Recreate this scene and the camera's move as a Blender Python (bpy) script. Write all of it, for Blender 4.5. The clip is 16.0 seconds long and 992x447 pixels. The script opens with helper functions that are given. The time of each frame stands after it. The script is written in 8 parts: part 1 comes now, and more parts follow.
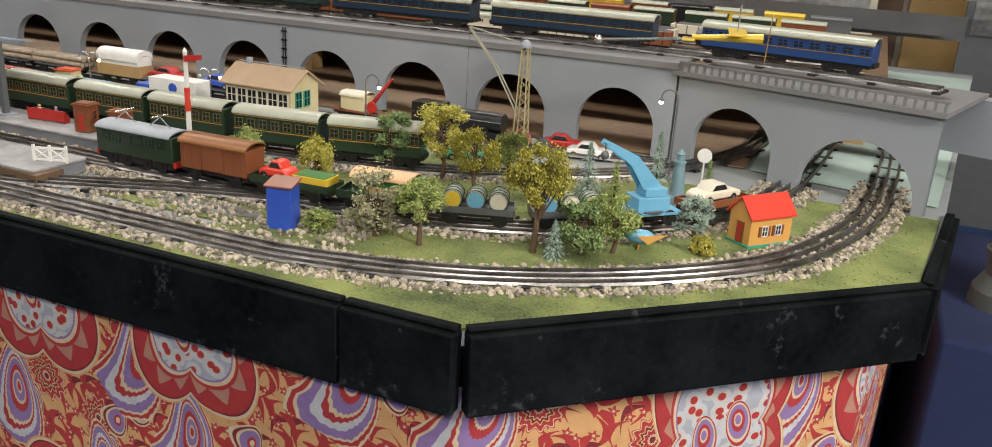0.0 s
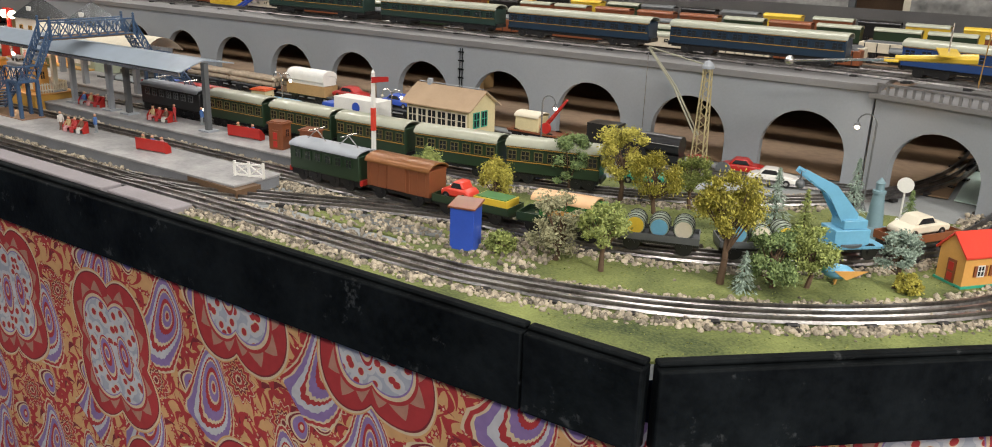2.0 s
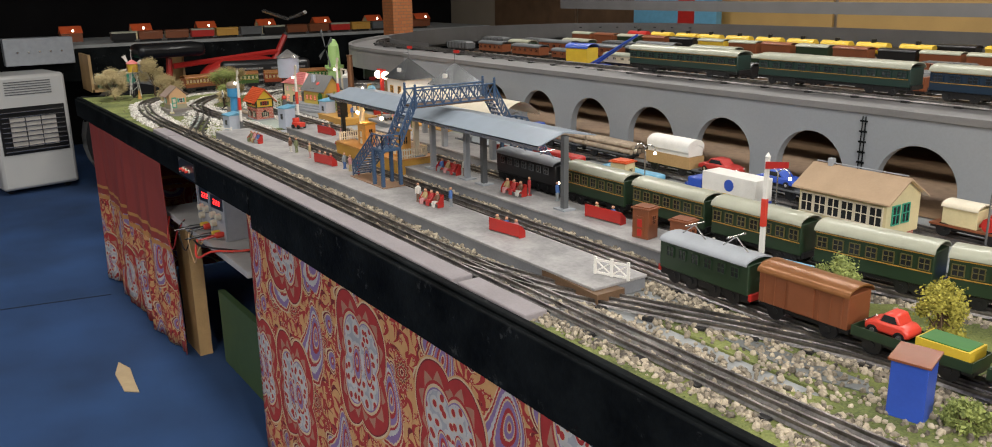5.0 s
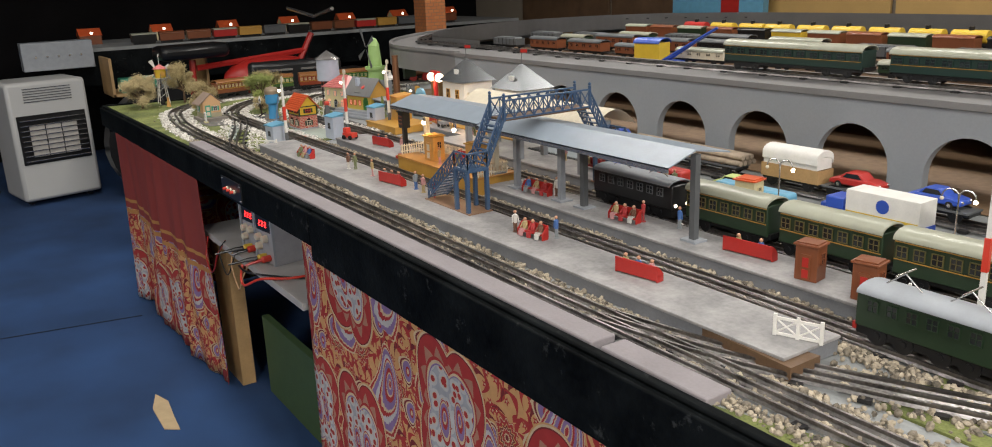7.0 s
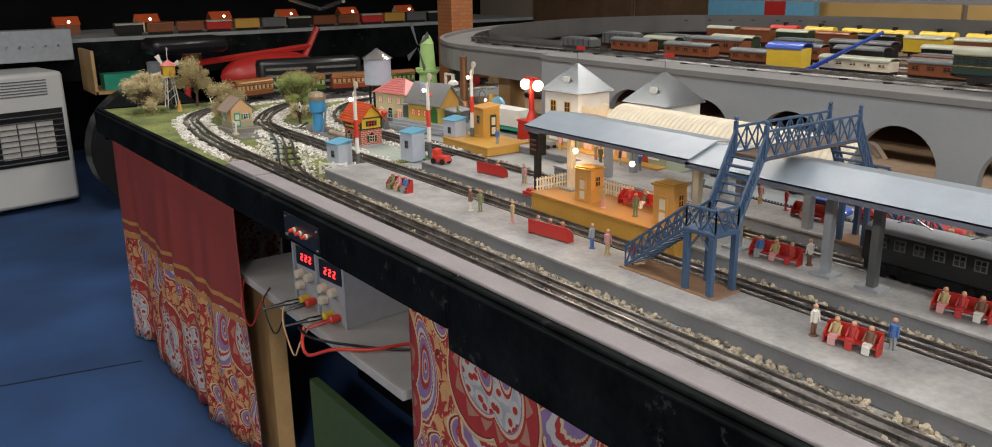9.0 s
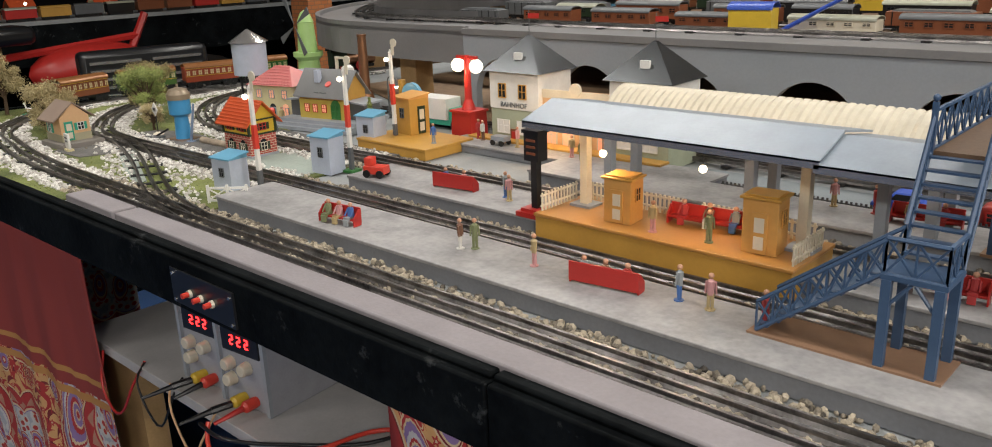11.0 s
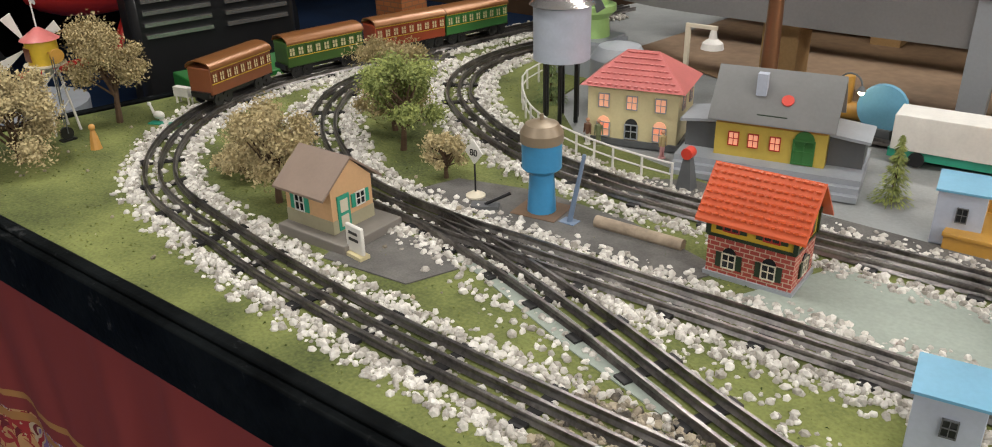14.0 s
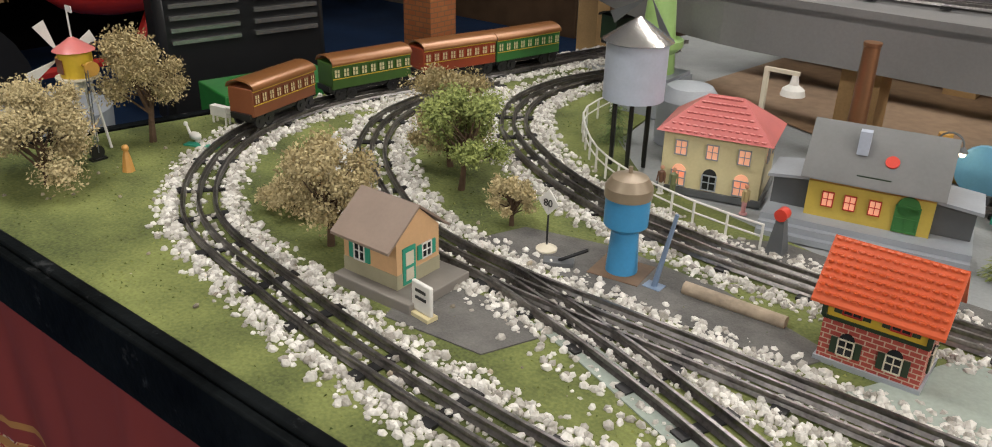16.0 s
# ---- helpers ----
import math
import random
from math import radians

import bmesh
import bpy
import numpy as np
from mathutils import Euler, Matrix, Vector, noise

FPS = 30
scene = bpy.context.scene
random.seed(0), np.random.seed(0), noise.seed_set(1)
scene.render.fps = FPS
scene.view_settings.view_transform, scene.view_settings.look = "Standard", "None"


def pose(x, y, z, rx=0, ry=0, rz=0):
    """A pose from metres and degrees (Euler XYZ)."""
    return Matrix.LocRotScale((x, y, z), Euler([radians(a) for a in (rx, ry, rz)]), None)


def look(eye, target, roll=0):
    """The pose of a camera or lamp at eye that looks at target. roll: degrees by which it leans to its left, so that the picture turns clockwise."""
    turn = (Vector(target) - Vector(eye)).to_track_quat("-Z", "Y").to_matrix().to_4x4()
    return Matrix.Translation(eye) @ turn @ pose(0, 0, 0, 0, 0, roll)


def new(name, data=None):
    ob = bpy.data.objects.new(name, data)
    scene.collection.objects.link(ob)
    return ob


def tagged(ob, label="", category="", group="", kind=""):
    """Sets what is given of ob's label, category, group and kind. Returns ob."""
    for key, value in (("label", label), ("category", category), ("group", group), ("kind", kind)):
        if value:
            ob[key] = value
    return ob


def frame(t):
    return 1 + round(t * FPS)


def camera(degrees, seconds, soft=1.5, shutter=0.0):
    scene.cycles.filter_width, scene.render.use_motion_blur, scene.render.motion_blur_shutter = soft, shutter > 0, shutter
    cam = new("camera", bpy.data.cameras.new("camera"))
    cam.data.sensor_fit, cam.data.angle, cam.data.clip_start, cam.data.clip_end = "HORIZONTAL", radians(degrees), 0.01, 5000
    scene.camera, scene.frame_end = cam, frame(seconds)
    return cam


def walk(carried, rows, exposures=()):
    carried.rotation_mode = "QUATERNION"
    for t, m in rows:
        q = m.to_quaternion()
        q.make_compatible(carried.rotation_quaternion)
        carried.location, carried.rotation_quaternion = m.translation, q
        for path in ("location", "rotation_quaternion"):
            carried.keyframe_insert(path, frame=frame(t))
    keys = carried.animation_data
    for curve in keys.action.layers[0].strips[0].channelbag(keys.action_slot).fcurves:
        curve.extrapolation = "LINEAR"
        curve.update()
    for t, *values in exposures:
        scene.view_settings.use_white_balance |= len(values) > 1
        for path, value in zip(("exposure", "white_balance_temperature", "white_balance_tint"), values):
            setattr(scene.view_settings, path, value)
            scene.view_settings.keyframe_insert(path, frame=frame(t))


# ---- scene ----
# the camera and its walk
cam = camera(60.18, 16.0, 1.0)
PATH = [
    (0, (0.0001, 0.0763, 1.1326), (-0.7236, 1.8248, 0.4866), 3.50),
    (0.5, (-0.0133, 0.0719, 1.1356), (-0.8061, 1.7920, 0.4926), 3.20),
    (1, (-0.0201, 0.0726, 1.1351), (-0.8880, 1.7565, 0.4952), 2.92),
    (1.5, (-0.0316, 0.0734, 1.1364), (-0.9754, 1.7176, 0.4991), 2.55),
    (2, (-0.0454, 0.0749, 1.1355), (-1.0833, 1.6656, 0.5097), 1.98),
    (2.5, (-0.0609, 0.0718, 1.1364), (-1.2053, 1.5928, 0.5224), 1.41),
    (3, (-0.0815, 0.0662, 1.1351), (-1.3403, 1.5004, 0.5363), 0.89),
    (3.5, (-0.1135, 0.0607, 1.1412), (-1.4626, 1.4137, 0.5500), 0.32),
    (4, (-0.1522, 0.0612, 1.1439), (-1.5669, 1.3508, 0.5647), -0.06),
    (4.5, (-0.2115, 0.1214, 1.1472), (-1.7060, 1.3260, 0.5855), -0.54),
    (5, (-0.2787, 0.2144, 1.1504), (-1.8687, 1.3010, 0.6108), -0.98),
    (5.2, (-0.2955, 0.2357, 1.1492), (-1.9028, 1.2922, 0.6013), -0.94),
    (7.3, (-0.6312, 0.2255, 1.1582), (-2.2332, 1.2844, 0.5996), -2.35),
    (7.5, (-0.6802, 0.2351, 1.1596), (-2.2795, 1.2971, 0.5991), -2.29),
    (8, (-0.8108, 0.2372, 1.1557), (-2.4066, 1.3032, 0.5926), -1.96),
    (8.5, (-0.9864, 0.1984, 1.1576), (-2.5672, 1.2835, 0.5888), -1.77),
    (8.7, (-1.0593, 0.2070, 1.1444), (-2.6291, 1.3107, 0.5809), -1.26),
    (10.8, (-1.5604, 0.3137, 1.0913), (-2.9306, 1.6461, 0.5019), -2.28),
    (11, (-1.6048, 0.3365, 1.0782), (-2.9104, 1.7251, 0.4720), -2.04),
    (11.5, (-1.7516, 0.4416, 1.0203), (-3.0167, 1.8217, 0.3169), -2.55),
    (12, (-1.9249, 0.4743, 1.0153), (-3.1526, 1.8534, 0.2466), -2.72),
    (12.5, (-2.1797, 0.4309, 1.0627), (-3.3145, 1.8377, 0.2057), -2.70),
    (13, (-2.4208, 0.4151, 1.0795), (-3.4918, 1.8689, 0.2205), -0.60),
    (13.5, (-2.5734, 0.4558, 1.1058), (-3.7031, 1.8640, 0.2438), -1.50),
    (14, (-2.7132, 0.4630, 1.1314), (-3.8425, 1.8642, 0.2594), -1.40),
    (14.5, (-2.7893, 0.4726, 1.1283), (-3.9367, 1.8635, 0.2623), -1.00),
    (15, (-2.8181, 0.4752, 1.1287), (-3.9769, 1.8632, 0.2717), -0.30),
    (15.5, (-2.8305, 0.4796, 1.1303), (-3.9913, 1.8678, 0.2773), 0.70),
    (16, (-2.8289, 0.4888, 1.1345), (-3.9643, 1.9007, 0.2885), 1.50),
]
walk(cam, [(t, look(eye, target, roll)) for t, eye, target, roll in PATH])

# ---- light: unseen strip-shaped area lamps, added under the ceiling of a closed hall ----
world = bpy.data.worlds.new("hall_air")
world.use_nodes = True
world.node_tree.nodes["Background"].inputs[0].default_value = (0.9, 0.92, 1.0, 1)
world.node_tree.nodes["Background"].inputs[1].default_value = 0.006
scene.world = world
scene.view_settings.exposure = 0.0


def added_lamp(x, y, z, lx, ly, watts, colour):
    data = bpy.data.lights.new("added_area_light", "AREA")
    data.shape, data.size, data.size_y, data.energy, data.color = "RECTANGLE", lx, ly, watts, colour
    ob = new("added_area_light", data)
    ob.matrix_basis = pose(x, y, z)
    return ob


WARM = (1.0, 0.965, 0.90)
# the last four are added south and east to brighten curtain and edge boards
for lx, ly, watts in ((-0.3, 0.7, 16), (-2.1, 0.7, 12), (-3.9, 0.7, 22), (-0.6, 2.6, 24), (-2.0, 2.9, 20), (-3.6, 2.7, 26), (0.9, -1.6, 112), (-1.6, -1.7, 20), (-3.8, -1.7, 34), (2.4, 0.2, 180)):
    added_lamp(lx, ly, 2.5, 1.3, 0.3, watts, WARM)


# ---- materials ----
def mat(name, colour, rough=0.6, metal=0.0, var=0.15, scale=40.0, bump=0.1, colour2=None, fine=260.0, coat=0.0, emit=0.0, island=0.0, rnd=0.0):
    m = bpy.data.materials.new(name)
    m.use_nodes = True
    nt = m.node_tree
    b = nt.nodes["Principled BSDF"]
    tc = nt.nodes.new("ShaderNodeTexCoord")
    n1 = nt.nodes.new("ShaderNodeTexNoise")
    n1.inputs["Scale"].default_value, n1.inputs["Detail"].default_value = scale, 5
    n2 = nt.nodes.new("ShaderNodeTexNoise")
    n2.inputs["Scale"].default_value, n2.inputs["Detail"].default_value = fine, 3
    nt.links.new(tc.outputs["Object"], n1.inputs["Vector"])
    nt.links.new(tc.outputs["Object"], n2.inputs["Vector"])
    add = nt.nodes.new("ShaderNodeMath")
    add.operation = "MULTIPLY_ADD"
    nt.links.new(n2.outputs["Fac"], add.inputs[0])
    add.inputs[1].default_value = 0.45
    nt.links.new(n1.outputs["Fac"], add.inputs[2])
    last = add.outputs[0]
    if island or rnd:
        src = nt.nodes.new("ShaderNodeNewGeometry" if island else "ShaderNodeObjectInfo")
        add2 = nt.nodes.new("ShaderNodeMath")
        add2.operation = "MULTIPLY_ADD"
        nt.links.new(src.outputs["Random Per Island" if island else "Random"], add2.inputs[0])
        add2.inputs[1].default_value = island or rnd
        nt.links.new(last, add2.inputs[2])
        last = add2.outputs[0]
    if island or rnd:
        half = nt.nodes.new("ShaderNodeMath")
        half.operation = "MULTIPLY"
        nt.links.new(last, half.inputs[0])
        half.inputs[1].default_value = 0.66
        last = half.outputs[0]
    ramp = nt.nodes.new("ShaderNodeValToRGB")
    top = 1.0 + 0.5 * (island or rnd)
    ramp.color_ramp.elements[0].position = 0.42
    ramp.color_ramp.elements[1].position = min(1.0, 0.95 + 0.05 * top)
    c2 = colour2 or [min(1.0, c * (1 + var)) for c in colour]
    c1 = [c * (1 - var) for c in colour]
    ramp.color_ramp.elements[0].color = (*c1, 1)
    ramp.color_ramp.elements[1].color = (*c2, 1)
    nt.links.new(last, ramp.inputs[0])
    nt.links.new(ramp.outputs[0], b.inputs["Base Color"])
    b.inputs["Roughness"].default_value, b.inputs["Metallic"].default_value = rough, metal
    if coat:
        b.inputs["Coat Weight"].default_value = coat
        b.inputs["Coat Roughness"].default_value = 0.15
    if bump:
        bp = nt.nodes.new("ShaderNodeBump")
        bp.inputs["Strength"].default_value, bp.inputs["Distance"].default_value = bump, 0.002
        nt.links.new(add.outputs[0], bp.inputs["Height"])
        nt.links.new(bp.outputs[0], b.inputs["Normal"])
    if emit:
        b.inputs["Emission Color"].default_value = (*colour, 1)
        b.inputs["Emission Strength"].default_value = emit
    return m


def grass_material():
    m = mat("scenic_grass", (0.055, 0.10, 0.02), 0.95, 0, 0.7, 11, 1.0, (0.23, 0.255, 0.075), 300)
    return m


def paisley_material(dark):
    """Printed cotton: large ringed medallions on a tan ground strewn with small red motifs."""
    m = bpy.data.materials.new("paisley_cloth")
    m.use_nodes = True
    nt = m.node_tree
    L, N = nt.links.new, nt.nodes.new
    b = nt.nodes["Principled BSDF"]
    b.inputs["Roughness"].default_value = 0.9
    tc = N("ShaderNodeTexCoord")

    def ramp(src, stops):
        r = N("ShaderNodeValToRGB")
        r.color_ramp.interpolation = "CONSTANT"
        while len(r.color_ramp.elements) < len(stops):
            r.color_ramp.elements.new(0.5)
        for e, (p, c) in zip(r.color_ramp.elements, stops):
            e.position, e.color = p, (*c, 1)
        L(src, r.inputs[0])
        return r

    warp = N("ShaderNodeTexNoise")
    warp.inputs["Scale"].default_value, warp.inputs["Detail"].default_value = 7, 0
    L(tc.outputs["UV"], warp.inputs["Vector"])
    mixv = N("ShaderNodeVectorMath")
    mixv.operation = "MULTIPLY_ADD"
    L(warp.outputs["Color"], mixv.inputs[0])
    mixv.inputs[1].default_value = (0.03, 0.03, 0)
    L(tc.outputs["UV"], mixv.inputs[2])

    def calc(op, x, y=None, z=None):
        k = N("ShaderNodeMath")
        k.operation = op
        for i, q in enumerate((x, y, z)):
            if q is None:
                continue
            if isinstance(q, (int, float)):
                k.inputs[i].default_value = q
            else:
                L(q, k.inputs[i])
        return k.outputs[0]

    def cells(scale, rand, turn, shift, sx):
        """Polar coordinates round the centres of a loose lattice of motifs."""
        place = N("ShaderNodeMapping")
        place.inputs["Rotation"].default_value = (0, 0, turn)
        place.inputs["Location"].default_value = (shift, shift * 0.6, 0)
        place.inputs["Scale"].default_value = (sx, 1, 1)
        L(mixv.outputs[0], place.inputs["Vector"])
        v = N("ShaderNodeTexVoronoi")
        v.voronoi_dimensions = "2D"
        v.inputs["Scale"].default_value, v.inputs["Randomness"].default_value = scale, rand
        L(place.outputs[0], v.inputs["Vector"])
        off = N("ShaderNodeVectorMath")
        off.operation = "SUBTRACT"
        L(place.outputs[0], off.inputs[0])
        L(v.outputs["Position"], off.inputs[1])
        xyz = N("ShaderNodeSeparateXYZ")
        L(off.outputs[0], xyz.inputs[0])
        x, y = xyz.outputs["X"], xyz.outputs["Y"]
        r = calc("SQRT", calc("ADD", calc("MULTIPLY", x, x), calc("MULTIPLY", y, y)))
        return x, y, r, calc("ARCTAN2", y, x)

    def blend(f, x, y):
        k = N("ShaderNodeMix")
        k.data_type = "RGBA"
        L(f, k.inputs["Factor"])
        L(x, k.inputs["A"])
        L(y, k.inputs["B"])
        return k.outputs["Result"]

    def wave(angle, n, amp, phase=0.0):
        return calc("MULTIPLY_ADD", calc("COSINE", calc("MULTIPLY_ADD", angle, float(n), phase)), amp, 1.0)

    TAN, RED, DEEP, GREY, LILAC, CREAM = (0.66, 0.36, 0.15), (0.42, 0.034, 0.034), (0.20, 0.018, 0.024), (0.56, 0.54, 0.54), (0.27, 0.17, 0.36), (0.68, 0.52, 0.33)
    SC = 10.0
    WHITE, NONE = (1, 1, 1), (0, 0, 0)

    def frac_tooth(angle, n):
        """A saw of n even teeth round the circle, 0 to 1 to 0."""
        return calc("PINGPONG", calc("MULTIPLY", angle, n / math.pi), 1.0)

    def commas(under, scale, turn, shift, bend, colour, long, wide):
        """Small bent leaves strewn over what lies under them."""
        x, y, r, th = cells(scale, 0.9, turn, shift, 1.0)
        d = calc("ABSOLUTE", calc("SUBTRACT", y, calc("MULTIPLY", calc("MULTIPLY", x, x), bend)))
        edge = calc("ADD", calc("DIVIDE", d, wide), calc("DIVIDE", calc("ABSOLUTE", x), long))
        over = ramp(edge, [(0, colour), (1.0, colour)])
        return blend(ramp(edge, [(0, WHITE), (0.5, NONE)]).outputs[0], under, over.outputs[0])

    # ground: tan strewn with red leaves, curls and berries
    plain_tan = N("ShaderNodeRGB")
    plain_tan.outputs[0].default_value = (*TAN, 1)
    ground = plain_tan.outputs[0]
    for scale, turn, shift, bend, colour, long, wide in ((15, 0.3, 0.2, 28, RED, 0.075, 0.013), (17, 1.7, 1.1, -30, RED, 0.065, 0.012), (19, 2.6, 2.3, 34, DEEP, 0.055, 0.011), (21, 0.9, 3.1, -26, RED, 0.060, 0.014), (24, 2.1, 4.7, 40, RED, 0.045, 0.012)):
        ground = commas(ground, scale, turn, shift, bend, colour, long, wide)
    x, y, r, th = cells(30, 1.0, 0.6, 0.3, 1.0)
    rr = calc("MULTIPLY", calc("MULTIPLY", r, wave(th, 5, 0.35)), 40.0)
    ground = blend(ramp(rr, [(0, WHITE), (0.20, NONE)]).outputs[0], ground, ramp(rr, [(0, CREAM), (0.07, RED)]).outputs[0])
    # flowers with many petals
    x, y, r, th = cells(6.4, 0.8, 0.2, 1.7, 1.0)
    rr = calc("MULTIPLY", calc("MULTIPLY", r, wave(th, 12, 0.12)), 21.0)
    flower = ramp(rr, [(0, DEEP), (0.10, CREAM), (0.15, RED), (0.28, CREAM), (0.32, DEEP), (0.40, TAN), (0.45, RED), (0.60, CREAM), (0.64, RED)])
    ground = blend(ramp(rr, [(0, WHITE), (0.67, NONE)]).outputs[0], ground, flower.outputs[0])
    # small lilac drops
    x, y, r, th = cells(7.3, 0.9, 1.2, 6.3, 1.5)
    bend = calc("ADD", x, calc("MULTIPLY", calc("MULTIPLY", y, y), 9.0))
    egg = calc("MULTIPLY", calc("MULTIPLY", calc("SQRT", calc("ADD", calc("MULTIPLY", bend, bend), calc("MULTIPLY", calc("MULTIPLY", y, y), 0.7))), calc("MAXIMUM", calc("MULTIPLY_ADD", y, 7.0, 1.0), 0.6)), 25.0)
    small = ramp(egg, [(0, CREAM), (0.12, RED), (0.22, LILAC), (0.46, CREAM), (0.53, DEEP), (0.60, CREAM)])
    ground = blend(ramp(egg, [(0, WHITE), (0.66, NONE)]).outputs[0], ground, small.outputs[0])
    # long bent drops, lilac and grey with beaded rims
    x, y, r, th = cells(3.7, 0.5, 0.35, 4.1, 1.75)
    bend = calc("ADD", x, calc("MULTIPLY", calc("MULTIPLY", y, y), 5.0))
    rb = calc("SQRT", calc("ADD", calc("MULTIPLY", bend, bend), calc("MULTIPLY", calc("MULTIPLY", y, y), 0.6)))
    egg = calc("MULTIPLY", calc("MULTIPLY", rb, calc("MAXIMUM", calc("MULTIPLY_ADD", y, 4.2, 1.0), 0.62)), SC * 1.05)
    bead = calc("MULTIPLY_ADD", frac_tooth(th, 34), 0.016, egg)
    drop = ramp(bead, [(0, RED), (0.07, CREAM), (0.10, LILAC), (0.19, CREAM), (0.22, RED), (0.30, LILAC), (0.40, CREAM), (0.43, RED), (0.47, GREY), (0.54, LILAC), (0.64, CREAM), (0.67, RED), (0.72, CREAM)])
    ground = blend(ramp(egg, [(0, WHITE), (0.75, NONE)]).outputs[0], ground, drop.outputs[0])
    # lobed medallions: a red ring of teeth round a grey field of small red flowers
    x, y, r, th = cells(2.45, 0.4, -0.25, 0.0, 1.28)
    lobed = calc("MULTIPLY", calc("DIVIDE", r, calc("MULTIPLY_ADD", calc("ABSOLUTE", calc("SINE", calc("MULTIPLY_ADD", th, 2.0, 0.5))), 0.34, 0.82)), SC * 0.70)
    medal = ramp(lobed, [(0, GREY), (0.60, LILAC), (0.63, CREAM), (0.67, RED), (0.93, DEEP), (0.95, CREAM), (0.98, TAN)])
    spike = calc("SUBTRACT", calc("MULTIPLY_ADD", frac_tooth(th, 17), 0.15, 0.70), lobed)
    ring = ramp(lobed, [(0, NONE), (0.71, WHITE), (0.86, NONE)])
    inside_tooth = calc("MULTIPLY", calc("GREATER_THAN", spike, 0.0), ring.outputs[0])
    pink = N("ShaderNodeRGB")
    pink.outputs[0].default_value = (0.46, 0.22, 0.15, 1)
    medal = blend(inside_tooth, medal.outputs[0], pink.outputs[0])
    dots = N("ShaderNodeTexVoronoi")
    dots.voronoi_dimensions = "2D"
    dots.inputs["Scale"].default_value = 46
    L(mixv.outputs[0], dots.inputs["Vector"])
    spot = ramp(dots.outputs["Distance"], [(0, RED), (0.26, CREAM), (0.31, GREY), (0.60, (0.40, 0.41, 0.45))])
    medal = blend(ramp(lobed, [(0, NONE), (0.12, WHITE), (0.61, NONE)]).outputs[0], medal, spot.outputs[0])
    # drops lying inside the medallion
    ax, ay = calc("ABSOLUTE", calc("SUBTRACT", x, 0.005)), y
    off = calc("SUBTRACT", ax, 0.030)
    core = calc("MULTIPLY", calc("MULTIPLY", calc("SQRT", calc("ADD", calc("MULTIPLY", off, off), calc("MULTIPLY", calc("MULTIPLY", ay, ay), 0.35))), calc("MAXIMUM", calc("MULTIPLY_ADD", ay, 5.0, 1.0), 0.7)), 36.0)
    heart = ramp(core, [(0, LILAC), (0.18, CREAM), (0.26, RED), (0.42, LILAC), (0.62, CREAM), (0.70, RED), (0.78, GREY)])
    medal = blend(ramp(core, [(0, WHITE), (0.82, NONE)]).outputs[0], medal, heart.outputs[0])
    printed = blend(ramp(lobed, [(0, WHITE), (1.0, NONE)]).outputs[0], ground, medal)
    worn = N("ShaderNodeTexNoise")
    worn.inputs["Scale"].default_value = 60
    L(tc.outputs["UV"], worn.inputs["Vector"])
    dull = N("ShaderNodeMix")
    dull.data_type, dull.blend_type = "RGBA", "MULTIPLY"
    dull.inputs["Factor"].default_value = 0.35
    L(printed, dull.inputs["A"])
    L(worn.outputs["Fac"], dull.inputs["B"])
    if dark:
        band = N("ShaderNodeSeparateXYZ")
        L(tc.outputs["UV"], band.inputs[0])
        stripe = ramp(band.outputs["Y"], [(0, (0, 0, 0)), (0.370, (0, 0, 0)), (0.371, (1, 1, 1))])
        plain = N("ShaderNodeMix")
        plain.data_type = "RGBA"
        L(stripe.outputs[0], plain.inputs["Factor"])
        L(dull.outputs["Result"], plain.inputs["A"])
        plain.inputs["B"].default_value = (0.24, 0.035, 0.03, 1)
        gold = ramp(band.outputs["Y"], [(0, (0, 0, 0)), (0.350, (1, 1, 1)), (0.364, (0, 0, 0)), (0.392, (1, 1, 1)), (0.403, (0, 0, 0))])
        fin = N("ShaderNodeMix")
        fin.data_type = "RGBA"
        L(gold.outputs[0], fin.inputs["Factor"])
        L(plain.outputs["Result"], fin.inputs["A"])
        fin.inputs["B"].default_value = (0.42, 0.2, 0.06, 1)
        L(fin.outputs["Result"], b.inputs["Base Color"])
    else:
        L(dull.outputs["Result"], b.inputs["Base Color"])
    return m


def brick_material(name, c1, c2, mortar, scale):
    m = mat(name, c1)
    nt = m.node_tree
    b = nt.nodes["Principled BSDF"]
    tc = nt.nodes.new("ShaderNodeTexCoord")
    sep = nt.nodes.new("ShaderNodeSeparateXYZ")
    com = nt.nodes.new("ShaderNodeCombineXYZ")
    add = nt.nodes.new("ShaderNodeMath")
    nt.links.new(tc.outputs["Object"], sep.inputs[0])
    nt.links.new(sep.outputs["X"], add.inputs[0])
    nt.links.new(sep.outputs["Y"], add.inputs[1])
    nt.links.new(add.outputs[0], com.inputs["X"])
    nt.links.new(sep.outputs["Z"], com.inputs["Y"])
    br = nt.nodes.new("ShaderNodeTexBrick")
    br.inputs["Scale"].default_value = scale
    br.inputs["Color1"].default_value, br.inputs["Color2"].default_value, br.inputs["Mortar"].default_value = (*c1, 1), (*c2, 1), (*mortar, 1)
    br.inputs["Mortar Size"].default_value = 0.03
    nt.links.new(com.outputs[0], br.inputs["Vector"])
    nt.links.new(br.outputs["Color"], b.inputs["Base Color"])
    return m


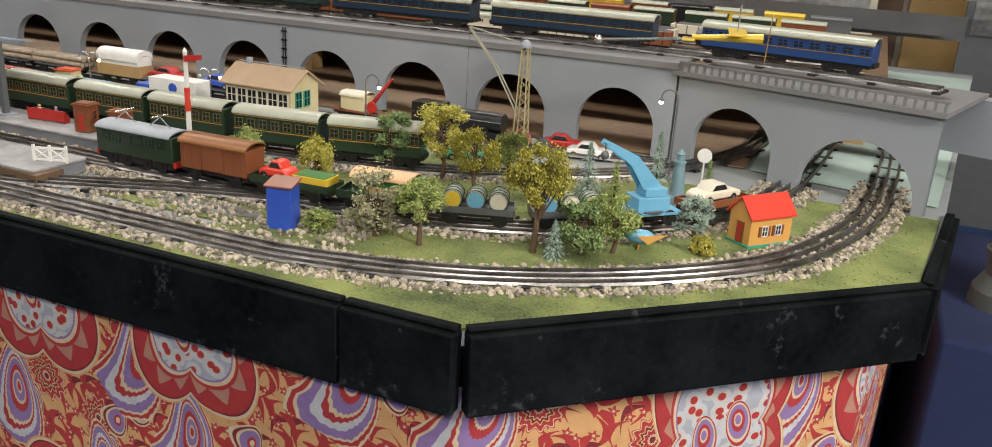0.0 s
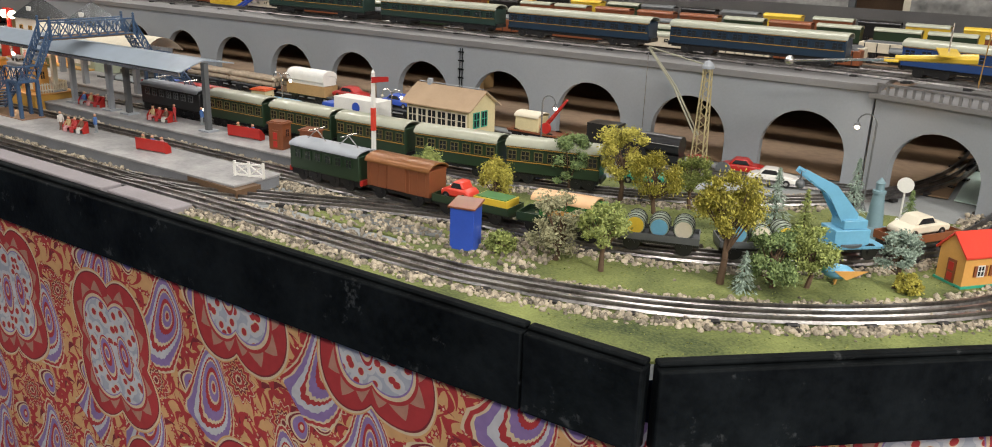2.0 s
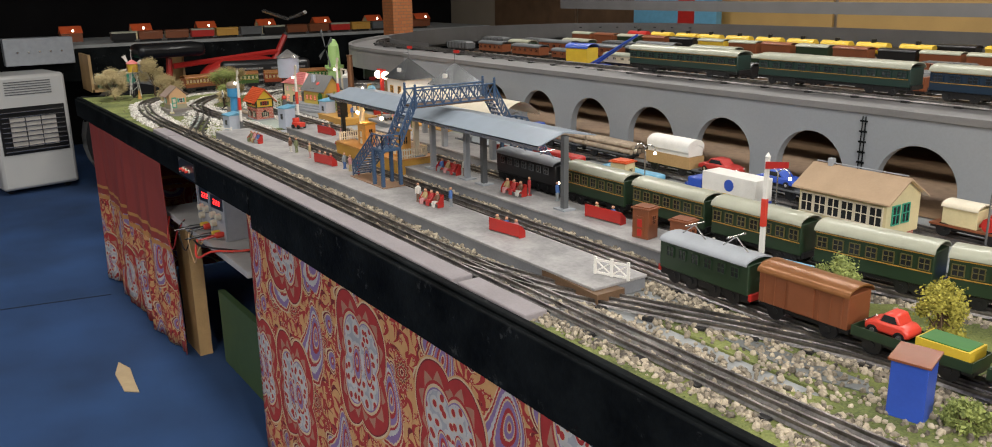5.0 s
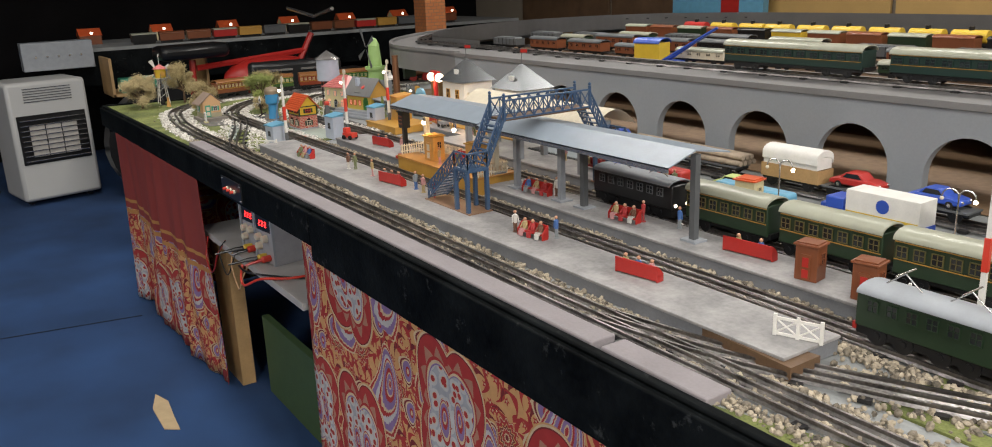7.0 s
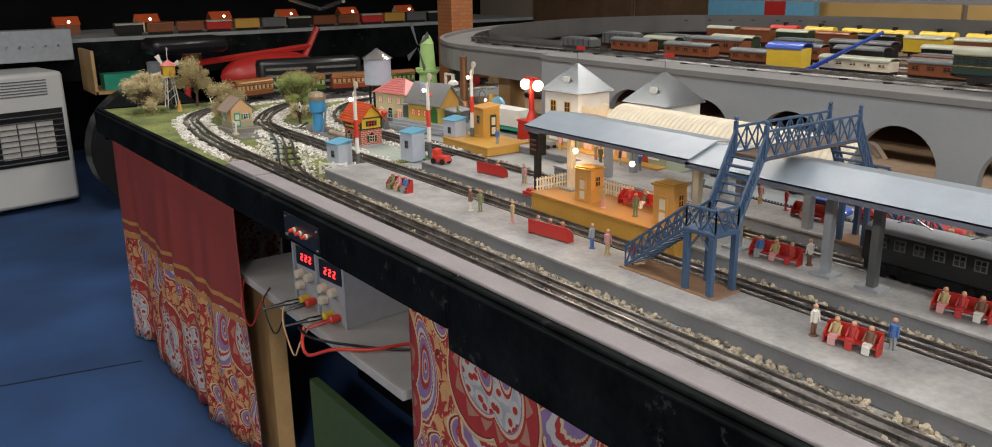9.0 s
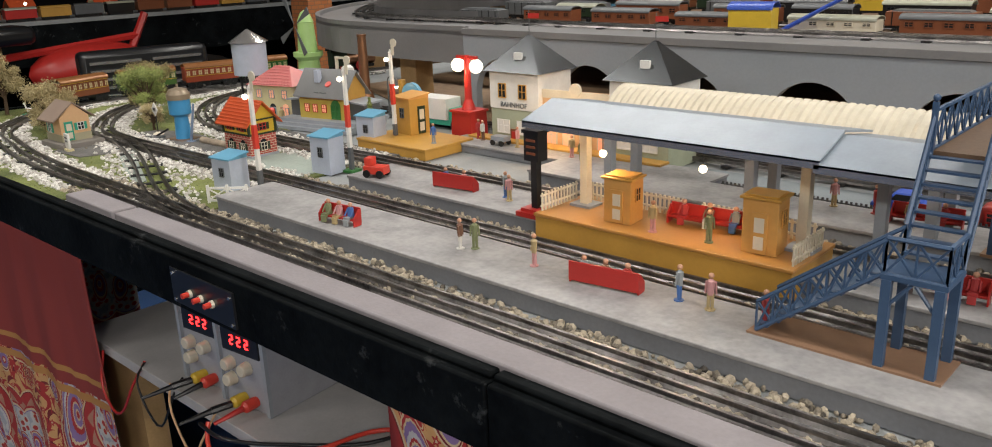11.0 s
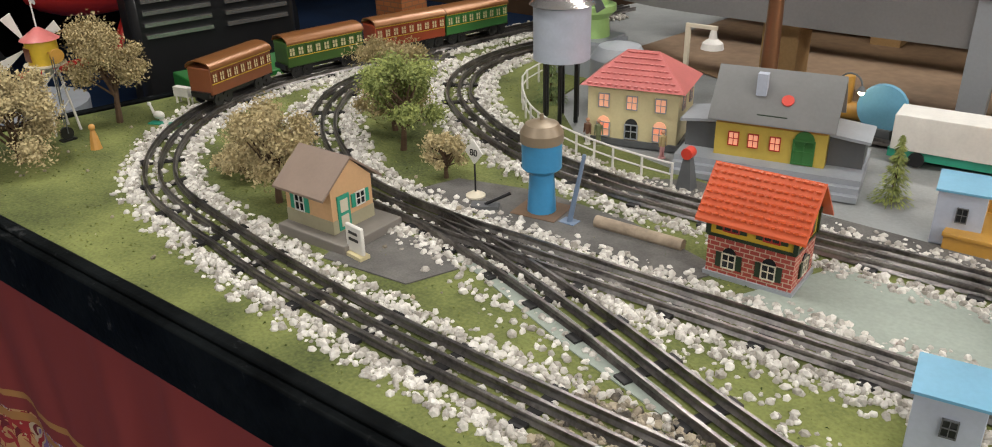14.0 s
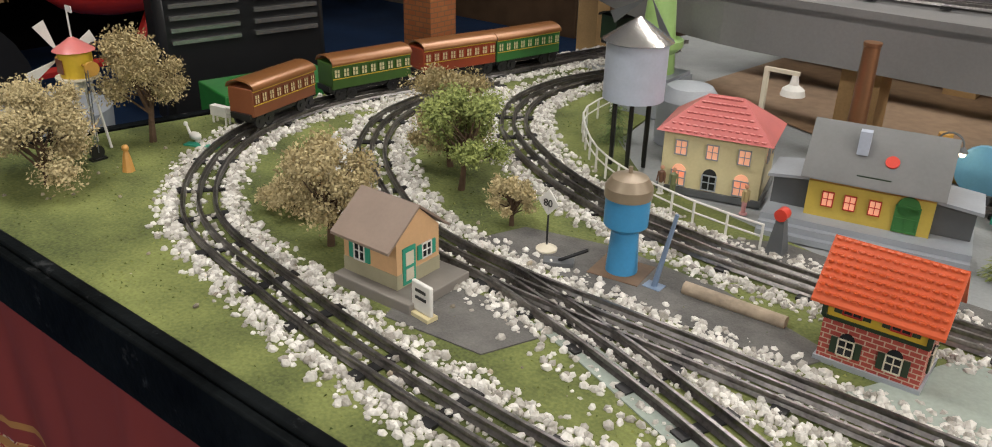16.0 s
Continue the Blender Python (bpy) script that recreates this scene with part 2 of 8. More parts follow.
GRASS = grass_material()
GREYBOARD = mat("grey_painted_board", (0.27, 0.28, 0.28), 0.8, 0, 0.18, 14, 0.3)
BLACKPAINT = mat("black_painted_wood", (0.0022, 0.0026, 0.0032), 0.55, 0, 0.5, 12, 0.6, (0.010, 0.012, 0.013), 120)
BLACKPAINT.node_tree.nodes["Principled BSDF"].inputs["Specular IOR Level"].default_value = 0.03
def scuff(m, chalk, scale, limit):
    """Small pale chips and rubbed spots over a dark paint."""
    nt = m.node_tree
    b = nt.nodes["Principled BSDF"]
    old = b.inputs["Base Color"].links[0].from_socket
    tc = nt.nodes.new("ShaderNodeTexCoord")
    n = nt.nodes.new("ShaderNodeTexNoise")
    n.inputs["Scale"].default_value, n.inputs["Detail"].default_value, n.inputs["Roughness"].default_value = scale, 8, 0.72
    nt.links.new(tc.outputs["Object"], n.inputs["Vector"])
    r = nt.nodes.new("ShaderNodeValToRGB")
    r.color_ramp.elements[0].position, r.color_ramp.elements[1].position = limit, limit + 0.06
    nt.links.new(n.outputs["Fac"], r.inputs[0])
    k = nt.nodes.new("ShaderNodeMix")
    k.data_type = "RGBA"
    nt.links.new(r.outputs[0], k.inputs["Factor"])
    nt.links.new(old, k.inputs["A"])
    k.inputs["B"].default_value = (*chalk, 1)
    nt.links.new(k.outputs["Result"], b.inputs["Base Color"])


scuff(BLACKPAINT, (0.035, 0.037, 0.038), 22, 0.60)
VIADUCT = mat("viaduct_grey_paint", (0.25, 0.265, 0.285), 0.42, 0, 0.10, 5, 0.12)
VIADUCTDARK = mat("viaduct_rim_paint", (0.17, 0.165, 0.165), 0.5, 0, 0.15, 8, 0.15)
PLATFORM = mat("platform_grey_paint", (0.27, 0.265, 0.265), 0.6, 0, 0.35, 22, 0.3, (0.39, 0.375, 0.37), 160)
PLATSIDE = mat("platform_side_grey", (0.18, 0.185, 0.20), 0.6, 0, 0.2, 14, 0.2)
LEDGE = mat("mauve_grey_plank", (0.25, 0.225, 0.235), 0.7, 0, 0.15, 16, 0.3)
RAIL = mat("worn_tinplate_rail", (0.10, 0.09, 0.085), 0.33, 0.9, 0.45, 30, 0.15, (0.34, 0.32, 0.31))
SLEEPER = mat("dark_tin_sleeper", (0.025, 0.024, 0.025), 0.5, 0.4, 0.4, 40, 0.2)
STONE = mat("pale_pebble", (0.36, 0.325, 0.28), 0.7, 0, 0.25, 90, 0.3, (0.78, 0.75, 0.70), 400, island=0.75)
GRAVEL = mat("river_gravel", (0.075, 0.062, 0.05), 0.75, 0, 0.45, 90, 0.3, (0.46, 0.39, 0.29), 400, island=0.8)
CARPET = mat("blue_carpet", (0.010, 0.040, 0.118), 0.97, 0, 0.35, 3, 0.6, (0.020, 0.065, 0.185), 500)
CARPETDARK = mat("carpet_joint_dirt", (0.004, 0.008, 0.02), 0.97, 0, 0.4, 30, 0.3)
CLOTH = paisley_material(False)
CLOTHRED = paisley_material(True)
WOOD = mat("pine_board", (0.40, 0.25, 0.11), 0.6, 0, 0.25, 12, 0.2)
ORANGEWOOD = mat("varnished_plywood", (0.52, 0.33, 0.12), 0.5, 0, 0.15, 4, 0.15)
DARKWOOD = mat("brown_stained_wood", (0.13, 0.075, 0.04), 0.6, 0, 0.3, 10, 0.2)
# near-black: the darkness of the unlit room is put into this colour
BLACKROOM = mat("room_darkness", (0.008, 0.0075, 0.008), 0.95, 0, 0.3, 3, 0.1)
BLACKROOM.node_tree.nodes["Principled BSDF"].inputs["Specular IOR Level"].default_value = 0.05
WALLGREY = mat("hall_wall_paint", (0.30, 0.25, 0.19), 0.85, 0, 0.2, 2, 0.1)
CEILWHITE = mat("ceiling_paint", (0.55, 0.53, 0.50), 0.9, 0, 0.1, 2, 0.1)


# ---- mesh tools ----
class M:
    def __init__(self):
        self.v, self.f = [], []

    def add(self, vs, fs):
        n = len(self.v)
        self.v += [tuple(p) for p in vs]
        self.f += [tuple(i + n for i in q) for q in fs]
        return self

    def box(self, x, y, z, sx, sy, sz, rz=0.0, taper=1.0):
        """x, y: centre; z: underside."""
        c, s = math.cos(radians(rz)), math.sin(radians(rz))
        vs = []
        for k, t in ((0, 1.0), (1, taper)):
            for i, j in ((-1, -1), (1, -1), (1, 1), (-1, 1)):
                a, b = i * sx / 2 * t, j * sy / 2 * t
                vs.append((x + a * c - b * s, y + a * s + b * c, z + k * sz))
        return self.add(vs, [(3, 2, 1, 0), (4, 5, 6, 7), (0, 1, 5, 4), (1, 2, 6, 5), (2, 3, 7, 6), (3, 0, 4, 7)])

    def cyl(self, p, q, r0, r1=None, n=10, caps=True):
        p, q = Vector(p), Vector(q)
        r1 = r0 if r1 is None else r1
        d = (q - p).normalized()
        u = d.orthogonal().normalized()
        w = d.cross(u)
        ring = [(math.cos(2 * math.pi * i / n), math.sin(2 * math.pi * i / n)) for i in range(n)]
        vs = [p + (u * a + w * b) * r0 for a, b in ring] + [q + (u * a + w * b) * r1 for a, b in ring]
        fs = [(i, (i + 1) % n, n + (i + 1) % n, n + i) for i in range(n)]
        if caps:
            fs += [tuple(range(n - 1, -1, -1)), tuple(range(n, 2 * n))]
        return self.add(vs, fs)

    def extrude(self, pts, d):
        d = Vector(d)
        n = len(pts)
        vs = [Vector(p) for p in pts] + [Vector(p) + d for p in pts]
        return self.add(vs, [tuple(range(n - 1, -1, -1)), tuple(range(n, 2 * n))] + [(i, (i + 1) % n, n + (i + 1) % n, n + i) for i in range(n)])

    def ball(self, c, rx, ry=None, rz=None, n=8, m=5):
        ry, rz = ry or rx, rz or rx
        vs = [(c[0], c[1], c[2] - rz)]
        for k in range(1, m):
            a = -math.pi / 2 + math.pi * k / m
            vs += [(c[0] + rx * math.cos(a) * math.cos(2 * math.pi * i / n), c[1] + ry * math.cos(a) * math.sin(2 * math.pi * i / n), c[2] + rz * math.sin(a)) for i in range(n)]
        vs.append((c[0], c[1], c[2] + rz))
        fs = [(0, 1 + (i + 1) % n, 1 + i) for i in range(n)]
        for k in range(m - 2):
            fs += [(1 + k * n + i, 1 + k * n + (i + 1) % n, 1 + (k + 1) * n + (i + 1) % n, 1 + (k + 1) * n + i) for i in range(n)]
        o = 1 + (m - 2) * n
        fs += [(o + i, o + (i + 1) % n, len(vs) - 1) for i in range(n)]
        return self.add(vs, fs)

    def tube(self, pts, r, n=6):
        for a, b in zip(pts, pts[1:]):
            self.cyl(a, b, r, n=n)
        return self

    def lathe(self, prof, n=16, c=(0, 0, 0)):
        for (r0, z0), (r1, z1) in zip(prof, prof[1:]):
            self.cyl((c[0], c[1], c[2] + z0), (c[0], c[1], c[2] + z1), max(r0, 1e-4), max(r1, 1e-4), n, caps=True) if abs(z1 - z0) > 1e-6 else None
        return self


def finish(name, m, material, smooth=True):
    me = bpy.data.meshes.new(name)
    me.from_pydata(m.v, [], m.f)
    me.materials.append(material)
    if smooth:
        me.shade_smooth()
        me.set_sharp_from_angle(angle=radians(40))
    me.update()
    return me


def part(name, m, material, parent, label="", bevel=0.0):
    ob = new(name, finish(name, m, material))
    ob.parent = parent
    if label:
        ob["label"] = label
    if bevel:
        b = ob.modifiers.new("edge", "BEVEL")
        b.width, b.segments, b.limit_method = bevel, 2, "ANGLE"
    return ob


def thing(name, label, category, m, group="", kind=""):
    ob = new(name)
    ob.empty_display_size = 0.02
    ob.matrix_basis = m
    return tagged(ob, label, category, group, kind)


def solid(name, m, material, label="", category="", kind="structure", bevel=0.0, at=None):
    ob = new(name, finish(name, m, material))
    if at is not None:
        ob.matrix_basis = at
    if bevel:
        b = ob.modifiers.new("edge", "BEVEL")
        b.width, b.segments, b.limit_method = bevel, 2, "ANGLE"
    return tagged(ob, label, category, "", kind)


T = 0.745  # height of the table top

# ---- the hall ----
solid("floor", M().box(-2.5, 1.5, -0.1, 13, 11, 0.1), CARPET, "worn blue carpet laid over the hall floor", "floor")
solid("ceiling", M().box(-2.5, 1.5, 2.75, 13, 11, 0.1), CEILWHITE, "off-white hall ceiling", "ceiling")
solid("wall_north", M().box(-2.5, 4.75, 0, 13, 0.1, 2.75), WALLGREY, "brown timber hall wall behind the layout", "wall")
solid("wall_south", M().box(-2.5, -3.9, 0, 13, 0.1, 2.75), WALLGREY, "plain painted hall wall", "wall")
solid("wall_west", M().box(-7.6, 1.5, 0, 0.1, 11, 2.75), BLACKROOM, "hall wall with the room's darkness put into its colour", "wall")
solid("wall_east", M().box(3.9, 1.5, 0, 0.1, 11, 2.75), WALLGREY, "plain painted hall wall", "wall")

for a, b in (((-6.5, 0.52), (-0.5, -0.42)), ((-4.6, -3.5), (-3.75, 0.75)), ((-2.9, -3.5), (-2.1, 0.3))):
    ln = math.hypot(b[0] - a[0], b[1] - a[1])
    ang = math.degrees(math.atan2(b[1] - a[1], b[0] - a[0]))
    solid("carpet_joint", M().box(0, 0, 0, ln, 0.006, 0.0012), CARPETDARK, "dark joint between lengths of blue carpet", "carpet joint", at=pose((a[0] + b[0]) / 2, (a[1] + b[1]) / 2, 0.0005, 0, 0, ang))

# ---- the table ----
OUT = [(-3.975, 0.7775), (-2.04, 0.80), (-0.330, 0.80), (0.110, 1.20), (0.16, 1.56), (0.36, 3.6), (-3.3, 3.6), (-3.66, 2.1), (-3.855, 1.30)]
table = thing("layout_table", "long layout table with a black painted wooden edge", "table", pose(0, 0, 0))
part("table_top", M().extrude([(x, y, T - 0.02) for x, y in OUT], (0, 0, 0.018)), GREYBOARD, table, "grey painted table board", 0.001)


def grass_zone(name, pts, z=T - 0.002):
    m = M()
    n = 0
    m.extrude([(x, y, z) for x, y in pts], (0, 0, 0.003))
    return part(name, m, GRASS, table, "scenic turf of sawdust and flock")


grass_zone("turf", [(-1.10, 0.80), (-0.330, 0.80), (0.110, 1.20), (0.15, 1.52), (-0.10, 1.52), (-0.72, 1.40), (-0.85, 1.20), (-0.98, 1.12), (-0.98, 0.93), (-0.72, 0.93), (-0.78, 0.90)])
grass_zone("turf", [(-3.975, 0.7775), (-2.925, 0.792), (-2.95, 0.84), (-2.69, 0.90), (-2.69, 1.0), (-2.72, 1.10), (-2.72, 1.19), (-2.9, 1.26), (-3.06, 1.30), (-3.30, 1.36), (-3.40, 1.46), (-3.45, 1.75), (-3.80, 1.75), (-3.855, 1.30)])


def patch(name, pts, material, label):
    return part(name, M().extrude([(x, y, T + 0.0005) for x, y in pts], (0, 0, 0.0018)), material, table, label)


CINDER = mat("dark_cinder", (0.10, 0.095, 0.09), 0.95, 0, 0.3, 30, 0.8, (0.17, 0.16, 0.15), 500)
PALEPATCH = mat("pale_grey_green_paint", (0.30, 0.34, 0.30), 0.9, 0, 0.2, 10, 0.3)
REARWOOD = mat("rear_floor_board", (0.22, 0.13, 0.07), 0.7, 0, 0.35, 5, 0.2, (0.34, 0.22, 0.13), 60)
patch("cinder_patch", [(-3.34, 1.095), (-3.20, 1.085), (-3.00, 1.085), (-2.98, 1.125), (-3.10, 1.165), (-3.22, 1.175), (-3.32, 1.15)], CINDER, "dark cinder ground round the water column")
patch("cinder_patch", [(-3.30, 0.925), (-3.20, 0.935), (-3.18, 0.985), (-3.24, 1.01), (-3.33, 1.0)], CINDER, "dark cinder ground beside the house")
patch("cinder_patch", [(-3.17, 1.255), (-2.72, 1.25), (-2.72, 1.285), (-3.10, 1.30)], CINDER, "dark cinder ground beside the house")
patch("bare_patch", [(-3.20, 1.0), (-3.15, 0.985), (-3.02, 0.935), (-2.92, 0.905), (-2.92, 0.925), (-3.05, 0.975), (-3.16, 1.015)], PALEPATCH, "bare pale grey-green paint")
patch("bare_patch", [(-2.96, 1.075), (-2.74, 1.075), (-2.74, 1.19), (-2.90, 1.19)], PALEPATCH, "bare pale grey-green paint")
patch("pale_floor", [(-0.16, 1.66), (0.15, 1.60), (0.34, 3.4), (-0.16, 3.4)], mat("pale_turquoise_paint", (0.40, 0.50, 0.45), 0.8, 0, 0.12, 8, 0.2), "pale turquoise painted floor under the bridge")
patch("rear_floor", [(-3.25, 3.5), (-3.45, 1.78), (-3.0, 1.58), (-2.62, 1.60), (-0.32, 1.665), (-0.17, 1.665), (-0.17, 3.5)], REARWOOD, "brown wooden floor behind the arches")
patch("pond", [(-0.90, 0.955), (-0.78, 0.945), (-0.71, 0.965), (-0.73, 0.985), (-0.86, 0.98)], mat("grey_puddle", (0.13, 0.14, 0.14), 0.4), "flat grey strip beside the track")

def fascia(name, a, b, label, tall=0.094):
    (x0, y0), (x1, y1) = a, b
    ln = math.hypot(x1 - x0, y1 - y0)
    ang = math.degrees(math.atan2(y1 - y0, x1 - x0))
    m = M()
    m.box(ln / 2, -0.010, 0, ln - 0.001, 0.022, tall)
    m.box(ln / 2, -0.006, tall, ln - 0.002, 0.014, 0.006)
    ob = part(name, m, BLACKPAINT, table, label, 0.0025)
    ob.matrix_basis = pose(x0, y0, T - tall, 0, 0, ang)
    return ob


for a, b in (((-3.975, 0.7775), (-2.04, 0.80)), ((-2.039, 0.80), (-0.4680, 0.80)), ((-0.4670, 0.80), (-0.329, 0.80)), ((-0.328, 0.801), (0.112, 1.20)), ((0.114, 1.205), (0.16, 1.56))):
    fascia("edge_board", a, b, "black painted edge board with scuffs", 0.066 if b[0] < -2 else 0.094)
fascia("edge_board", (-3.855, 1.30), (-3.975, 0.7775), "black painted edge board with scuffs")
for a, b in ((-2.92, -2.765), (-2.755, -1.247), (-1.232, -1.075)):
    part("ledge_plank", M().box((a + b) / 2, 0.817, T - 0.003, b - a, 0.036, 0.013), LEDGE, table, "mauve-grey painted plank", 0.002)
for x, y in ((-3.85, 0.88), (-2.1, 0.9), (-0.5, 0.9), (0.0, 1.3), (-3.6, 2.0), (-0.1, 3.3), (-2.0, 3.3)):
    part("leg", M().box(x, y, 0, 0.07, 0.07, T - 0.025), WOOD, table)
part("leg", M().box(-3.02, 0.885, 0, 0.15, 0.04, 0.463, 0), WOOD, table, "knotty pine upright")


def curtain(name, pts, z0, z1, material, label, seed, folds=0.006):
    """A hanging cloth along a line, with soft folds."""
    rng = random.Random(seed)
    m, us = M(), []
    rows, total = 14, 0.0
    cols = []
    for (xa, ya), (xb, yb) in zip(pts, pts[1:]):
        ln = math.hypot(xb - xa, yb - ya)
        n = max(4, int(ln / 0.018))
        for i in range(n):
            k = i / n
            nx, ny = (yb - ya) / ln, -(xb - xa) / ln
            cols.append((xa + (xb - xa) * k, ya + (yb - ya) * k, nx, ny, total + ln * k))
        total += ln
    cols.append((*pts[-1], cols[-1][2], cols[-1][3], total))
    vs, fs = [], []
    for x, y, nx, ny, u in cols:
        for r in range(rows + 1):
            k = r / rows
            d = folds * (0.4 + k) * (noise.noise(Vector((u * 9, seed, k * 0.6))) + 0.5 * noise.noise(Vector((u * 26, seed + 4, k))))
            vs.append((x + nx * d, y + ny * d, z1 + (z0 - z1) * k + 0.006 * k * noise.noise(Vector((u * 7, seed, 2)))))
            us.append((u + seed * 0.37, z1 + (z0 - z1) * k))
    for c in range(len(cols) - 1):
        for r in range(rows):
            fs.append((c * (rows + 1) + r, c * (rows + 1) + r + 1, (c + 1) * (rows + 1) + r + 1, (c + 1) * (rows + 1) + r))
    me = bpy.data.meshes.new(name)
    me.from_pydata(vs, [], fs)
    uv = me.uv_layers.new(name="UVMap")
    for lp in me.loops:
        uv.data[lp.index].uv = us[lp.vertex_index]
    me.materials.append(material)
    me.shade_smooth()
    ob = new(name, me)
    sd = ob.modifiers.new("cloth", "SOLIDIFY")
    sd.thickness = 0.0015
    return tagged(ob, label, "curtain", "table curtains")


curtain("curtain", [(-2.238, 0.835), (-0.340, 0.835), (0.075, 1.225), (0.125, 1.56), (0.30, 3.5)], 0.01, T - 0.09, CLOTH, "red and tan paisley cloth hung round the table edge", 1)
curtain("curtain", [(-3.862, 1.27), (-3.965, 0.80), (-3.4, 0.80), (-2.95, 0.815)], 0.01, T - 0.068, CLOTHRED, "red curtain with a paisley border, drawn aside", 5, 0.022)


# ---- railway tracks ----
def smooth(pts, step=0.02):
    """An even line through the points (Catmull-Rom)."""
    P = [Vector(p) for p in pts]
    P = [2 * P[0] - P[1]] + P + [2 * P[-1] - P[-2]]
    out = []
    for i in range(1, len(P) - 2):
        a, b, c, d = P[i - 1 : i + 3]
        n = max(2, int((c - b).length / step))
        for k in range(n):
            t = k / n
            out.append(0.5 * (2 * b + (c - a) * t + (2 * a - 5 * b + 4 * c - d) * t * t + (3 * b - a - 3 * c + d) * t ** 3))
    return out + [P[-2]]


def along(line):
    res, s = [], 0.0
    for i, p in enumerate(line):
        t = (line[min(i + 1, len(line) - 1)] - line[max(i - 1, 0)]).normalized()
        if i:
            s += (p - line[i - 1]).length
        res.append((p, t, s))
    return res


GAUGE = 0.0345
sleeper_mesh = finish("sleeper", M().box(0, 0, 0, 0.011, 0.052, 0.003).box(0, 0.024, 0, 0.013, 0.008, 0.0045).box(0, -0.024, 0, 0.013, 0.008, 0.0045), SLEEPER)


def rail_sweep(st, off, z, w=0.0032, h=0.0075):
    prof = [(-w * 0.9, 0), (w * 0.9, 0), (w * 0.35, h * 0.45), (w * 0.6, h * 0.75), (w * 0.45, h), (-w * 0.45, h), (-w * 0.6, h * 0.75), (-w * 0.35, h * 0.45)]
    vs, fs, n = [], [], len(prof)
    for p, t, s in st:
        nx, ny = -t.y, t.x
        vs += [(p.x + nx * (off + a), p.y + ny * (off + a), p.z + z + b) for a, b in prof]
    for i in range(len(st) - 1):
        fs += [(i * n + k, i * n + (k + 1) % n, (i + 1) * n + (k + 1) % n, (i + 1) * n + k) for k in range(n)]
    return M().add(vs, fs)


LINES = {}


def track(key, pts, label, step=0.075, z=T):
    line = smooth([(x, y, z) for x, y in pts])
    st = along(line)
    LINES[key] = st
    t = thing("railway_track", label, "railway track", pose(0, 0, 0), "toy railway tracks")
    for off in (-GAUGE / 2, 0, GAUGE / 2):
        part("rail", rail_sweep(st, off, 0.003), RAIL, t)
    last = -1.0
    for p, d, s in st:
        if s - last >= step:
            ob = new("sleeper", sleeper_mesh)
            ob.parent = t
            ob.matrix_basis = pose(p.x, p.y, p.z - 0.0002, 0, 0, math.degrees(math.atan2(d.y, d.x)))
            last = s
    return t


F0, F2, F3 = 0.862, 1.050, 1.228
OLD = "worn three-rail tinplate track on dark sleepers"
track("front", [(0.09, 2.35), (0.075, 1.80), (0.05, 1.50), (0.01, 1.33), (-0.055, 1.18), (-0.15, 1.07), (-0.27, 0.98), (-0.40, 0.915), (-0.55, 0.875), (-0.70, F0), (-1.2, F0), (-1.8, F0), (-2.4, F0), (-3.0, 0.862), (-3.25, 0.872), (-3.42, 0.895), (-3.55, 0.92), (-3.64, 0.965), (-3.72, 1.04), (-3.775, 1.13), (-3.80, 1.23), (-3.795, 1.34), (-3.765, 1.48), (-3.73, 1.62), (-3.69, 1.80), (-3.62, 2.05)], OLD)
track("middle", [(-0.02, 2.35), (-0.045, 2.0), (-0.065, 1.72), (-0.095, 1.50), (-0.14, 1.37), (-0.22, 1.245), (-0.32, 1.155), (-0.45, 1.09), (-0.60, 1.06), (-0.80, F2), (-1.3, F2), (-2.0, F2), (-2.6, F2), (-3.1, 1.046), (-3.27, 1.046), (-3.40, 1.065), (-3.50, 1.115), (-3.585, 1.175), (-3.645, 1.24), (-3.69, 1.32), (-3.705, 1.42), (-3.70, 1.55)], OLD)
track("back", [(-0.16, 2.35), (-0.17, 1.95), (-0.21, 1.72), (-0.31, 1.53), (-0.45, 1.40), (-0.62, 1.31), (-0.80, 1.26), (-1.0, 1.235), (-1.4, F3), (-2.0, F3), (-2.6, F3), (-3.05, 1.222), (-3.18, 1.230), (-3.30, 1.255), (-3.42, 1.31), (-3.52, 1.385), (-3.58, 1.47), (-3.605, 1.56), (-3.60, 1.66), (-3.56, 1.80)], OLD)
track("cross", [(-3.27, 1.046), (-3.14, 1.012), (-3.02, 0.972), (-2.90, 0.925), (-2.78, 0.885), (-2.66, F0)], "tinplate crossover points between two tracks", 0.05)
track("cross2", [(-1.32, F0), (-1.15, 0.895), (-1.0, 0.95), (-0.88, 1.00), (-0.74, 1.045), (-0.62, 1.057)], "tinplate crossover points between two tracks", 0.05)
track("rear", [(-3.1, 1.55), (-2.6, 1.545), (-2.0, 1.545), (-1.2, 1.545), (-0.6, 1.545), (-0.30, 1.60)], OLD)


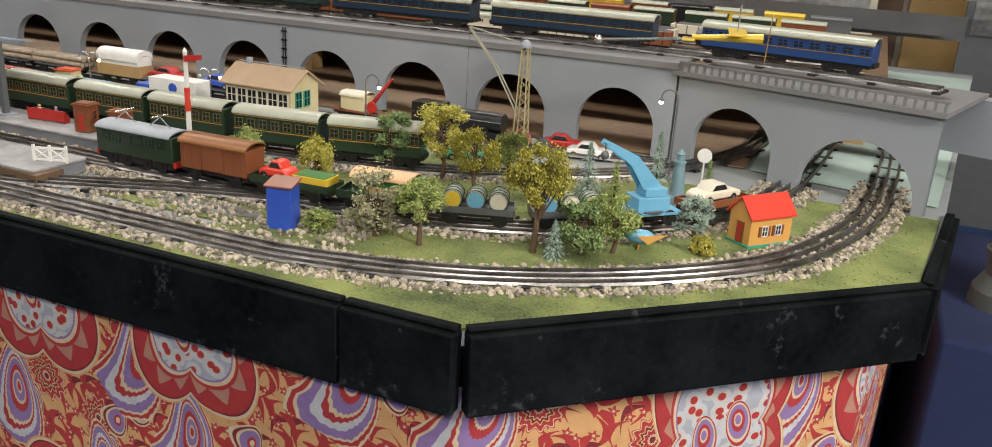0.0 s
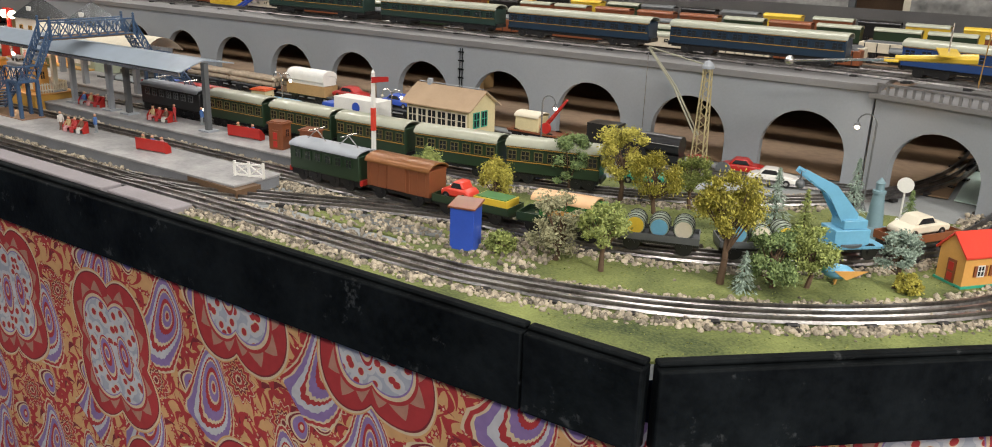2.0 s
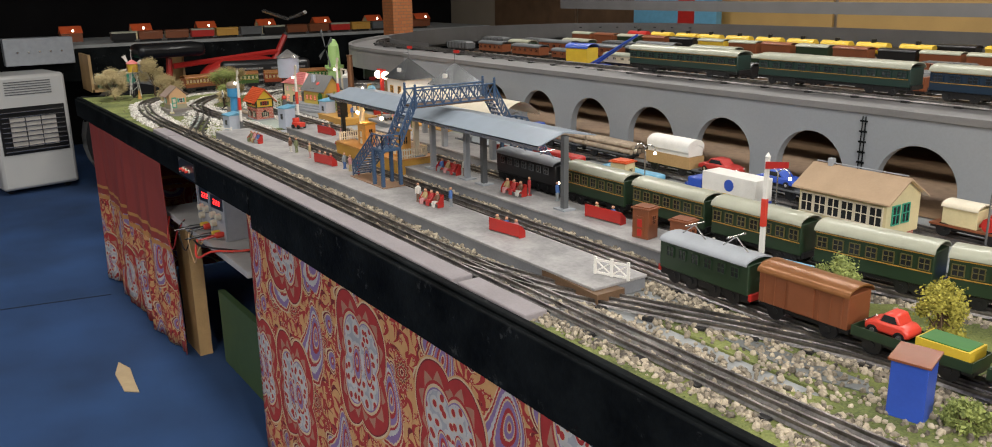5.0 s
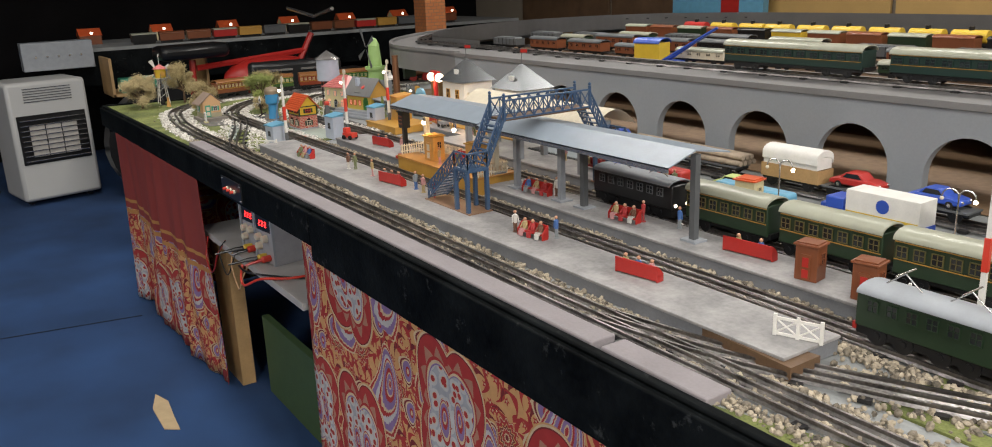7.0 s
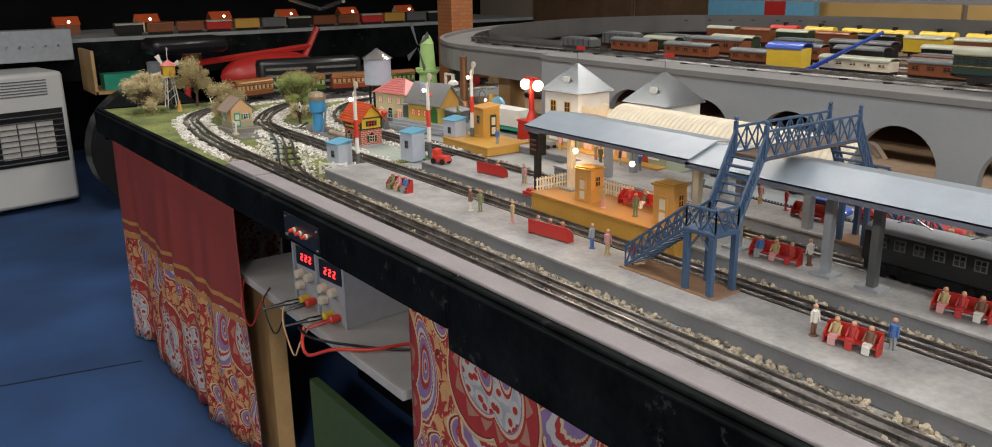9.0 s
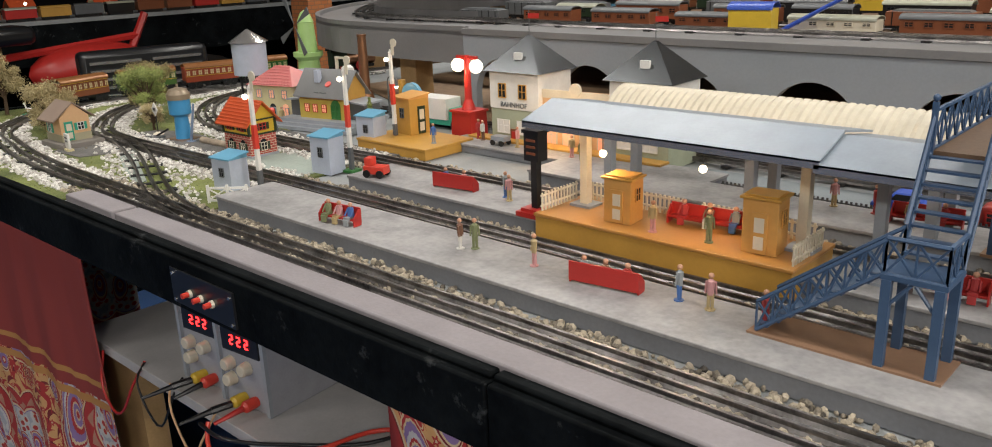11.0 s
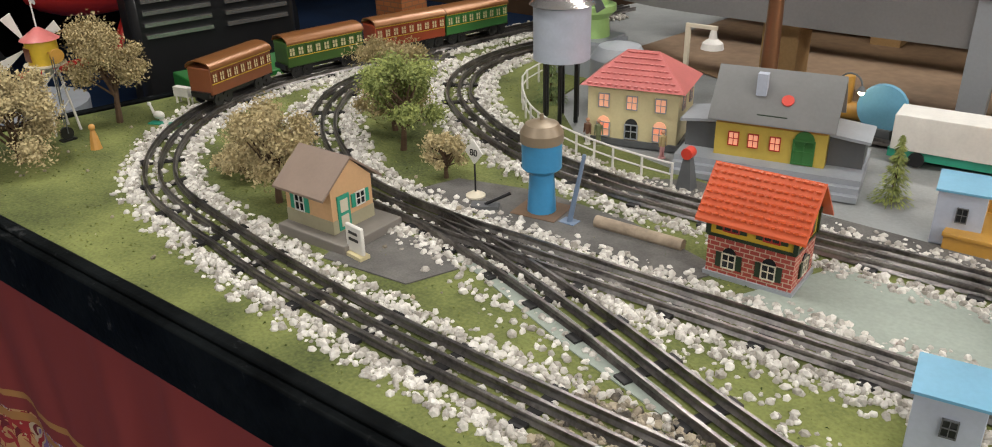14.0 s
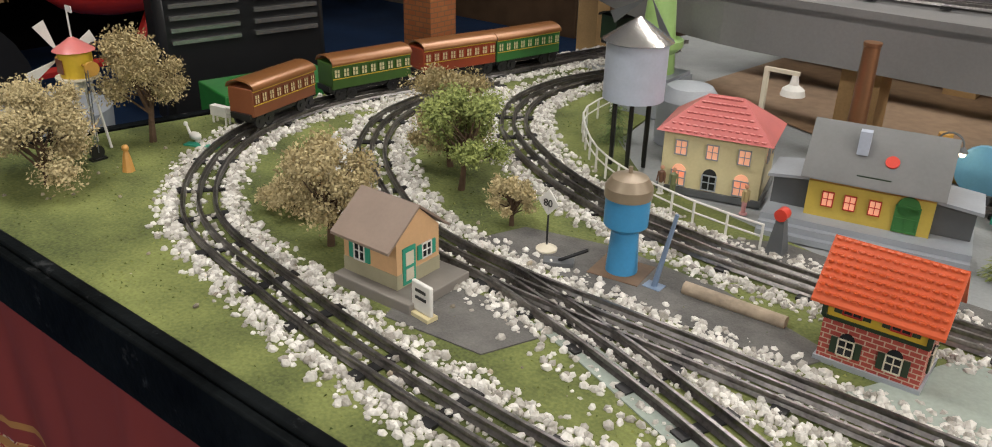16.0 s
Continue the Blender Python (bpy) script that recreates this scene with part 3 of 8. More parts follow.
# ---- ballast ----
def pebbles(name, label, material, spots, lo, hi, seed):
    rng = random.Random(seed)
    a = (1 + 5 ** 0.5) / 2
    base = [Vector(p).normalized() for p in [(-1, a, 0), (1, a, 0), (-1, -a, 0), (1, -a, 0), (0, -1, a), (0, 1, a), (0, -1, -a), (0, 1, -a), (a, 0, -1), (a, 0, 1), (-a, 0, -1), (-a, 0, 1)]]
    tri = [(0, 11, 5), (0, 5, 1), (0, 1, 7), (0, 7, 10), (0, 10, 11), (1, 5, 9), (5, 11, 4), (11, 10, 2), (10, 7, 6), (7, 1, 8), (3, 9, 4), (3, 4, 2), (3, 2, 6), (3, 6, 8), (3, 8, 9), (4, 9, 5), (2, 4, 11), (6, 2, 10), (8, 6, 7), (9, 8, 1)]
    m = M()
    for x, y, z in spots:
        r = lo + (hi - lo) * rng.random() ** 1.6
        e = Euler((rng.random() * 6, rng.random() * 6, rng.random() * 6)).to_matrix()
        sx, sy, sz = r * rng.uniform(0.8, 1.25), r * rng.uniform(0.7, 1.0), r * rng.uniform(0.55, 0.85)
        m.add([(x + q.x, y + q.y, z + r * 0.45 + q.z) for q in (e @ Vector((b.x * sx * rng.uniform(0.85, 1.1), b.y * sy, b.z * sz)) for b in base)], tri)
    ob = new(name, finish(name, m, material, False))
    return tagged(ob, label, "ballast", "", "stuff")


def beside(key, x0, x1, per_m, spread, seed, inner=0.28, ymax=9.0):
    rng = random.Random(seed)
    out, st = [], LINES[key]
    for (p, t, s), (q, _, s2) in zip(st, st[1:]):
        if not (x0 <= p.x <= x1 and p.y < ymax):
            continue
        n = per_m * (s2 - s)
        for _ in range(int(n) + (rng.random() < n % 1)):
            k, side = rng.random(), rng.choice((-1, 1))
            off = side * (0.024 + abs(rng.gauss(0, spread)))
            if rng.random() < inner:
                off = rng.uniform(-0.013, 0.013)
            if abs(off) > 0.024 + 2.1 * spread:
                continue
            if p.y - t.x * 0 < 0.80:
                continue
            y = p.y + (q.y - p.y) * k + t.x * off
            if y < 0.84 and p.x > -2.9 and p.x < -1.1:
                continue
            out.append((p.x + (q.x - p.x) * k - t.y * off, y, T - 0.001))
    return out


white = beside("front", -3.95, -2.98, 3300, 0.014, 1, 0.12, ymax=2.0) + beside("middle", -3.9, -2.72, 3700, 0.017, 2, 0.12) + beside("back", -3.9, -2.72, 3400, 0.017, 3, 0.12) + beside("cross", -3.25, -2.75, 900, 0.02, 4, 0.0)
pebbles("pebble_ballast", "pale cream pebbles heaped along the tracks", STONE, white, 0.0027, 0.0058, 11)
mixed = beside("front", -2.98, 0.2, 4200, 0.012, 5, ymax=1.7) + beside("middle", -2.72, 0.0, 3600, 0.013, 6, ymax=1.6) + beside("back", -2.72, -0.2, 3000, 0.013, 7, ymax=1.5)
pebbles("gravel_ballast", "mixed brown and grey gravel between the tracks", GRAVEL, mixed, 0.0026, 0.0056, 12)
rngq = random.Random(8)
heap = []
while len(heap) < 900:
    x, y = rngq.uniform(-1.06, -0.55), rngq.gauss(0.975, 0.035)
    if 0.895 < y < 1.02 and y > 0.90 + 0.1 * max(0, (x + 0.75)):
        heap.append((x, y, T))
pebbles("gravel_ballast", "loose heap of buff stones between the points", GRAVEL, heap, 0.0028, 0.0056, 13)


# ---- flock tufts strewn on the turf ----
def inside(x, y, poly):
    hit = False
    for (xa, ya), (xb, yb) in zip(poly, poly[1:] + poly[:1]):
        if (ya > y) != (yb > y) and x < (xb - xa) * (y - ya) / (yb - ya) + xa:
            hit = not hit
    return hit


FLOCK = mat("turf_flock", (0.04, 0.075, 0.014), 0.95, 0, 0.3, 50, 0, (0.27, 0.28, 0.08), 300, island=0.8)
for zone, count, seed in (([(-1.05, 0.805), (-0.330, 0.805), (0.105, 1.205), (0.145, 1.51), (-0.10, 1.51), (-0.72, 1.38), (-0.85, 1.2), (-0.72, 0.93)], 16000, 21), ([(-3.955, 0.785), (-2.95, 0.798), (-3.05, 0.845), (-2.75, 0.905), (-2.75, 1.0), (-3.2, 1.25), (-3.45, 1.4), (-3.5, 1.7), (-3.78, 1.7), (-3.85, 1.30)], 16000, 22)):
    rngf, m, k = random.Random(seed), M(), 0
    xs, ys = [q[0] for q in zone], [q[1] for q in zone]
    while k < count:
        x, y = rngf.uniform(min(xs), max(xs)), rngf.uniform(min(ys), max(ys))
        if inside(x, y, zone) and noise.noise(Vector((x * 14, y * 14, seed))) > rngf.uniform(-0.9, 0.35):
            s, a = rngf.uniform(0.0008, 0.0022), rngf.uniform(0, 6.283)
            ca, sa = math.cos(a) * s, math.sin(a) * s
            m.add([(x - ca, y - sa, T + 0.0006), (x + ca, y + sa, T + 0.0006), (x + sa * 0.5, y - ca * 0.5, T + 0.001 + s * rngf.uniform(0.3, 1.1))], [(0, 1, 2)])
        k += 1
    tagged(new("turf_flock", finish("turf_flock", m, FLOCK, False)), "scattered green and yellow scenic flock", "grass", "", "stuff")
loose = []
rngq = random.Random(31)
while len(loose) < 170:
    x, y = rngq.uniform(-3.9, 0.05), rngq.uniform(0.81, 1.4)
    if inside(x, y, [(-1.0, 0.81), (-0.335, 0.815), (0.09, 1.21), (0.1, 1.4), (-0.4, 1.3), (-0.72, 0.95)]) or inside(x, y, [(-3.85, 0.80), (-3.0, 0.805), (-3.3, 1.15), (-3.5, 1.35), (-3.8, 1.35)]):
        loose.append((x, y, T))
pebbles("loose_pebbles", "single stones strewn over the turf", GRAVEL, loose, 0.0012, 0.0042, 14)


# ---- platforms ----
def platform(name, x0, x1, y0, y1, h, label, top=PLATFORM, side=PLATSIDE):
    t = thing(name, label, "platform", pose((x0 + x1) / 2, (y0 + y1) / 2, T), "station platforms")
    part("base", M().box(0, 0, -0.001, x1 - x0, y1 - y0, h - 0.002), side, t, "platform edge in the side colour", 0.0008)
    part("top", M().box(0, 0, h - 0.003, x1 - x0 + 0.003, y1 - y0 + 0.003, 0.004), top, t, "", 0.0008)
    return t


PH = 0.020
platform("platform", -2.68, -1.075, 0.912, 1.004, PH, "long grey painted wooden platform between two tracks")
platform("platform", -2.62, -1.075, 1.096, 1.180, PH, "long grey painted wooden platform under the canopy")
platform("platform", -2.42, -1.15, 1.278, 1.365, PH, "grey painted wooden platform beside the road")

# ---- viaduct ----
WY, DECK = 1.640, 0.925
CROWN, PITCH, AW = 0.868, 0.2165, 0.150
centres = [-0.417 - PITCH * i for i in range(12)]
viaduct = thing("viaduct", "long grey painted model viaduct with round arches", "viaduct", pose(0, 0, 0))
m = M()


def arch_panel(m, xa, xb, c, w, crown, top, y0, y1, base=T):
    """One bay of the wall from xa to xb (xa < xb) with a round-headed opening that goes through it."""
    spring = crown - w / 2
    arc = [(c - w / 2 * math.cos(math.pi * i / 18), spring + w / 2 * math.sin(math.pi * i / 18)) for i in range(19)]
    left = [(xa, base), (c - w / 2, base)]
    for y, flip in ((y0, False), (y1, True)):
        polys = [[(xa, base), (c - w / 2, base), (c - w / 2, spring), (xa, spring)], [(c + w / 2, base), (xb, base), (xb, spring), (c + w / 2, spring)]]
        polys.append([(xa, spring), arc[0], (arc[0][0], top), (xa, top)])
        polys.append([arc[-1], (xb, spring), (xb, top), (arc[-1][0], top)])
        polys += [[a, b, (b[0], top), (a[0], top)] for a, b in zip(arc, arc[1:])]
        for q in polys:
            vs = [(x, y, z) for x, z in q]
            m.add(vs[::-1] if flip else vs, [tuple(range(len(vs)))])
    rim = [(c - w / 2, base)] + arc + [(c + w / 2, base)]
    for a, b in zip(rim, rim[1:]):
        m.add([(a[0], y0, a[1]), (a[0], y1, a[1]), (b[0], y1, b[1]), (b[0], y0, b[1])], [(0, 1, 2, 3)])
    m.add([(xa, y0, top), (xb, y0, top), (xb, y1, top), (xa, y1, top)], [(0, 1, 2, 3)])


for c in centres:
    m = M()
    arch_panel(m, c - PITCH / 2, c + PITCH / 2, c, AW, CROWN, DECK - 0.012, WY, WY + 0.018)
    part("arch_bay", m, VIADUCT, viaduct)
XL = centres[-1] - PITCH / 2
part("wire", M().tube([(-1.170, WY - 0.002, T), (-1.170, WY - 0.002, 0.908)], 0.0012).tube([(-1.178, WY - 0.002, T), (-1.176, WY - 0.002, 0.908)], 0.001), BLACKPAINT, viaduct, "dark wires clipped to the wall")
for k in range(8):
    part("wire_clip", M().box(-1.173, WY - 0.003, 0.765 + 0.019 * k, 0.014, 0.003, 0.003), BLACKPAINT, viaduct)
# the angled bridge at the right hand end
bridge_end = thing("viaduct_bridge", "grey bridge span with a pierced lattice parapet", "bridge", pose(-0.305, 1.640, 0, 0, 0, -16))
m = M()
arch_panel(m, 0.0, 0.235, 0.115, 0.150, 0.862, 0.905, 0, 0.018)
arch_panel(m, 0.235, 0.445, 0.335, 0.185, 0.848, 0.905, 0, 0.018)
part("arch_bay", m, VIADUCT, bridge_end)
part("deck", M().box(0.22, 0.14, 0.905, 0.46, 0.30, 0.008), VIADUCTDARK, bridge_end)
m = M()
m.box(0.225, -0.004, 0.905, 0.45, 0.005, 0.004).box(0.225, -0.004, 0.927, 0.45, 0.005, 0.004)
for i in range(31):
    m.box(0.004 + 0.0147 * i, -0.004, 0.905, 0.004, 0.004, 0.024)
part("lattice_parapet", m, VIADUCTDARK, bridge_end, "slate-grey pierced metal parapet")
part("deck", M().box((XL - 0.305) / 2, WY + 0.12, DECK - 0.012, -0.305 - XL, 0.22, 0.010), VIADUCTDARK, viaduct)
part("rim_rail", M().box((XL - 0.305) / 2, WY + 0.006, DECK - 0.0118, -0.305 - XL, 0.020, 0.013), VIADUCTDARK, viaduct, "", 0.001)

# ---- paints for the toys ----
def paint(name, c, rough=0.35, metal=0.0, var=0.10, bump=0.04):
    return mat(name, c, rough, metal, var, 35, bump, None, 300)


P_RED = paint("red_enamel", (0.42, 0.025, 0.02))
P_BRIGHTRED = paint("signal_red_enamel", (0.60, 0.05, 0.03))
P_BLUE = paint("blue_enamel", (0.03, 0.08, 0.42))
P_LBLUE = paint("pale_blue_enamel", (0.14, 0.36, 0.52))
P_NAVY = paint("navy_coach_enamel", (0.009, 0.024, 0.046))
P_GREEN = paint("dark_green_enamel", (0.018, 0.036, 0.018))
P_MGREEN = paint("mid_green_enamel", (0.04, 0.16, 0.04))
P_TEAL = paint("turquoise_green_enamel", (0.03, 0.30, 0.20))
P_LIME = paint("lime_green_enamel", (0.36, 0.55, 0.20))
P_YELLOW = paint("yellow_enamel", (0.62, 0.42, 0.04))
P_CREAM = paint("cream_lithograph", (0.62, 0.54, 0.32), 0.45)
P_ORANGE = paint("orange_lithograph", (0.58, 0.30, 0.08), 0.45)
P_PEACH = paint("peach_lithograph", (0.62, 0.38, 0.20), 0.45)
P_BROWN = paint("brown_tinplate", (0.20, 0.065, 0.028))
P_BUFF = paint("ochre_tinplate", (0.48, 0.26, 0.05), 0.4)
P_WHITE = paint("white_enamel", (0.72, 0.70, 0.66), 0.45)
P_OFFWHITE = paint("ivory_enamel", (0.62, 0.56, 0.44), 0.5)
P_GREY = paint("grey_enamel", (0.30, 0.32, 0.35), 0.45)
P_BGREY = paint("bluish_grey_enamel", (0.42, 0.46, 0.55), 0.45)
P_DGREY = paint("dark_grey_enamel", (0.10, 0.105, 0.11), 0.45)
P_BLACK = paint("black_enamel", (0.012, 0.012, 0.013), 0.3)
P_STEEL = paint("bright_tinplate", (0.62, 0.60, 0.58), 0.25, 0.9)
P_ROOF = paint("grey_green_coach_roof", (0.34, 0.345, 0.27), 0.3)
P_OLIVE = paint("olive_window_frame", (0.10, 0.085, 0.03), 0.35)
P_BRONZE = paint("bronze_lacquer_roof", (0.24, 0.10, 0.035), 0.3, 0.3)
P_COPPER = paint("coppery_tin", (0.26, 0.13, 0.07), 0.35, 0.7)
P_BRIDGE = paint("slate_blue_ironwork", (0.045, 0.085, 0.16), 0.4)
P_TERRA = paint("brown_foot_plate", (0.26, 0.15, 0.09), 0.5)
P_CANOPY = paint("canopy_grey_tin", (0.27, 0.315, 0.37), 0.35)
P_TAN = paint("tan_glossy_tin_roof", (0.58, 0.42, 0.28), 0.16, 0.35)
P_TILE = paint("orange_tile_tin", (0.60, 0.10, 0.03), 0.35)
P_ROSE = paint("rose_tile_tin", (0.55, 0.16, 0.15), 0.35)
P_SLATE = paint("slate_tile_tin", (0.20, 0.20, 0.20), 0.45)
P_BRICK = brick_material("toy_brick_paper", (0.42, 0.07, 0.05), (0.34, 0.05, 0.04), (0.55, 0.40, 0.30), 55)
P_GLASS = mat("dark_window", (0.02, 0.022, 0.025), 0.12, 0, 0.2, 30, 0)
# rosy panes with added glow; only the main station's are really lit
P_GLOWPANE = mat("glowing_rose_pane", (0.9, 0.42, 0.26), 0.4, 0, 0.05, 30, 0, emit=0.35)
P_BULB = mat("glowing_bulb", (1.0, 0.72, 0.42), 0.4, 0, 0.02, 30, 0, emit=22)
P_BULB2 = mat("milk_glass_globe", (1.0, 0.88, 0.68), 0.4, 0, 0.02, 30, 0, emit=4)
P_LED = mat("red_led_digits", (1.0, 0.02, 0.02), 0.4, 0, 0.02, 30, 0, emit=6)
BARK = mat("twig_bark", (0.10, 0.06, 0.035), 0.9, 0, 0.3, 80, 0.5)
PALEBARK = mat("log_bark", (0.34, 0.27, 0.20), 0.9, 0, 0.3, 60, 0.6)


def leaf_material(name, a, b):
    return mat(name, a, 0.85, 0, 0.15, 60, 0.0, b, 300, island=0.8)


L_YELLOW = leaf_material("mustard_lichen", (0.22, 0.20, 0.03), (0.52, 0.46, 0.08))
L_GREEN = leaf_material("green_lichen", (0.13, 0.17, 0.045), (0.34, 0.38, 0.11))
L_DARK = leaf_material("dark_green_lichen", (0.07, 0.12, 0.045), (0.22, 0.29, 0.10))
L_GREY = leaf_material("grey_green_lichen", (0.14, 0.14, 0.075), (0.36, 0.34, 0.19))
L_STRAW = leaf_material("straw_lichen", (0.34, 0.27, 0.13), (0.56, 0.46, 0.25))
L_SPRUCE = leaf_material("frosted_needles", (0.10, 0.15, 0.11), (0.34, 0.42, 0.34))


# ---- trees ----
def tree(label, x, y, h, w, leaf, seed, trunk=0.35, n=2600, droop=0.0, bark=None):
    rng = random.Random(seed)
    t = thing("model_tree", label, "tree", pose(x, y, T, 0, 0, rng.uniform(0, 360)), "model trees")
    m = M()
    tip = Vector((rng.uniform(-1, 1) * w * 0.08, rng.uniform(-1, 1) * w * 0.08, h * 0.6))
    r0 = 0.0022 + 0.02 * h
    pts = [Vector((0, 0, -0.002)), Vector((rng.uniform(-1, 1) * 0.004, rng.uniform(-1, 1) * 0.004, h * trunk * 0.6)), tip]
    m.cyl(pts[0], pts[1], r0, r0 * 0.75, 7).cyl(pts[1], pts[2], r0 * 0.75, r0 * 0.25, 7)
    clumps = []
    for i in range(24):
        a, e = i * 2.4 + rng.uniform(-0.4, 0.4), rng.random()
        rad = w / 2 * (0.25 + 0.62 * math.sqrt(rng.random()))
        z = h * (trunk + (0.92 - trunk) * (0.15 + 0.85 * e))
        rad *= 1.0 - 0.45 * max(0.0, e - 0.45)
        c = Vector((rad * math.cos(a), rad * math.sin(a), z - droop * rad))
        start = pts[1].lerp(tip, rng.uniform(0.0, 0.9))
        m.cyl(start, c, r0 * 0.35, r0 * 0.1, 5)
        clumps.append((c, w * rng.uniform(0.12, 0.24)))
    clumps.append((Vector((0, 0, h * 0.9)), w * 0.18))
    part("trunk", m, bark or BARK, t)
    m = M()
    for i in range(int(n * 3.2)):
        c, r = rng.choice(clumps)
        d = Vector((rng.gauss(0, 1), rng.gauss(0, 1), rng.gauss(0, 1))).normalized() * r * min(1.15, 0.25 + abs(rng.gauss(0, 0.42)))
        d.z *= 0.8
        if droop:
            d.z -= abs(rng.gauss(0, 1)) * r * droop
        p = c + d
        s = rng.uniform(0.0010, 0.0028)
        u = Vector((rng.gauss(0, 1), rng.gauss(0, 1), rng.gauss(0, 1))).normalized() * s
        v = u.orthogonal().normalized() * s * rng.uniform(0.5, 1)
        m.add([p - u, p + v, p + u, p - v * 0.4], [(0, 1, 2), (0, 2, 3)])
    ob = new("crown", finish("crown", m, leaf, False))
    ob.parent = t
    return t


def spruce(label, x, y, h, w, leaf, seed, n=1500):
    rng = random.Random(seed)
    t = thing("model_spruce", label, "tree", pose(x, y, T), "model trees")
    part("trunk", M().cyl((0, 0, -0.002), (0, 0, h * 0.95), 0.002, 0.0006, 6), BARK, t)
    m = M()
    for i in range(n):
        k = rng.random() ** 1.5
        z = h * (0.10 + 0.88 * k)
        layer = 0.75 + 0.35 * math.sin(k * 40)
        r = w / 2 * (1 - k) * layer * math.sqrt(rng.random()) + 0.001
        a = rng.uniform(0, 6.283)
        p = Vector((r * math.cos(a), r * math.sin(a), z - r * 0.35))
        u = Vector((math.cos(a), math.sin(a), -0.5)).normalized() * rng.uniform(0.002, 0.0042)
        v = Vector((-math.sin(a), math.cos(a), rng.uniform(-0.5, 0.5))) * 0.0008
        m.add([p - u, p + v, p + u, p - v], [(0, 1, 2), (0, 2, 3)])
    ob = new("crown", finish("crown", m, leaf, False))
    ob.parent = t
    return t


YT, GT, ST = "yellow-green lichen model tree on a twig trunk", "green lichen model tree on a twig trunk", "straw-coloured dried model tree on the turf"
tree(GT, -0.868, 1.13, 0.080, 0.060, L_GREEN, 1, 0.2, droop=0.5)
tree(GT, -0.737, 1.13, 0.085, 0.062, L_YELLOW, 2, 0.2, droop=0.5)
tree("dark green bushy model tree beside the road", -0.686, 1.272, 0.105, 0.062, L_DARK, 3, 0.1, 3600)
tree(YT, -0.60, 1.285, 0.125, 0.085, L_YELLOW, 4, 0.3, 3200)
tree(YT, -0.53, 1.26, 0.100, 0.075, L_YELLOW, 5, 0.3)
tree(GT, -0.495, 1.32, 0.085, 0.06, L_GREEN, 6, 0.3)
tree("low round green model bush beside the track", -0.622, 0.972, 0.028, 0.042, L_GREEN, 7, 0.0, 1200)
tree("bare grey-green model tree with wiry twigs", -0.549, 0.989, 0.088, 0.078, L_GREY, 8, 0.15, 2000)
tree("small leafy sapling with a thin trunk", -0.483, 0.990, 0.092, 0.062, L_GREEN, 9, 0.42, 1800)
tree("tall mustard-coloured lichen tree with a thick twig trunk", -0.348, 1.045, 0.150, 0.088, L_YELLOW, 10, 0.4, 4200)
tree("broad green model oak with two trunks", -0.292, 1.072, 0.072, 0.066, L_DARK, 11, 0.15, 2600)
tree("broad green model oak with two trunks", -0.258, 1.098, 0.078, 0.062, L_GREEN, 12, 0.35, 2600)
tree("low yellow-green model bush beside the house", -0.153, 1.160, 0.024, 0.032, L_YELLOW, 13, 0.0, 900)
tree("pale silvery model tree leaning over the turf", -0.170, 1.168, 0.078, 0.05, L_SPRUCE, 14, 0.3, 1500)
spruce("small silver-frosted model spruce", -0.318, 1.040, 0.052, 0.036, L_SPRUCE, 15, 900)
spruce("tall silver-frosted model spruce", -0.262, 1.340, 0.120, 0.060, L_SPRUCE, 16, 2200)
spruce("tall silver-frosted model spruce", -0.367, 1.330, 0.090, 0.058, L_SPRUCE, 17, 1800)
spruce("small green model spruce", -0.326, 1.343, 0.062, 0.034, L_GREEN, 18, 900)
spruce("small green model spruce", -0.199, 1.440, 0.062, 0.036, L_DARK, 19, 1000)
for i in range(5):
    spruce("little dark green cone tree in a row", -0.90 + 0.028 * i, 1.375, 0.045, 0.022, L_DARK, 30 + i, 700)
tree(ST, -3.80, 0.870, 0.118, 0.135, L_STRAW, 41, 0.05, 9500)
tree(ST, -3.845, 1.03, 0.142, 0.115, L_STRAW, 42, 0.35, 6500, bark=BARK)
tree(ST, -3.44, 0.985, 0.112, 0.095, L_STRAW, 43, 0.3, 5600)
tree("straw-coloured dried model bush beside the track", -3.53, 1.01, 0.06, 0.075, L_STRAW, 44, 0.0, 2000)
tree("green and straw model tree with a forked trunk", -3.44, 1.182, 0.122, 0.105, L_GREEN, 45, 0.3, 4200)
tree(ST, -3.50, 1.23, 0.122, 0.105, L_STRAW, 46, 0.15, 5200)
tree("thin straw-coloured model shrub on the turf", -3.335, 1.145, 0.055, 0.05, L_STRAW, 47, 0.3, 1300)
spruce("dark model fir behind the white fence", -3.40, 1.45, 0.10, 0.05, L_DARK, 48, 1700)
spruce("bright green model spruce beside the road", -2.905, 1.375, 0.075, 0.045, L_GREEN, 49, 1600)


# ---- tin buildings ----
def gable(m, w, d, z, h, over=0.004, th=0.0025):
    """A pitched roof, ridge along x, eaves at z, over a body w by d."""
    for s in (-1, 1):
        a = (-w / 2 - over, s * (d / 2 + over), z - h * over / (d / 2))
        b = (w / 2 + over, s * (d / 2 + over), z - h * over / (d / 2))
        c, e = (w / 2 + over, 0, z + h), (-w / 2 - over, 0, z + h)
        m.extrude([a, b, c, e] if s < 0 else [e, c, b, a], (0, 0, th))
    return m


def gable_walls(m, w, d, z0, z, h):
    prof = [(-w / 2, -d / 2), (w / 2, -d / 2), (w / 2, d / 2), (-w / 2, d / 2)]
    m.box(0, 0, z0, w, d, z - z0)
    for s in (-1, 1):
        m.extrude([(s * w / 2, -d / 2, z), (s * w / 2, d / 2, z), (s * w / 2, 0, z + h)][:: s], (-s * 0.002, 0, 0))
    return m


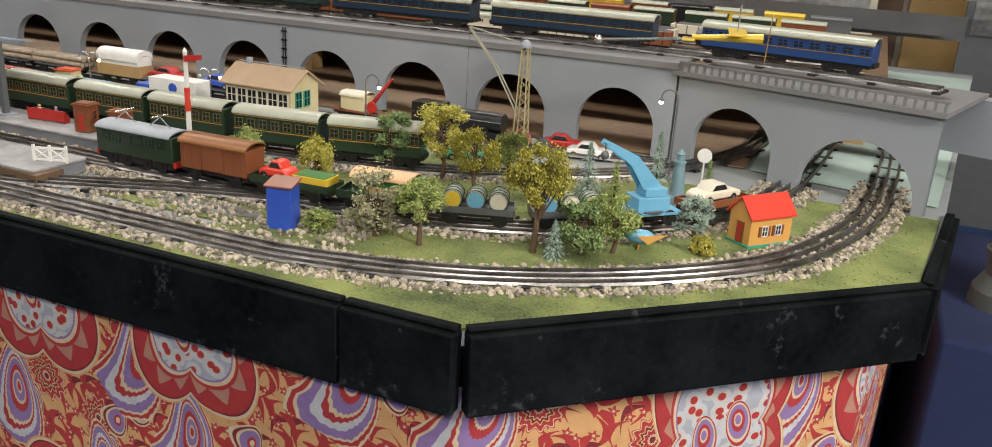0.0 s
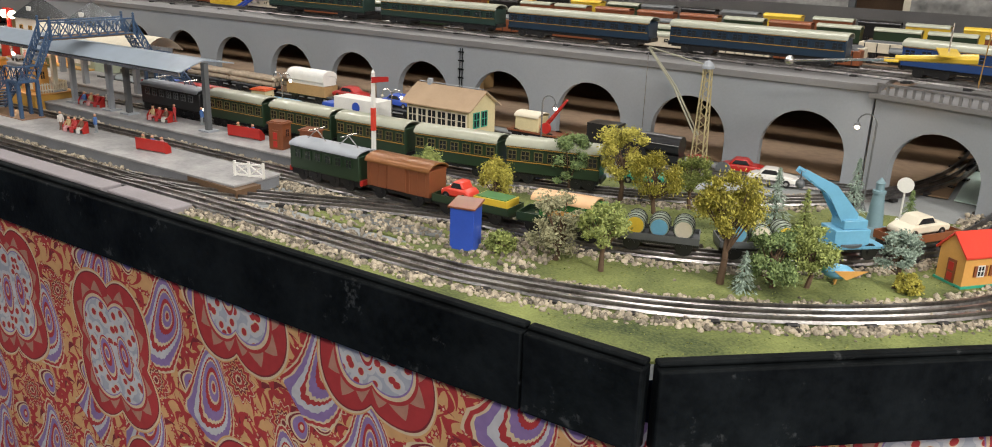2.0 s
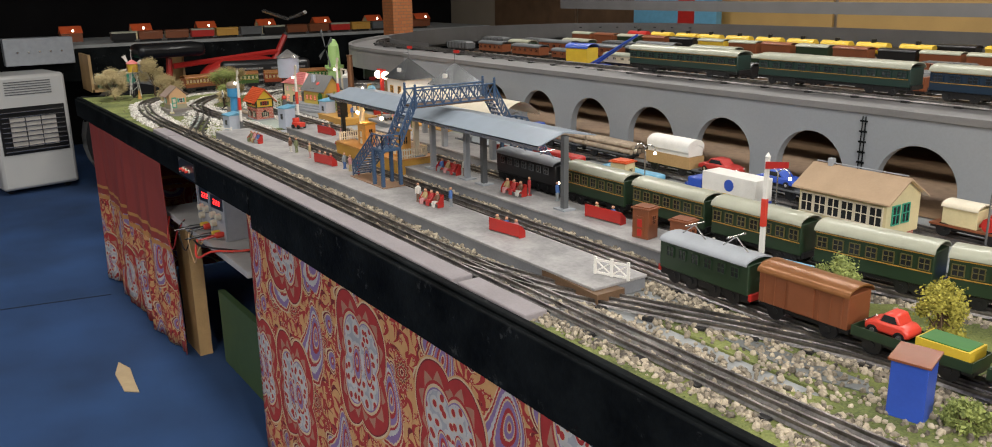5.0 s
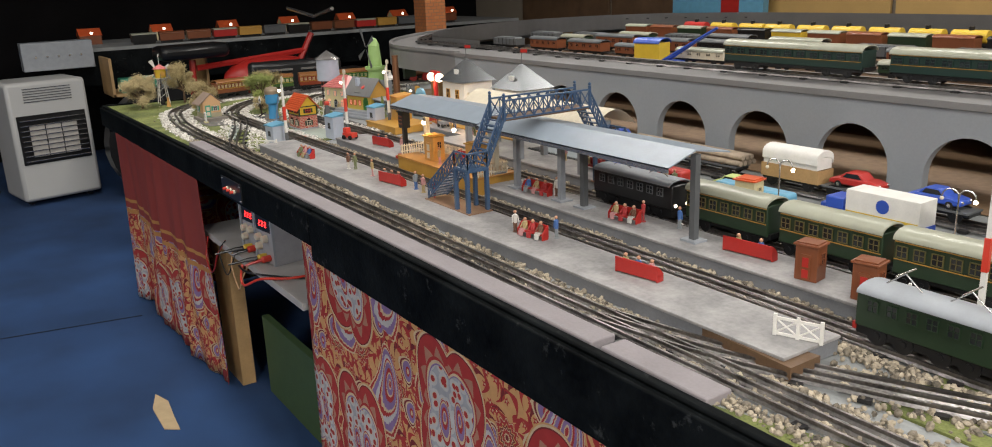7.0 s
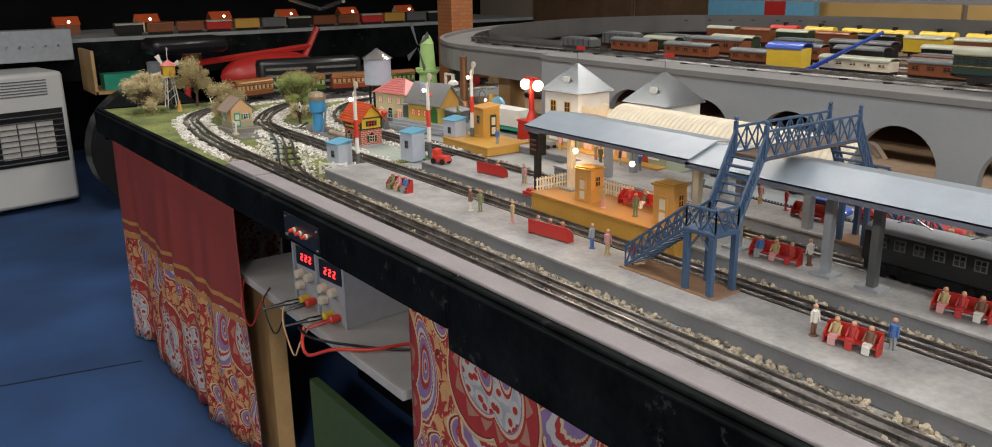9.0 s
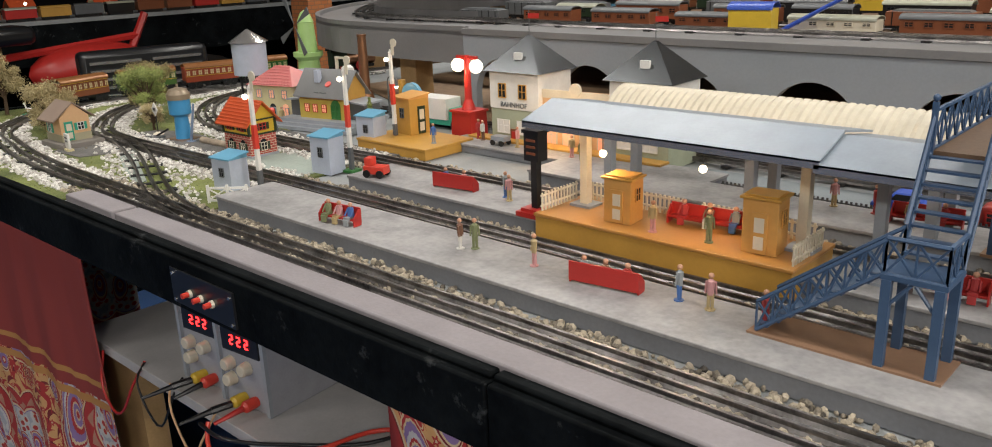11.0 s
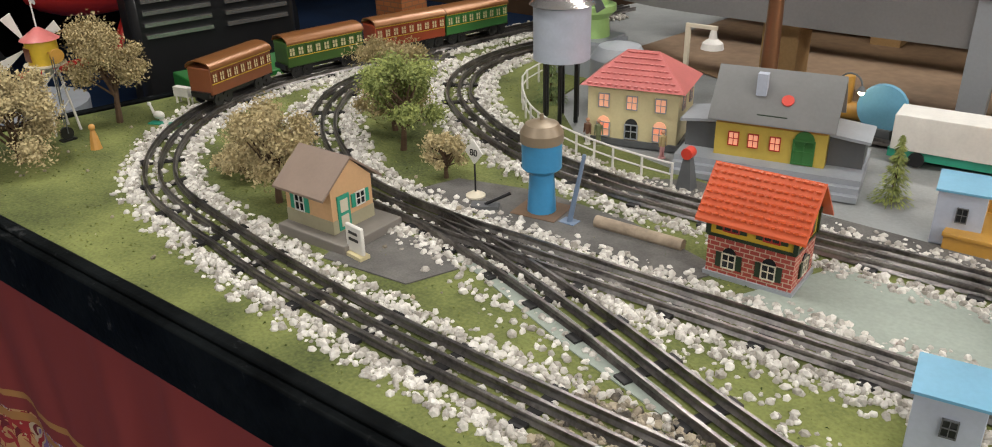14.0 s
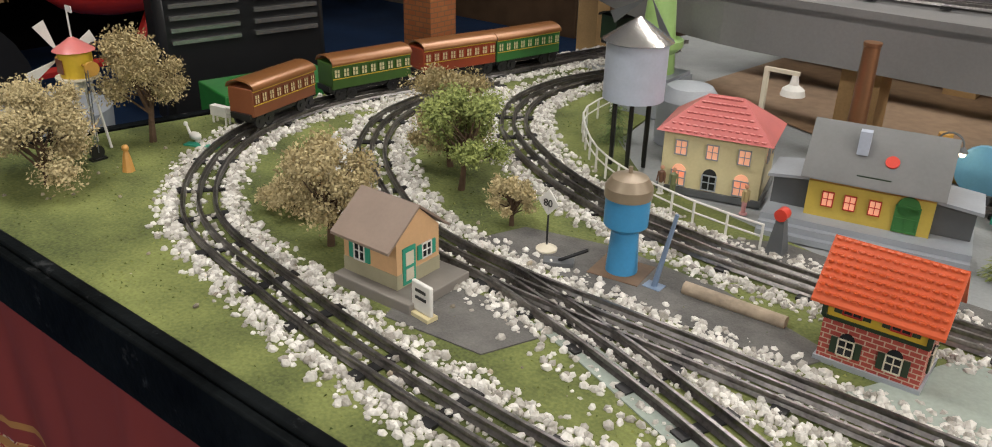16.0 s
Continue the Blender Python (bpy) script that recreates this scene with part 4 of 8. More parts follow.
def window(parent, x, y, z, w, h, side="-y", frame=None, glass=None, shutters=None, arch=False):
    """A small framed window proud of a wall face; side tells which way it looks."""
    rot = {"-y": 0, "+x": 90, "+y": 180, "-x": -90}[side]
    at = pose(x, y, z, 0, 0, rot)
    m = M()
    m.box(0, -0.0006, 0, w, 0.0012, h)
    if arch:
        m.cyl((0, -0.0012, h), (0, 0, h), w / 2, n=14)
    g = part("window", m, glass or P_GLASS, parent)
    g.matrix_basis = at
    m = M()
    b = max(0.0008, w * 0.09)
    for sx in (-1, 1):
        m.box(sx * w / 2, -0.0012, -b / 2, b, 0.0018, h + b)
    m.box(0, -0.0012, -b / 2, w, 0.0018, b).box(0, -0.0012, h - b / 2, w, 0.0018, b).box(0, -0.0014, 0, b * 0.8, 0.0014, h).box(0, -0.0014, h * 0.5, w, 0.0014, b * 0.7)
    fr = new("frame", finish("frame", m, frame or P_WHITE))
    fr.parent = g
    if shutters:
        for sx in (-1, 1):
            s = new("shutter", finish("shutter", M().box(sx * w * 0.78, -0.001, 0, w * 0.42, 0.0016, h), shutters))
            s.parent = g
    return g


def door(parent, x, y, z, w, h, material, side="-y"):
    rot = {"-y": 0, "+x": 90, "+y": 180, "-x": -90}[side]
    m = M().box(0, -0.0008, 0, w, 0.0016, h)
    d = part("door", m, material, parent)
    d.matrix_basis = pose(x, y, z, 0, 0, rot)
    f = new("panel", finish("panel", M().box(0, -0.0018, h * 0.52, w * 0.62, 0.0008, h * 0.36).box(0, -0.0018, h * 0.1, w * 0.62, 0.0008, h * 0.32), P_OFFWHITE if material is not P_BROWN else P_RED))
    f.parent = d
    return d


def hut(name, label, x, y, rz, w, d, h, wall, roof, rise=0.006, tilt=True, win=True, cat="hut"):
    t = thing(name, label, cat, pose(x, y, T, 0, 0, rz))
    part("body", M().box(0, 0, 0, w, d, h), wall, t, "", 0.0006)
    m = M()
    o = 0.0025
    m.extrude([(-w / 2 - o, -d / 2 - o, h), (w / 2 + o, -d / 2 - o, h), (w / 2 + o, d / 2 + o, h + rise), (-w / 2 - o, d / 2 + o, h + rise)], (0, 0, 0.0022))
    m.extrude([(w / 2, -d / 2, h - 0.0005), (w / 2, d / 2, h - 0.0005), (w / 2, d / 2, h + rise)], (-w, 0, 0))
    part("roof", m, roof, t)
    if win:
        window(t, w * 0.05, -d / 2, h * 0.48, w * 0.22, h * 0.26, "-y", P_DGREY)
    return t


hut("lineside_hut", "blue wooden lineside hut with a rust-red roof", -0.668, 0.956, 12, 0.034, 0.028, 0.058, P_BLUE, P_BROWN, win=False)
hut("signal_cabin_hut", "grey-white signal hut with a pale blue roof", -2.765, 0.986, 8, 0.042, 0.034, 0.050, P_BGREY, P_LBLUE)
hut("signal_cabin_hut", "grey-white signal hut with a pale blue roof", -2.728, 1.140, 8, 0.042, 0.034, 0.060, P_BGREY, P_LBLUE)
hut("signal_cabin_hut", "grey-white signal hut with a pale blue roof", -2.830, 1.315, 8, 0.042, 0.034, 0.055, P_BGREY, P_LBLUE)
hut("lineside_hut", "grey lineside hut with a rounded blue lid", -0.935, 1.122, 8, 0.050, 0.030, 0.042, P_BGREY, P_LBLUE, 0.004, win=False)
k = hut("platform_kiosk", "orange tin kiosk on a yellow platform", -2.785, 1.375, -6, 0.050, 0.044, 0.066, P_BUFF, P_ORANGE)
k.location.z = T + 0.018
door(k, 0.025, 0.004, 0.002, 0.016, 0.05, P_GREEN, "+x")

# orange house with a red roof on the right hand lawn
t = thing("toy_house", "orange toy house with a bright red roof", "toy house", pose(-0.094, 1.258, T, 0, 0, 50))
part("plinth", M().box(0, 0, 0, 0.078, 0.046, 0.004), P_TEAL, t)
part("house_body", gable_walls(M(), 0.074, 0.042, 0.004, 0.045, 0.022), P_ORANGE, t)
part("roof", gable(M(), 0.074, 0.042, 0.045, 0.022), P_BRIGHTRED, t, "glossy red roof")
for wx in (-0.012, 0.012):
    window(t, wx, -0.021, 0.016, 0.010, 0.014, "-y", P_WHITE, P_GLASS, P_BROWN)
door(t, -0.037, -0.002, 0.004, 0.013, 0.03, P_BROWN, "-x")

# railway signal box
t = thing("signal_box", "cream signal box with a brick base and glossy roof", "signal box", pose(-1.005, 1.375, T, 0, 0, 0))
part("base", M().box(0.02, 0, 0, 0.10, 0.075, 0.045), P_BRICK, t, "red brick-patterned base")
part("upper_storey", gable_walls(M(), 0.145, 0.085, 0.045, 0.100, 0.026), P_CREAM, t, "cream tinplate walls")
part("roof", gable(M(), 0.145, 0.085, 0.100, 0.026, 0.009), P_TAN, t, "shiny tan tin roof")
part("ridge_rail", M().tube([(-0.075, 0, 0.131), (0.075, 0, 0.131)], 0.001).box(-0.05, 0, 0.126, 0.008, 0.008, 0.012), P_GREY, t)
for i in range(6):
    window(t, -0.058 + 0.023 * i, -0.0425, 0.060, 0.020, 0.028, "-y", P_OFFWHITE)
for wy in (-0.02, 0.005):
    window(t, 0.0725, wy, 0.062, 0.018, 0.028, "+x", P_TEAL)
window(t, 0.07, 0.01, 0.012, 0.014, 0.018, "+x", P_GREEN)

# red brick cabin by the left hand points
t = thing("toy_cabin", "red brick and yellow toy cabin with orange tiles", "toy house", pose(-2.955, 1.140, T, 0, 0, 2))
part("plinth", M().box(0, 0, 0, 0.082, 0.058, 0.006), P_GREY, t)
part("lower_storey", M().box(0, 0, 0.006, 0.078, 0.054, 0.035), P_BRICK, t, "red brick-printed walls")
part("upper_storey", gable_walls(M(), 0.078, 0.054, 0.043, 0.068, 0.028), P_YELLOW, t, "yellow half-timbered walls")
m = M()
for z in (0.041, 0.066):
    m.box(0, 0, z, 0.080, 0.056, 0.003)
for sx in (-1, 1):
    for sy in (-1, 1):
        m.box(sx * 0.039, sy * 0.027, 0.043, 0.004, 0.004, 0.024)
part("timber_frame", m, P_GREEN, t, "dark green timber bands")
part("roof", gable(M(), 0.078, 0.054, 0.068, 0.030, 0.010), P_TILE, t, "orange pressed-tile roof")
m = M()
for r in range(8):
    for c in range(15):
        k = (r + 0.5) / 8
        m.ball((-0.045 + 0.0064 * c, -0.036 + 0.036 * k, 0.0605 + 0.0385 * k + 0.0025), 0.0028, 0.0024, 0.0012, 6, 3)
part("roof_tiles", m, P_TILE, t)
for wx in (-0.018, 0.018):
    window(t, wx, -0.027, 0.013, 0.012, 0.014, "-y", P_OFFWHITE, P_GLASS, P_GREEN, True)
    window(t, wx, -0.027, 0.049, 0.014, 0.012, "-y", P_RED, P_GLASS, P_GREEN)
window(t, 0.039, 0, 0.013, 0.012, 0.014, "+x", P_OFFWHITE, P_GLASS, P_GREEN, True)
window(t, 0.039, 0, 0.049, 0.014, 0.012, "+x", P_RED, P_GLASS, P_GREEN)

# green-shuttered crossing keeper's hut
t = thing("toy_house", "beige crossing keeper's house with green shutters", "toy house", pose(-3.345, 0.978, T, 0, 0, 2))
part("plinth", M().box(0.012, 0, 0, 0.095, 0.082, 0.012), paint("mottled_plinth_grey", (0.20, 0.18, 0.16), 0.6), t, "grey stepped plinth", 0.001)
part("house_body", gable_walls(M(), 0.066, 0.056, 0.012, 0.058, 0.026), P_PEACH, t)
m = gable(M(), 0.056, 0.066, 0.058, 0.026, 0.008)
part("roof", m, paint("brown_tile_tin", (0.26, 0.19, 0.15), 0.5), t, "brown tile-printed roof").matrix_basis = pose(0, 0, 0, 0, 0, 0)
window(t, -0.012, -0.028, 0.028, 0.013, 0.018, "-y", P_WHITE, P_GLASS, P_TEAL)
window(t, 0.033, 0.010, 0.032, 0.012, 0.014, "+x", P_WHITE, P_GLASS, P_TEAL)
door(t, 0.033, -0.013, 0.014, 0.016, 0.036, P_TEAL, "+x")
part("stone_base", M().box(0, 0, 0.012, 0.0672, 0.0572, 0.014), paint("stone_lithograph", (0.36, 0.33, 0.22), 0.5), t)

t = thing("location_sign", "white station sign on a yellowish block", "sign", pose(-3.275, 0.946, T, 0, 0, -6))
part("foot", M().box(0, 0, 0, 0.026, 0.012, 0.006), P_CREAM, t)
part("board", M().box(0, 0, 0.006, 0.025, 0.004, 0.029), P_WHITE, t, "", 0.0015)
part("lettering", M().box(0, -0.0024, 0.026, 0.013, 0.0006, 0.0028).box(0, -0.0024, 0.019, 0.014, 0.0006, 0.0028), P_BLACK, t)

# yellow villa with a rose roof
t = thing("toy_house", "cream toy villa with a rose-red hipped roof", "toy house", pose(-3.225, 1.400, T, 0, 0, 14))
part("house_body", M().box(0, 0, 0, 0.115, 0.085, 0.075), P_CREAM, t, "", 0.0005)
m = M().add([(-0.066, -0.05, 0.075), (0.066, -0.05, 0.075), (0.066, 0.05, 0.075), (-0.066, 0.05, 0.075), (-0.02, 0, 0.112), (0.02, 0, 0.112)], [(0, 1, 5, 4), (1, 2, 5), (2, 3, 4, 5), (3, 0, 4), (3, 2, 1, 0)])
part("roof", m, P_ROSE, t, "rose-red tile-pressed roof")
part("plinth", M().box(0, 0, 0, 0.121, 0.091, 0.008), P_DGREY, t, "dark grey plinth")
m = M()
for r in range(7):
    k = (r + 0.5) / 7
    for c in range(14 - r):
        wx = 0.062 - 0.046 * k
        m.ball((-wx + 2 * wx * (c + 0.5) / (14 - r), -0.05 + 0.05 * k, 0.0755 + 0.037 * k), 0.0036, 0.003, 0.0013, 6, 3)
part("roof_tiles", m, P_ROSE, t)
# the villa's panes are unlit: their glow stands for orange-brown reflections
for wx in (-0.036, 0, 0.036):
    window(t, wx, -0.0425, 0.048, 0.013, 0.017, "-y", P_GREY, P_GLOWPANE)
    window(t, wx, -0.0425, 0.010, 0.016, 0.018, "-y", P_GREY, P_GLASS if wx == 0 else P_GLOWPANE, None, True)
for wy in (-0.018, 0.02):
    window(t, 0.0575, wy, 0.048, 0.012, 0.017, "+x", P_GREY, P_GLOWPANE)

# orange country station with a slate roof
t = thing("toy_station", "orange toy country station with a grey slate roof", "toy station", pose(-3.045, 1.392, T, 0, 0, 11))
for i in range(3):
    part("step", M().box(0, -0.0072 * (2 - i), 0.006 * i, 0.185, 0.10, 0.006), P_GREY, t, "grey tin platform step")
part("house_body", gable_walls(M(), 0.11, 0.06, 0.018, 0.066, 0.034), P_BUFF, t)
part("roof", gable(M(), 0.11, 0.06, 0.066, 0.036, 0.008), P_SLATE, t, "grey slate-printed roof")
part("lower_wall", M().box(0, 0, 0.018, 0.1112, 0.0612, 0.034), paint("yellow_brick_lithograph", (0.50, 0.37, 0.07), 0.4), t, "yellow block-printed lower wall")
part("roof_mark", M().cyl((0.012, -0.0212, 0.0792), (0.012, -0.0224, 0.0806), 0.0062, n=14), P_BRIGHTRED, t, "round red patch on the slates")
part("chimney", M().box(-0.015, -0.018, 0.082, 0.010, 0.010, 0.022), P_BGREY, t)
for sx in (-1, 1):
    part("annexe", M().box(sx * 0.073, 0.005, 0.018, 0.034, 0.045, 0.030), P_DGREY, t, "open dark waiting annexe")
    part("annexe_roof", M().extrude([(sx * 0.056, -0.025, 0.050), (sx * 0.095, -0.025, 0.046), (sx * 0.095, 0.03, 0.046), (sx * 0.056, 0.03, 0.050)], (0, 0, 0.003)), P_GREY, t)
# unlit panes again, given the same painted glow
for wx in (-0.036, -0.016, 0.006):
    window(t, wx, -0.0307, 0.030, 0.010, 0.014, "-y", P_RED, P_GLOWPANE)
window(t, 0.034, -0.0307, 0.020, 0.020, 0.024, "-y", P_MGREEN, P_MGREEN, None, True)
part("name_board", M().box(0, -0.032, 0.060, 0.03, 0.002, 0.006), P_GREEN, t)

t.scale = (1.10, 1.08, 1.12)
# steam plant behind the villa
t = thing("copper_chimney", "tall copper chimney of a toy steam plant", "chimney", pose(-3.115, 1.535, T))
part("foot", M().lathe([(0.020, 0), (0.020, 0.03), (0.014, 0.05)], 16), P_COPPER, t)
part("flue", M().lathe([(0.0115, 0.05), (0.0095, 0.165), (0.0105, 0.166), (0.0105, 0.170)], 16), P_COPPER, t)
t = thing("steam_boiler", "grey riveted toy boiler behind the villa", "boiler", pose(-3.33, 1.52, T))
part("drum", M().lathe([(0.042, 0), (0.042, 0.062), (0.030, 0.078), (0.002, 0.084)], 24), P_GREY, t)
t = thing("steam_engine", "small brass and green toy steam engine", "toy engine", pose(-3.0, 1.56, T))
part("bed", M().box(0, 0, 0, 0.09, 0.05, 0.02), P_DGREY, t)
part("flywheel", M().cyl((0.03, -0.02, 0.045), (0.03, -0.012, 0.045), 0.030, n=22), P_LBLUE, t)
part("cylinder", M().cyl((-0.03, 0, 0.03), (0.01, 0, 0.03), 0.012, n=14).cyl((-0.02, 0, 0.03), (-0.02, 0, 0.075), 0.008, n=12), P_BUFF, t)

# main station
t = thing("station_building", "main toy station with two white towers and glossy roofs", "toy station", pose(-2.463, 1.487, T, 0, 0, 2))
for sx in (-1, 1):
    cx = sx * 0.125
    part("tower_lower", M().box(cx, 0, 0, 0.105, 0.09, 0.070), paint("sage_lithograph", (0.34, 0.37, 0.27), 0.45), t, "sage-green tower walls")
    part("tower_upper", M().box(cx, 0, 0.070, 0.108, 0.093, 0.065), P_WHITE, t, "white upper tower walls", 0.0005)
    part("tower_roof", M().box(cx, 0, 0.135, 0.125, 0.110, 0.058, 0, 0.04), paint("mirror_grey_tin", (0.10, 0.105, 0.11), 0.24, 0.85), t, "glossy dark pyramid roof")
    part("dormer", M().box(cx + 0.004, -0.036, 0.155, 0.016, 0.006, 0.012), P_WHITE, t)
    for wx in (-0.025, 0.02):
        window(t, cx + wx, -0.0465, 0.090, 0.016, 0.024, "-y", P_BUFF, P_GLASS)
        window(t, cx + wx, -0.045, 0.028, 0.026, 0.022, "-y", P_WHITE, P_WHITE)
    door(t, cx - 0.002, -0.045, 0, 0.014, 0.036, P_BROWN)
    part("flag_pole", M().cyl((cx, 0, 0.19), (cx, 0, 0.235), 0.0008, n=5), P_DGREY, t)
    part("flag", M().box(cx + 0.010, 0, 0.222, 0.020, 0.0008, 0.008, 18), P_RED, t)
part("hall_block", M().box(0, 0.005, 0, 0.15, 0.08, 0.095), P_PEACH, t, "peach-coloured middle hall")
part("hall_balustrade", M().box(0, -0.035, 0.095, 0.145, 0.004, 0.014), P_OFFWHITE, t)
for i in range(4):
    window(t, -0.052 + 0.035 * i, -0.035, 0.012, 0.022, 0.040, "-y", P_OFFWHITE, P_GLOWPANE)
part("awning", M().box(0, -0.045, 0.066, 0.15, 0.03, 0.003), P_CREAM, t)
part("clock_face", M().cyl((0, -0.041, 0.112), (0, -0.036, 0.112), 0.011, n=18), P_OFFWHITE, t)
for sx in (-1, 1):
    cu = bpy.data.curves.new("lettering", "FONT")
    cu.body, cu.size, cu.extrude, cu.align_x = "BAHNHOF", 0.0125, 0.0004, "CENTER"
    cu.materials.append(P_DGREY)
    ob = new("lettering", cu)
    ob.parent = t
    ob.matrix_basis = pose(sx * 0.125, -0.0475, 0.074, 90, 0, 0)
platform("forecourt_platform", -2.70, -2.18, 1.372, 1.4405, 0.014, "grey forecourt platform in front of the main station")
platform("forecourt_step", -2.68, -2.28, 1.418, 1.4425, 0.018, "ochre step along the station front", P_BUFF, P_BUFF)
platform("kiosk_platform", -2.835, -2.655, 1.285, 1.40, 0.018, "yellow ochre wooden platform under the kiosk", P_BUFF, P_BUFF)
platform("shelter_platform", -2.235, -1.918, 1.075, 1.172, 0.036, "ochre painted raised platform of the waiting shelter", mat("glossy_ochre_floor", (0.42, 0.20, 0.05), 0.3, 0, 0.12, 20, 0.05), P_BUFF)


# ---- lamps, signals and fittings ----
def street_lamp(x, y, h, side, label="tall street lamp with a curved arm, lit"):
    t = thing("street_lamp", label, "street lamp", pose(x, y, T, 0, 0, 0 if side > 0 else 180), "layout street lamps")
    part("base", M().lathe([(0.006, 0), (0.005, 0.004), (0.002, 0.010)], 10), P_DGREY, t)
    arc = [(0.014 - 0.014 * math.cos(a * math.pi / 8), 0, h + 0.014 * math.sin(a * math.pi / 8)) for a in range(9)]
    part("post", M().cyl((0, 0, 0), (0, 0, h), 0.0016, n=8).tube(arc, 0.0013), P_DGREY, t)
    part("shade", M().cyl((0.028, 0, h), (0.028, 0, h - 0.006), 0.002, 0.006, 12), P_DGREY, t)
    part("bulb", M().ball((0.028, 0, h - 0.008), 0.0038), P_BULB, t)
    return t


street_lamp(-0.848, 1.45, 0.108, 1)
street_lamp(-0.275, 1.50, 0.140, -1)
street_lamp(-3.02, 1.52, 0.075, 1)


def twin_lamp(x, y, z, h):
    t = thing("twin_lamp", "grey lamp post with two hooped arms", "street lamp", pose(x, y, z, 0, 0, 10), "hooped lamps")
    m = M().cyl((0, 0, 0), (0, 0, h), 0.0012, n=8)
    for s in (-1, 1):
        m.tube([(s * (0.011 - 0.011 * math.cos(a * math.pi / 7)), 0, h + 0.011 * math.sin(a * math.pi / 7)) for a in range(8)], 0.0011)
    part("post", m, P_STEEL, t)
    for s in (-1, 1):
        part("bulb", M().ball((s * 0.022, 0, h - 0.004), 0.003), P_BULB if s > 0 else P_OFFWHITE, t)


twin_lamp(-1.42, 1.335, T + PH, 0.082)
twin_lamp(-1.16, 1.385, T, 0.092)

t = thing("globe_lamp", "red lamp standard with two glowing white globes", "street lamp", pose(-2.715, 1.455, T, 0, 0, 0))
part("pedestal", M().box(0, 0, 0, 0.052, 0.046, 0.052, 0, 0.92).box(0, 0, 0.052, 0.054, 0.048, 0.004), P_RED, t, "red square pedestal")
part("column", M().lathe([(0.014, 0.056), (0.007, 0.075), (0.006, 0.14), (0.004, 0.155)], 12).box(0, 0, 0.148, 0.05, 0.006, 0.006), P_RED, t)
for s in (-1, 1):
    part("globe", M().ball((s * 0.023, 0, 0.136), 0.0125, n=14, m=9), P_BULB2, t, "glowing milk-glass globe")


def semaphore(x, y, h, label, arm=P_RED, disc=False, z=T):
    t = thing("semaphore_signal", label, "signal", pose(x, y, z, 0, 0, 6), "semaphore signals")
    part("base", M().box(0, 0, 0, 0.022, 0.022, 0.004), P_MGREEN, t)
    part("lower_post", M().box(0, 0, 0.004, 0.0065, 0.0065, 0.036), P_DGREY, t)
    part("post", M().box(0, 0, 0.040, 0.006, 0.006, h - 0.04, 0, 0.8), P_WHITE, t, "white square post with a red band")
    part("band", M().box(0, -0.0002, h * 0.45, 0.0066, 0.0066, h * 0.22), P_BRIGHTRED, t)
    if disc:
        part("lamp", M().ball((-0.005, -0.006, h - 0.012), 0.0042), P_BULB2, t)
        part("arm", M().box(0.010, -0.004, h - 0.004, 0.006, 0.0012, 0.024, 0).cyl((0.013, -0.005, h + 0.018), (0.013, -0.003, h + 0.018), 0.007, n=14), P_OFFWHITE, t)
    else:
        part("arm", M().extrude([(0, -0.005, h - 0.016), (0.034, -0.005, h - 0.010), (0.034, -0.005, h - 0.002), (0, -0.005, h - 0.006)], (0, 0.0012, 0)), arm, t, "red signal arm")
    part("finial", M().cyl((0, 0, h), (0, 0, h + 0.006), 0.004, 0.0005, 8), P_WHITE, t)


semaphore(-1.003, 1.153, 0.176, "white and red semaphore signal with a red arm")
semaphore(-2.690, 0.990, 0.160, "white and red semaphore signal beside the hut", disc=True)
semaphore(-2.700, 1.165, 0.162, "white signal with a small lit lamp", disc=True)
semaphore(-2.790, 1.338, 0.168, "tall white signal with a small lit lamp", disc=True)


def gate_fence(x, y, rz, w=0.052, z=T):
    t = thing("picket_gate", "white lattice gate fence", "fence", pose(x, y, z, 0, 0, rz), "white gate fences")
    m = M()
    m.box(0, 0, 0.002, w, 0.002, 0.003).box(0, 0, 0.020, w, 0.002, 0.003)
    part("rail", m, P_WHITE, t)
    for i in range(3):
        part("post", M().box(-w / 2 + w / 2 * i, 0, 0, 0.0035, 0.0035, 0.026), P_WHITE, t)
    for i in range(2):
        x0, x1 = -w / 2 + w / 2 * i, w / 2 * i
        part("brace", M().tube([(x0, 0, 0.004), (x1, 0, 0.021)], 0.0011).tube([(x0, 0, 0.021), (x1, 0, 0.004)], 0.0011), P_WHITE, t)


gate_fence(-2.690, 0.935, 40, 0.056, T + 0.004)
gate_fence(-1.095, 0.960, 20, 0.05, T + PH)
gate_fence(-1.105, 1.132, 24, 0.055, T + PH)
gate_fence(-1.185, 1.305, 15, 0.05, T + PH)
t = thing("platform_ramp", "bare wooden ramp at the platform's end", "ramp", pose(-1.13, 0.922, T))
part("board", M().extrude([(-0.12, -0.006, 0), (0.07, -0.018, 0), (0.07, 0.03, 0), (-0.12, 0.0, 0)], (0, 0, 0.017)), DARKWOOD, t)

# ---- benches, figures, kiosks ----
FIG = [paint("figure_" + n, c, 0.5) for n, c in (("blue", (0.06, 0.14, 0.36)), ("white", (0.6, 0.58, 0.54)), ("red", (0.4, 0.04, 0.04)), ("pink", (0.55, 0.28, 0.28)), ("grey", (0.25, 0.27, 0.28)), ("tan", (0.42, 0.32, 0.16)), ("olive", (0.18, 0.2, 0.1)), ("brown", (0.16, 0.08, 0.05)))]


SKIN = paint("figure_skin", (0.50, 0.26, 0.16), 0.5)


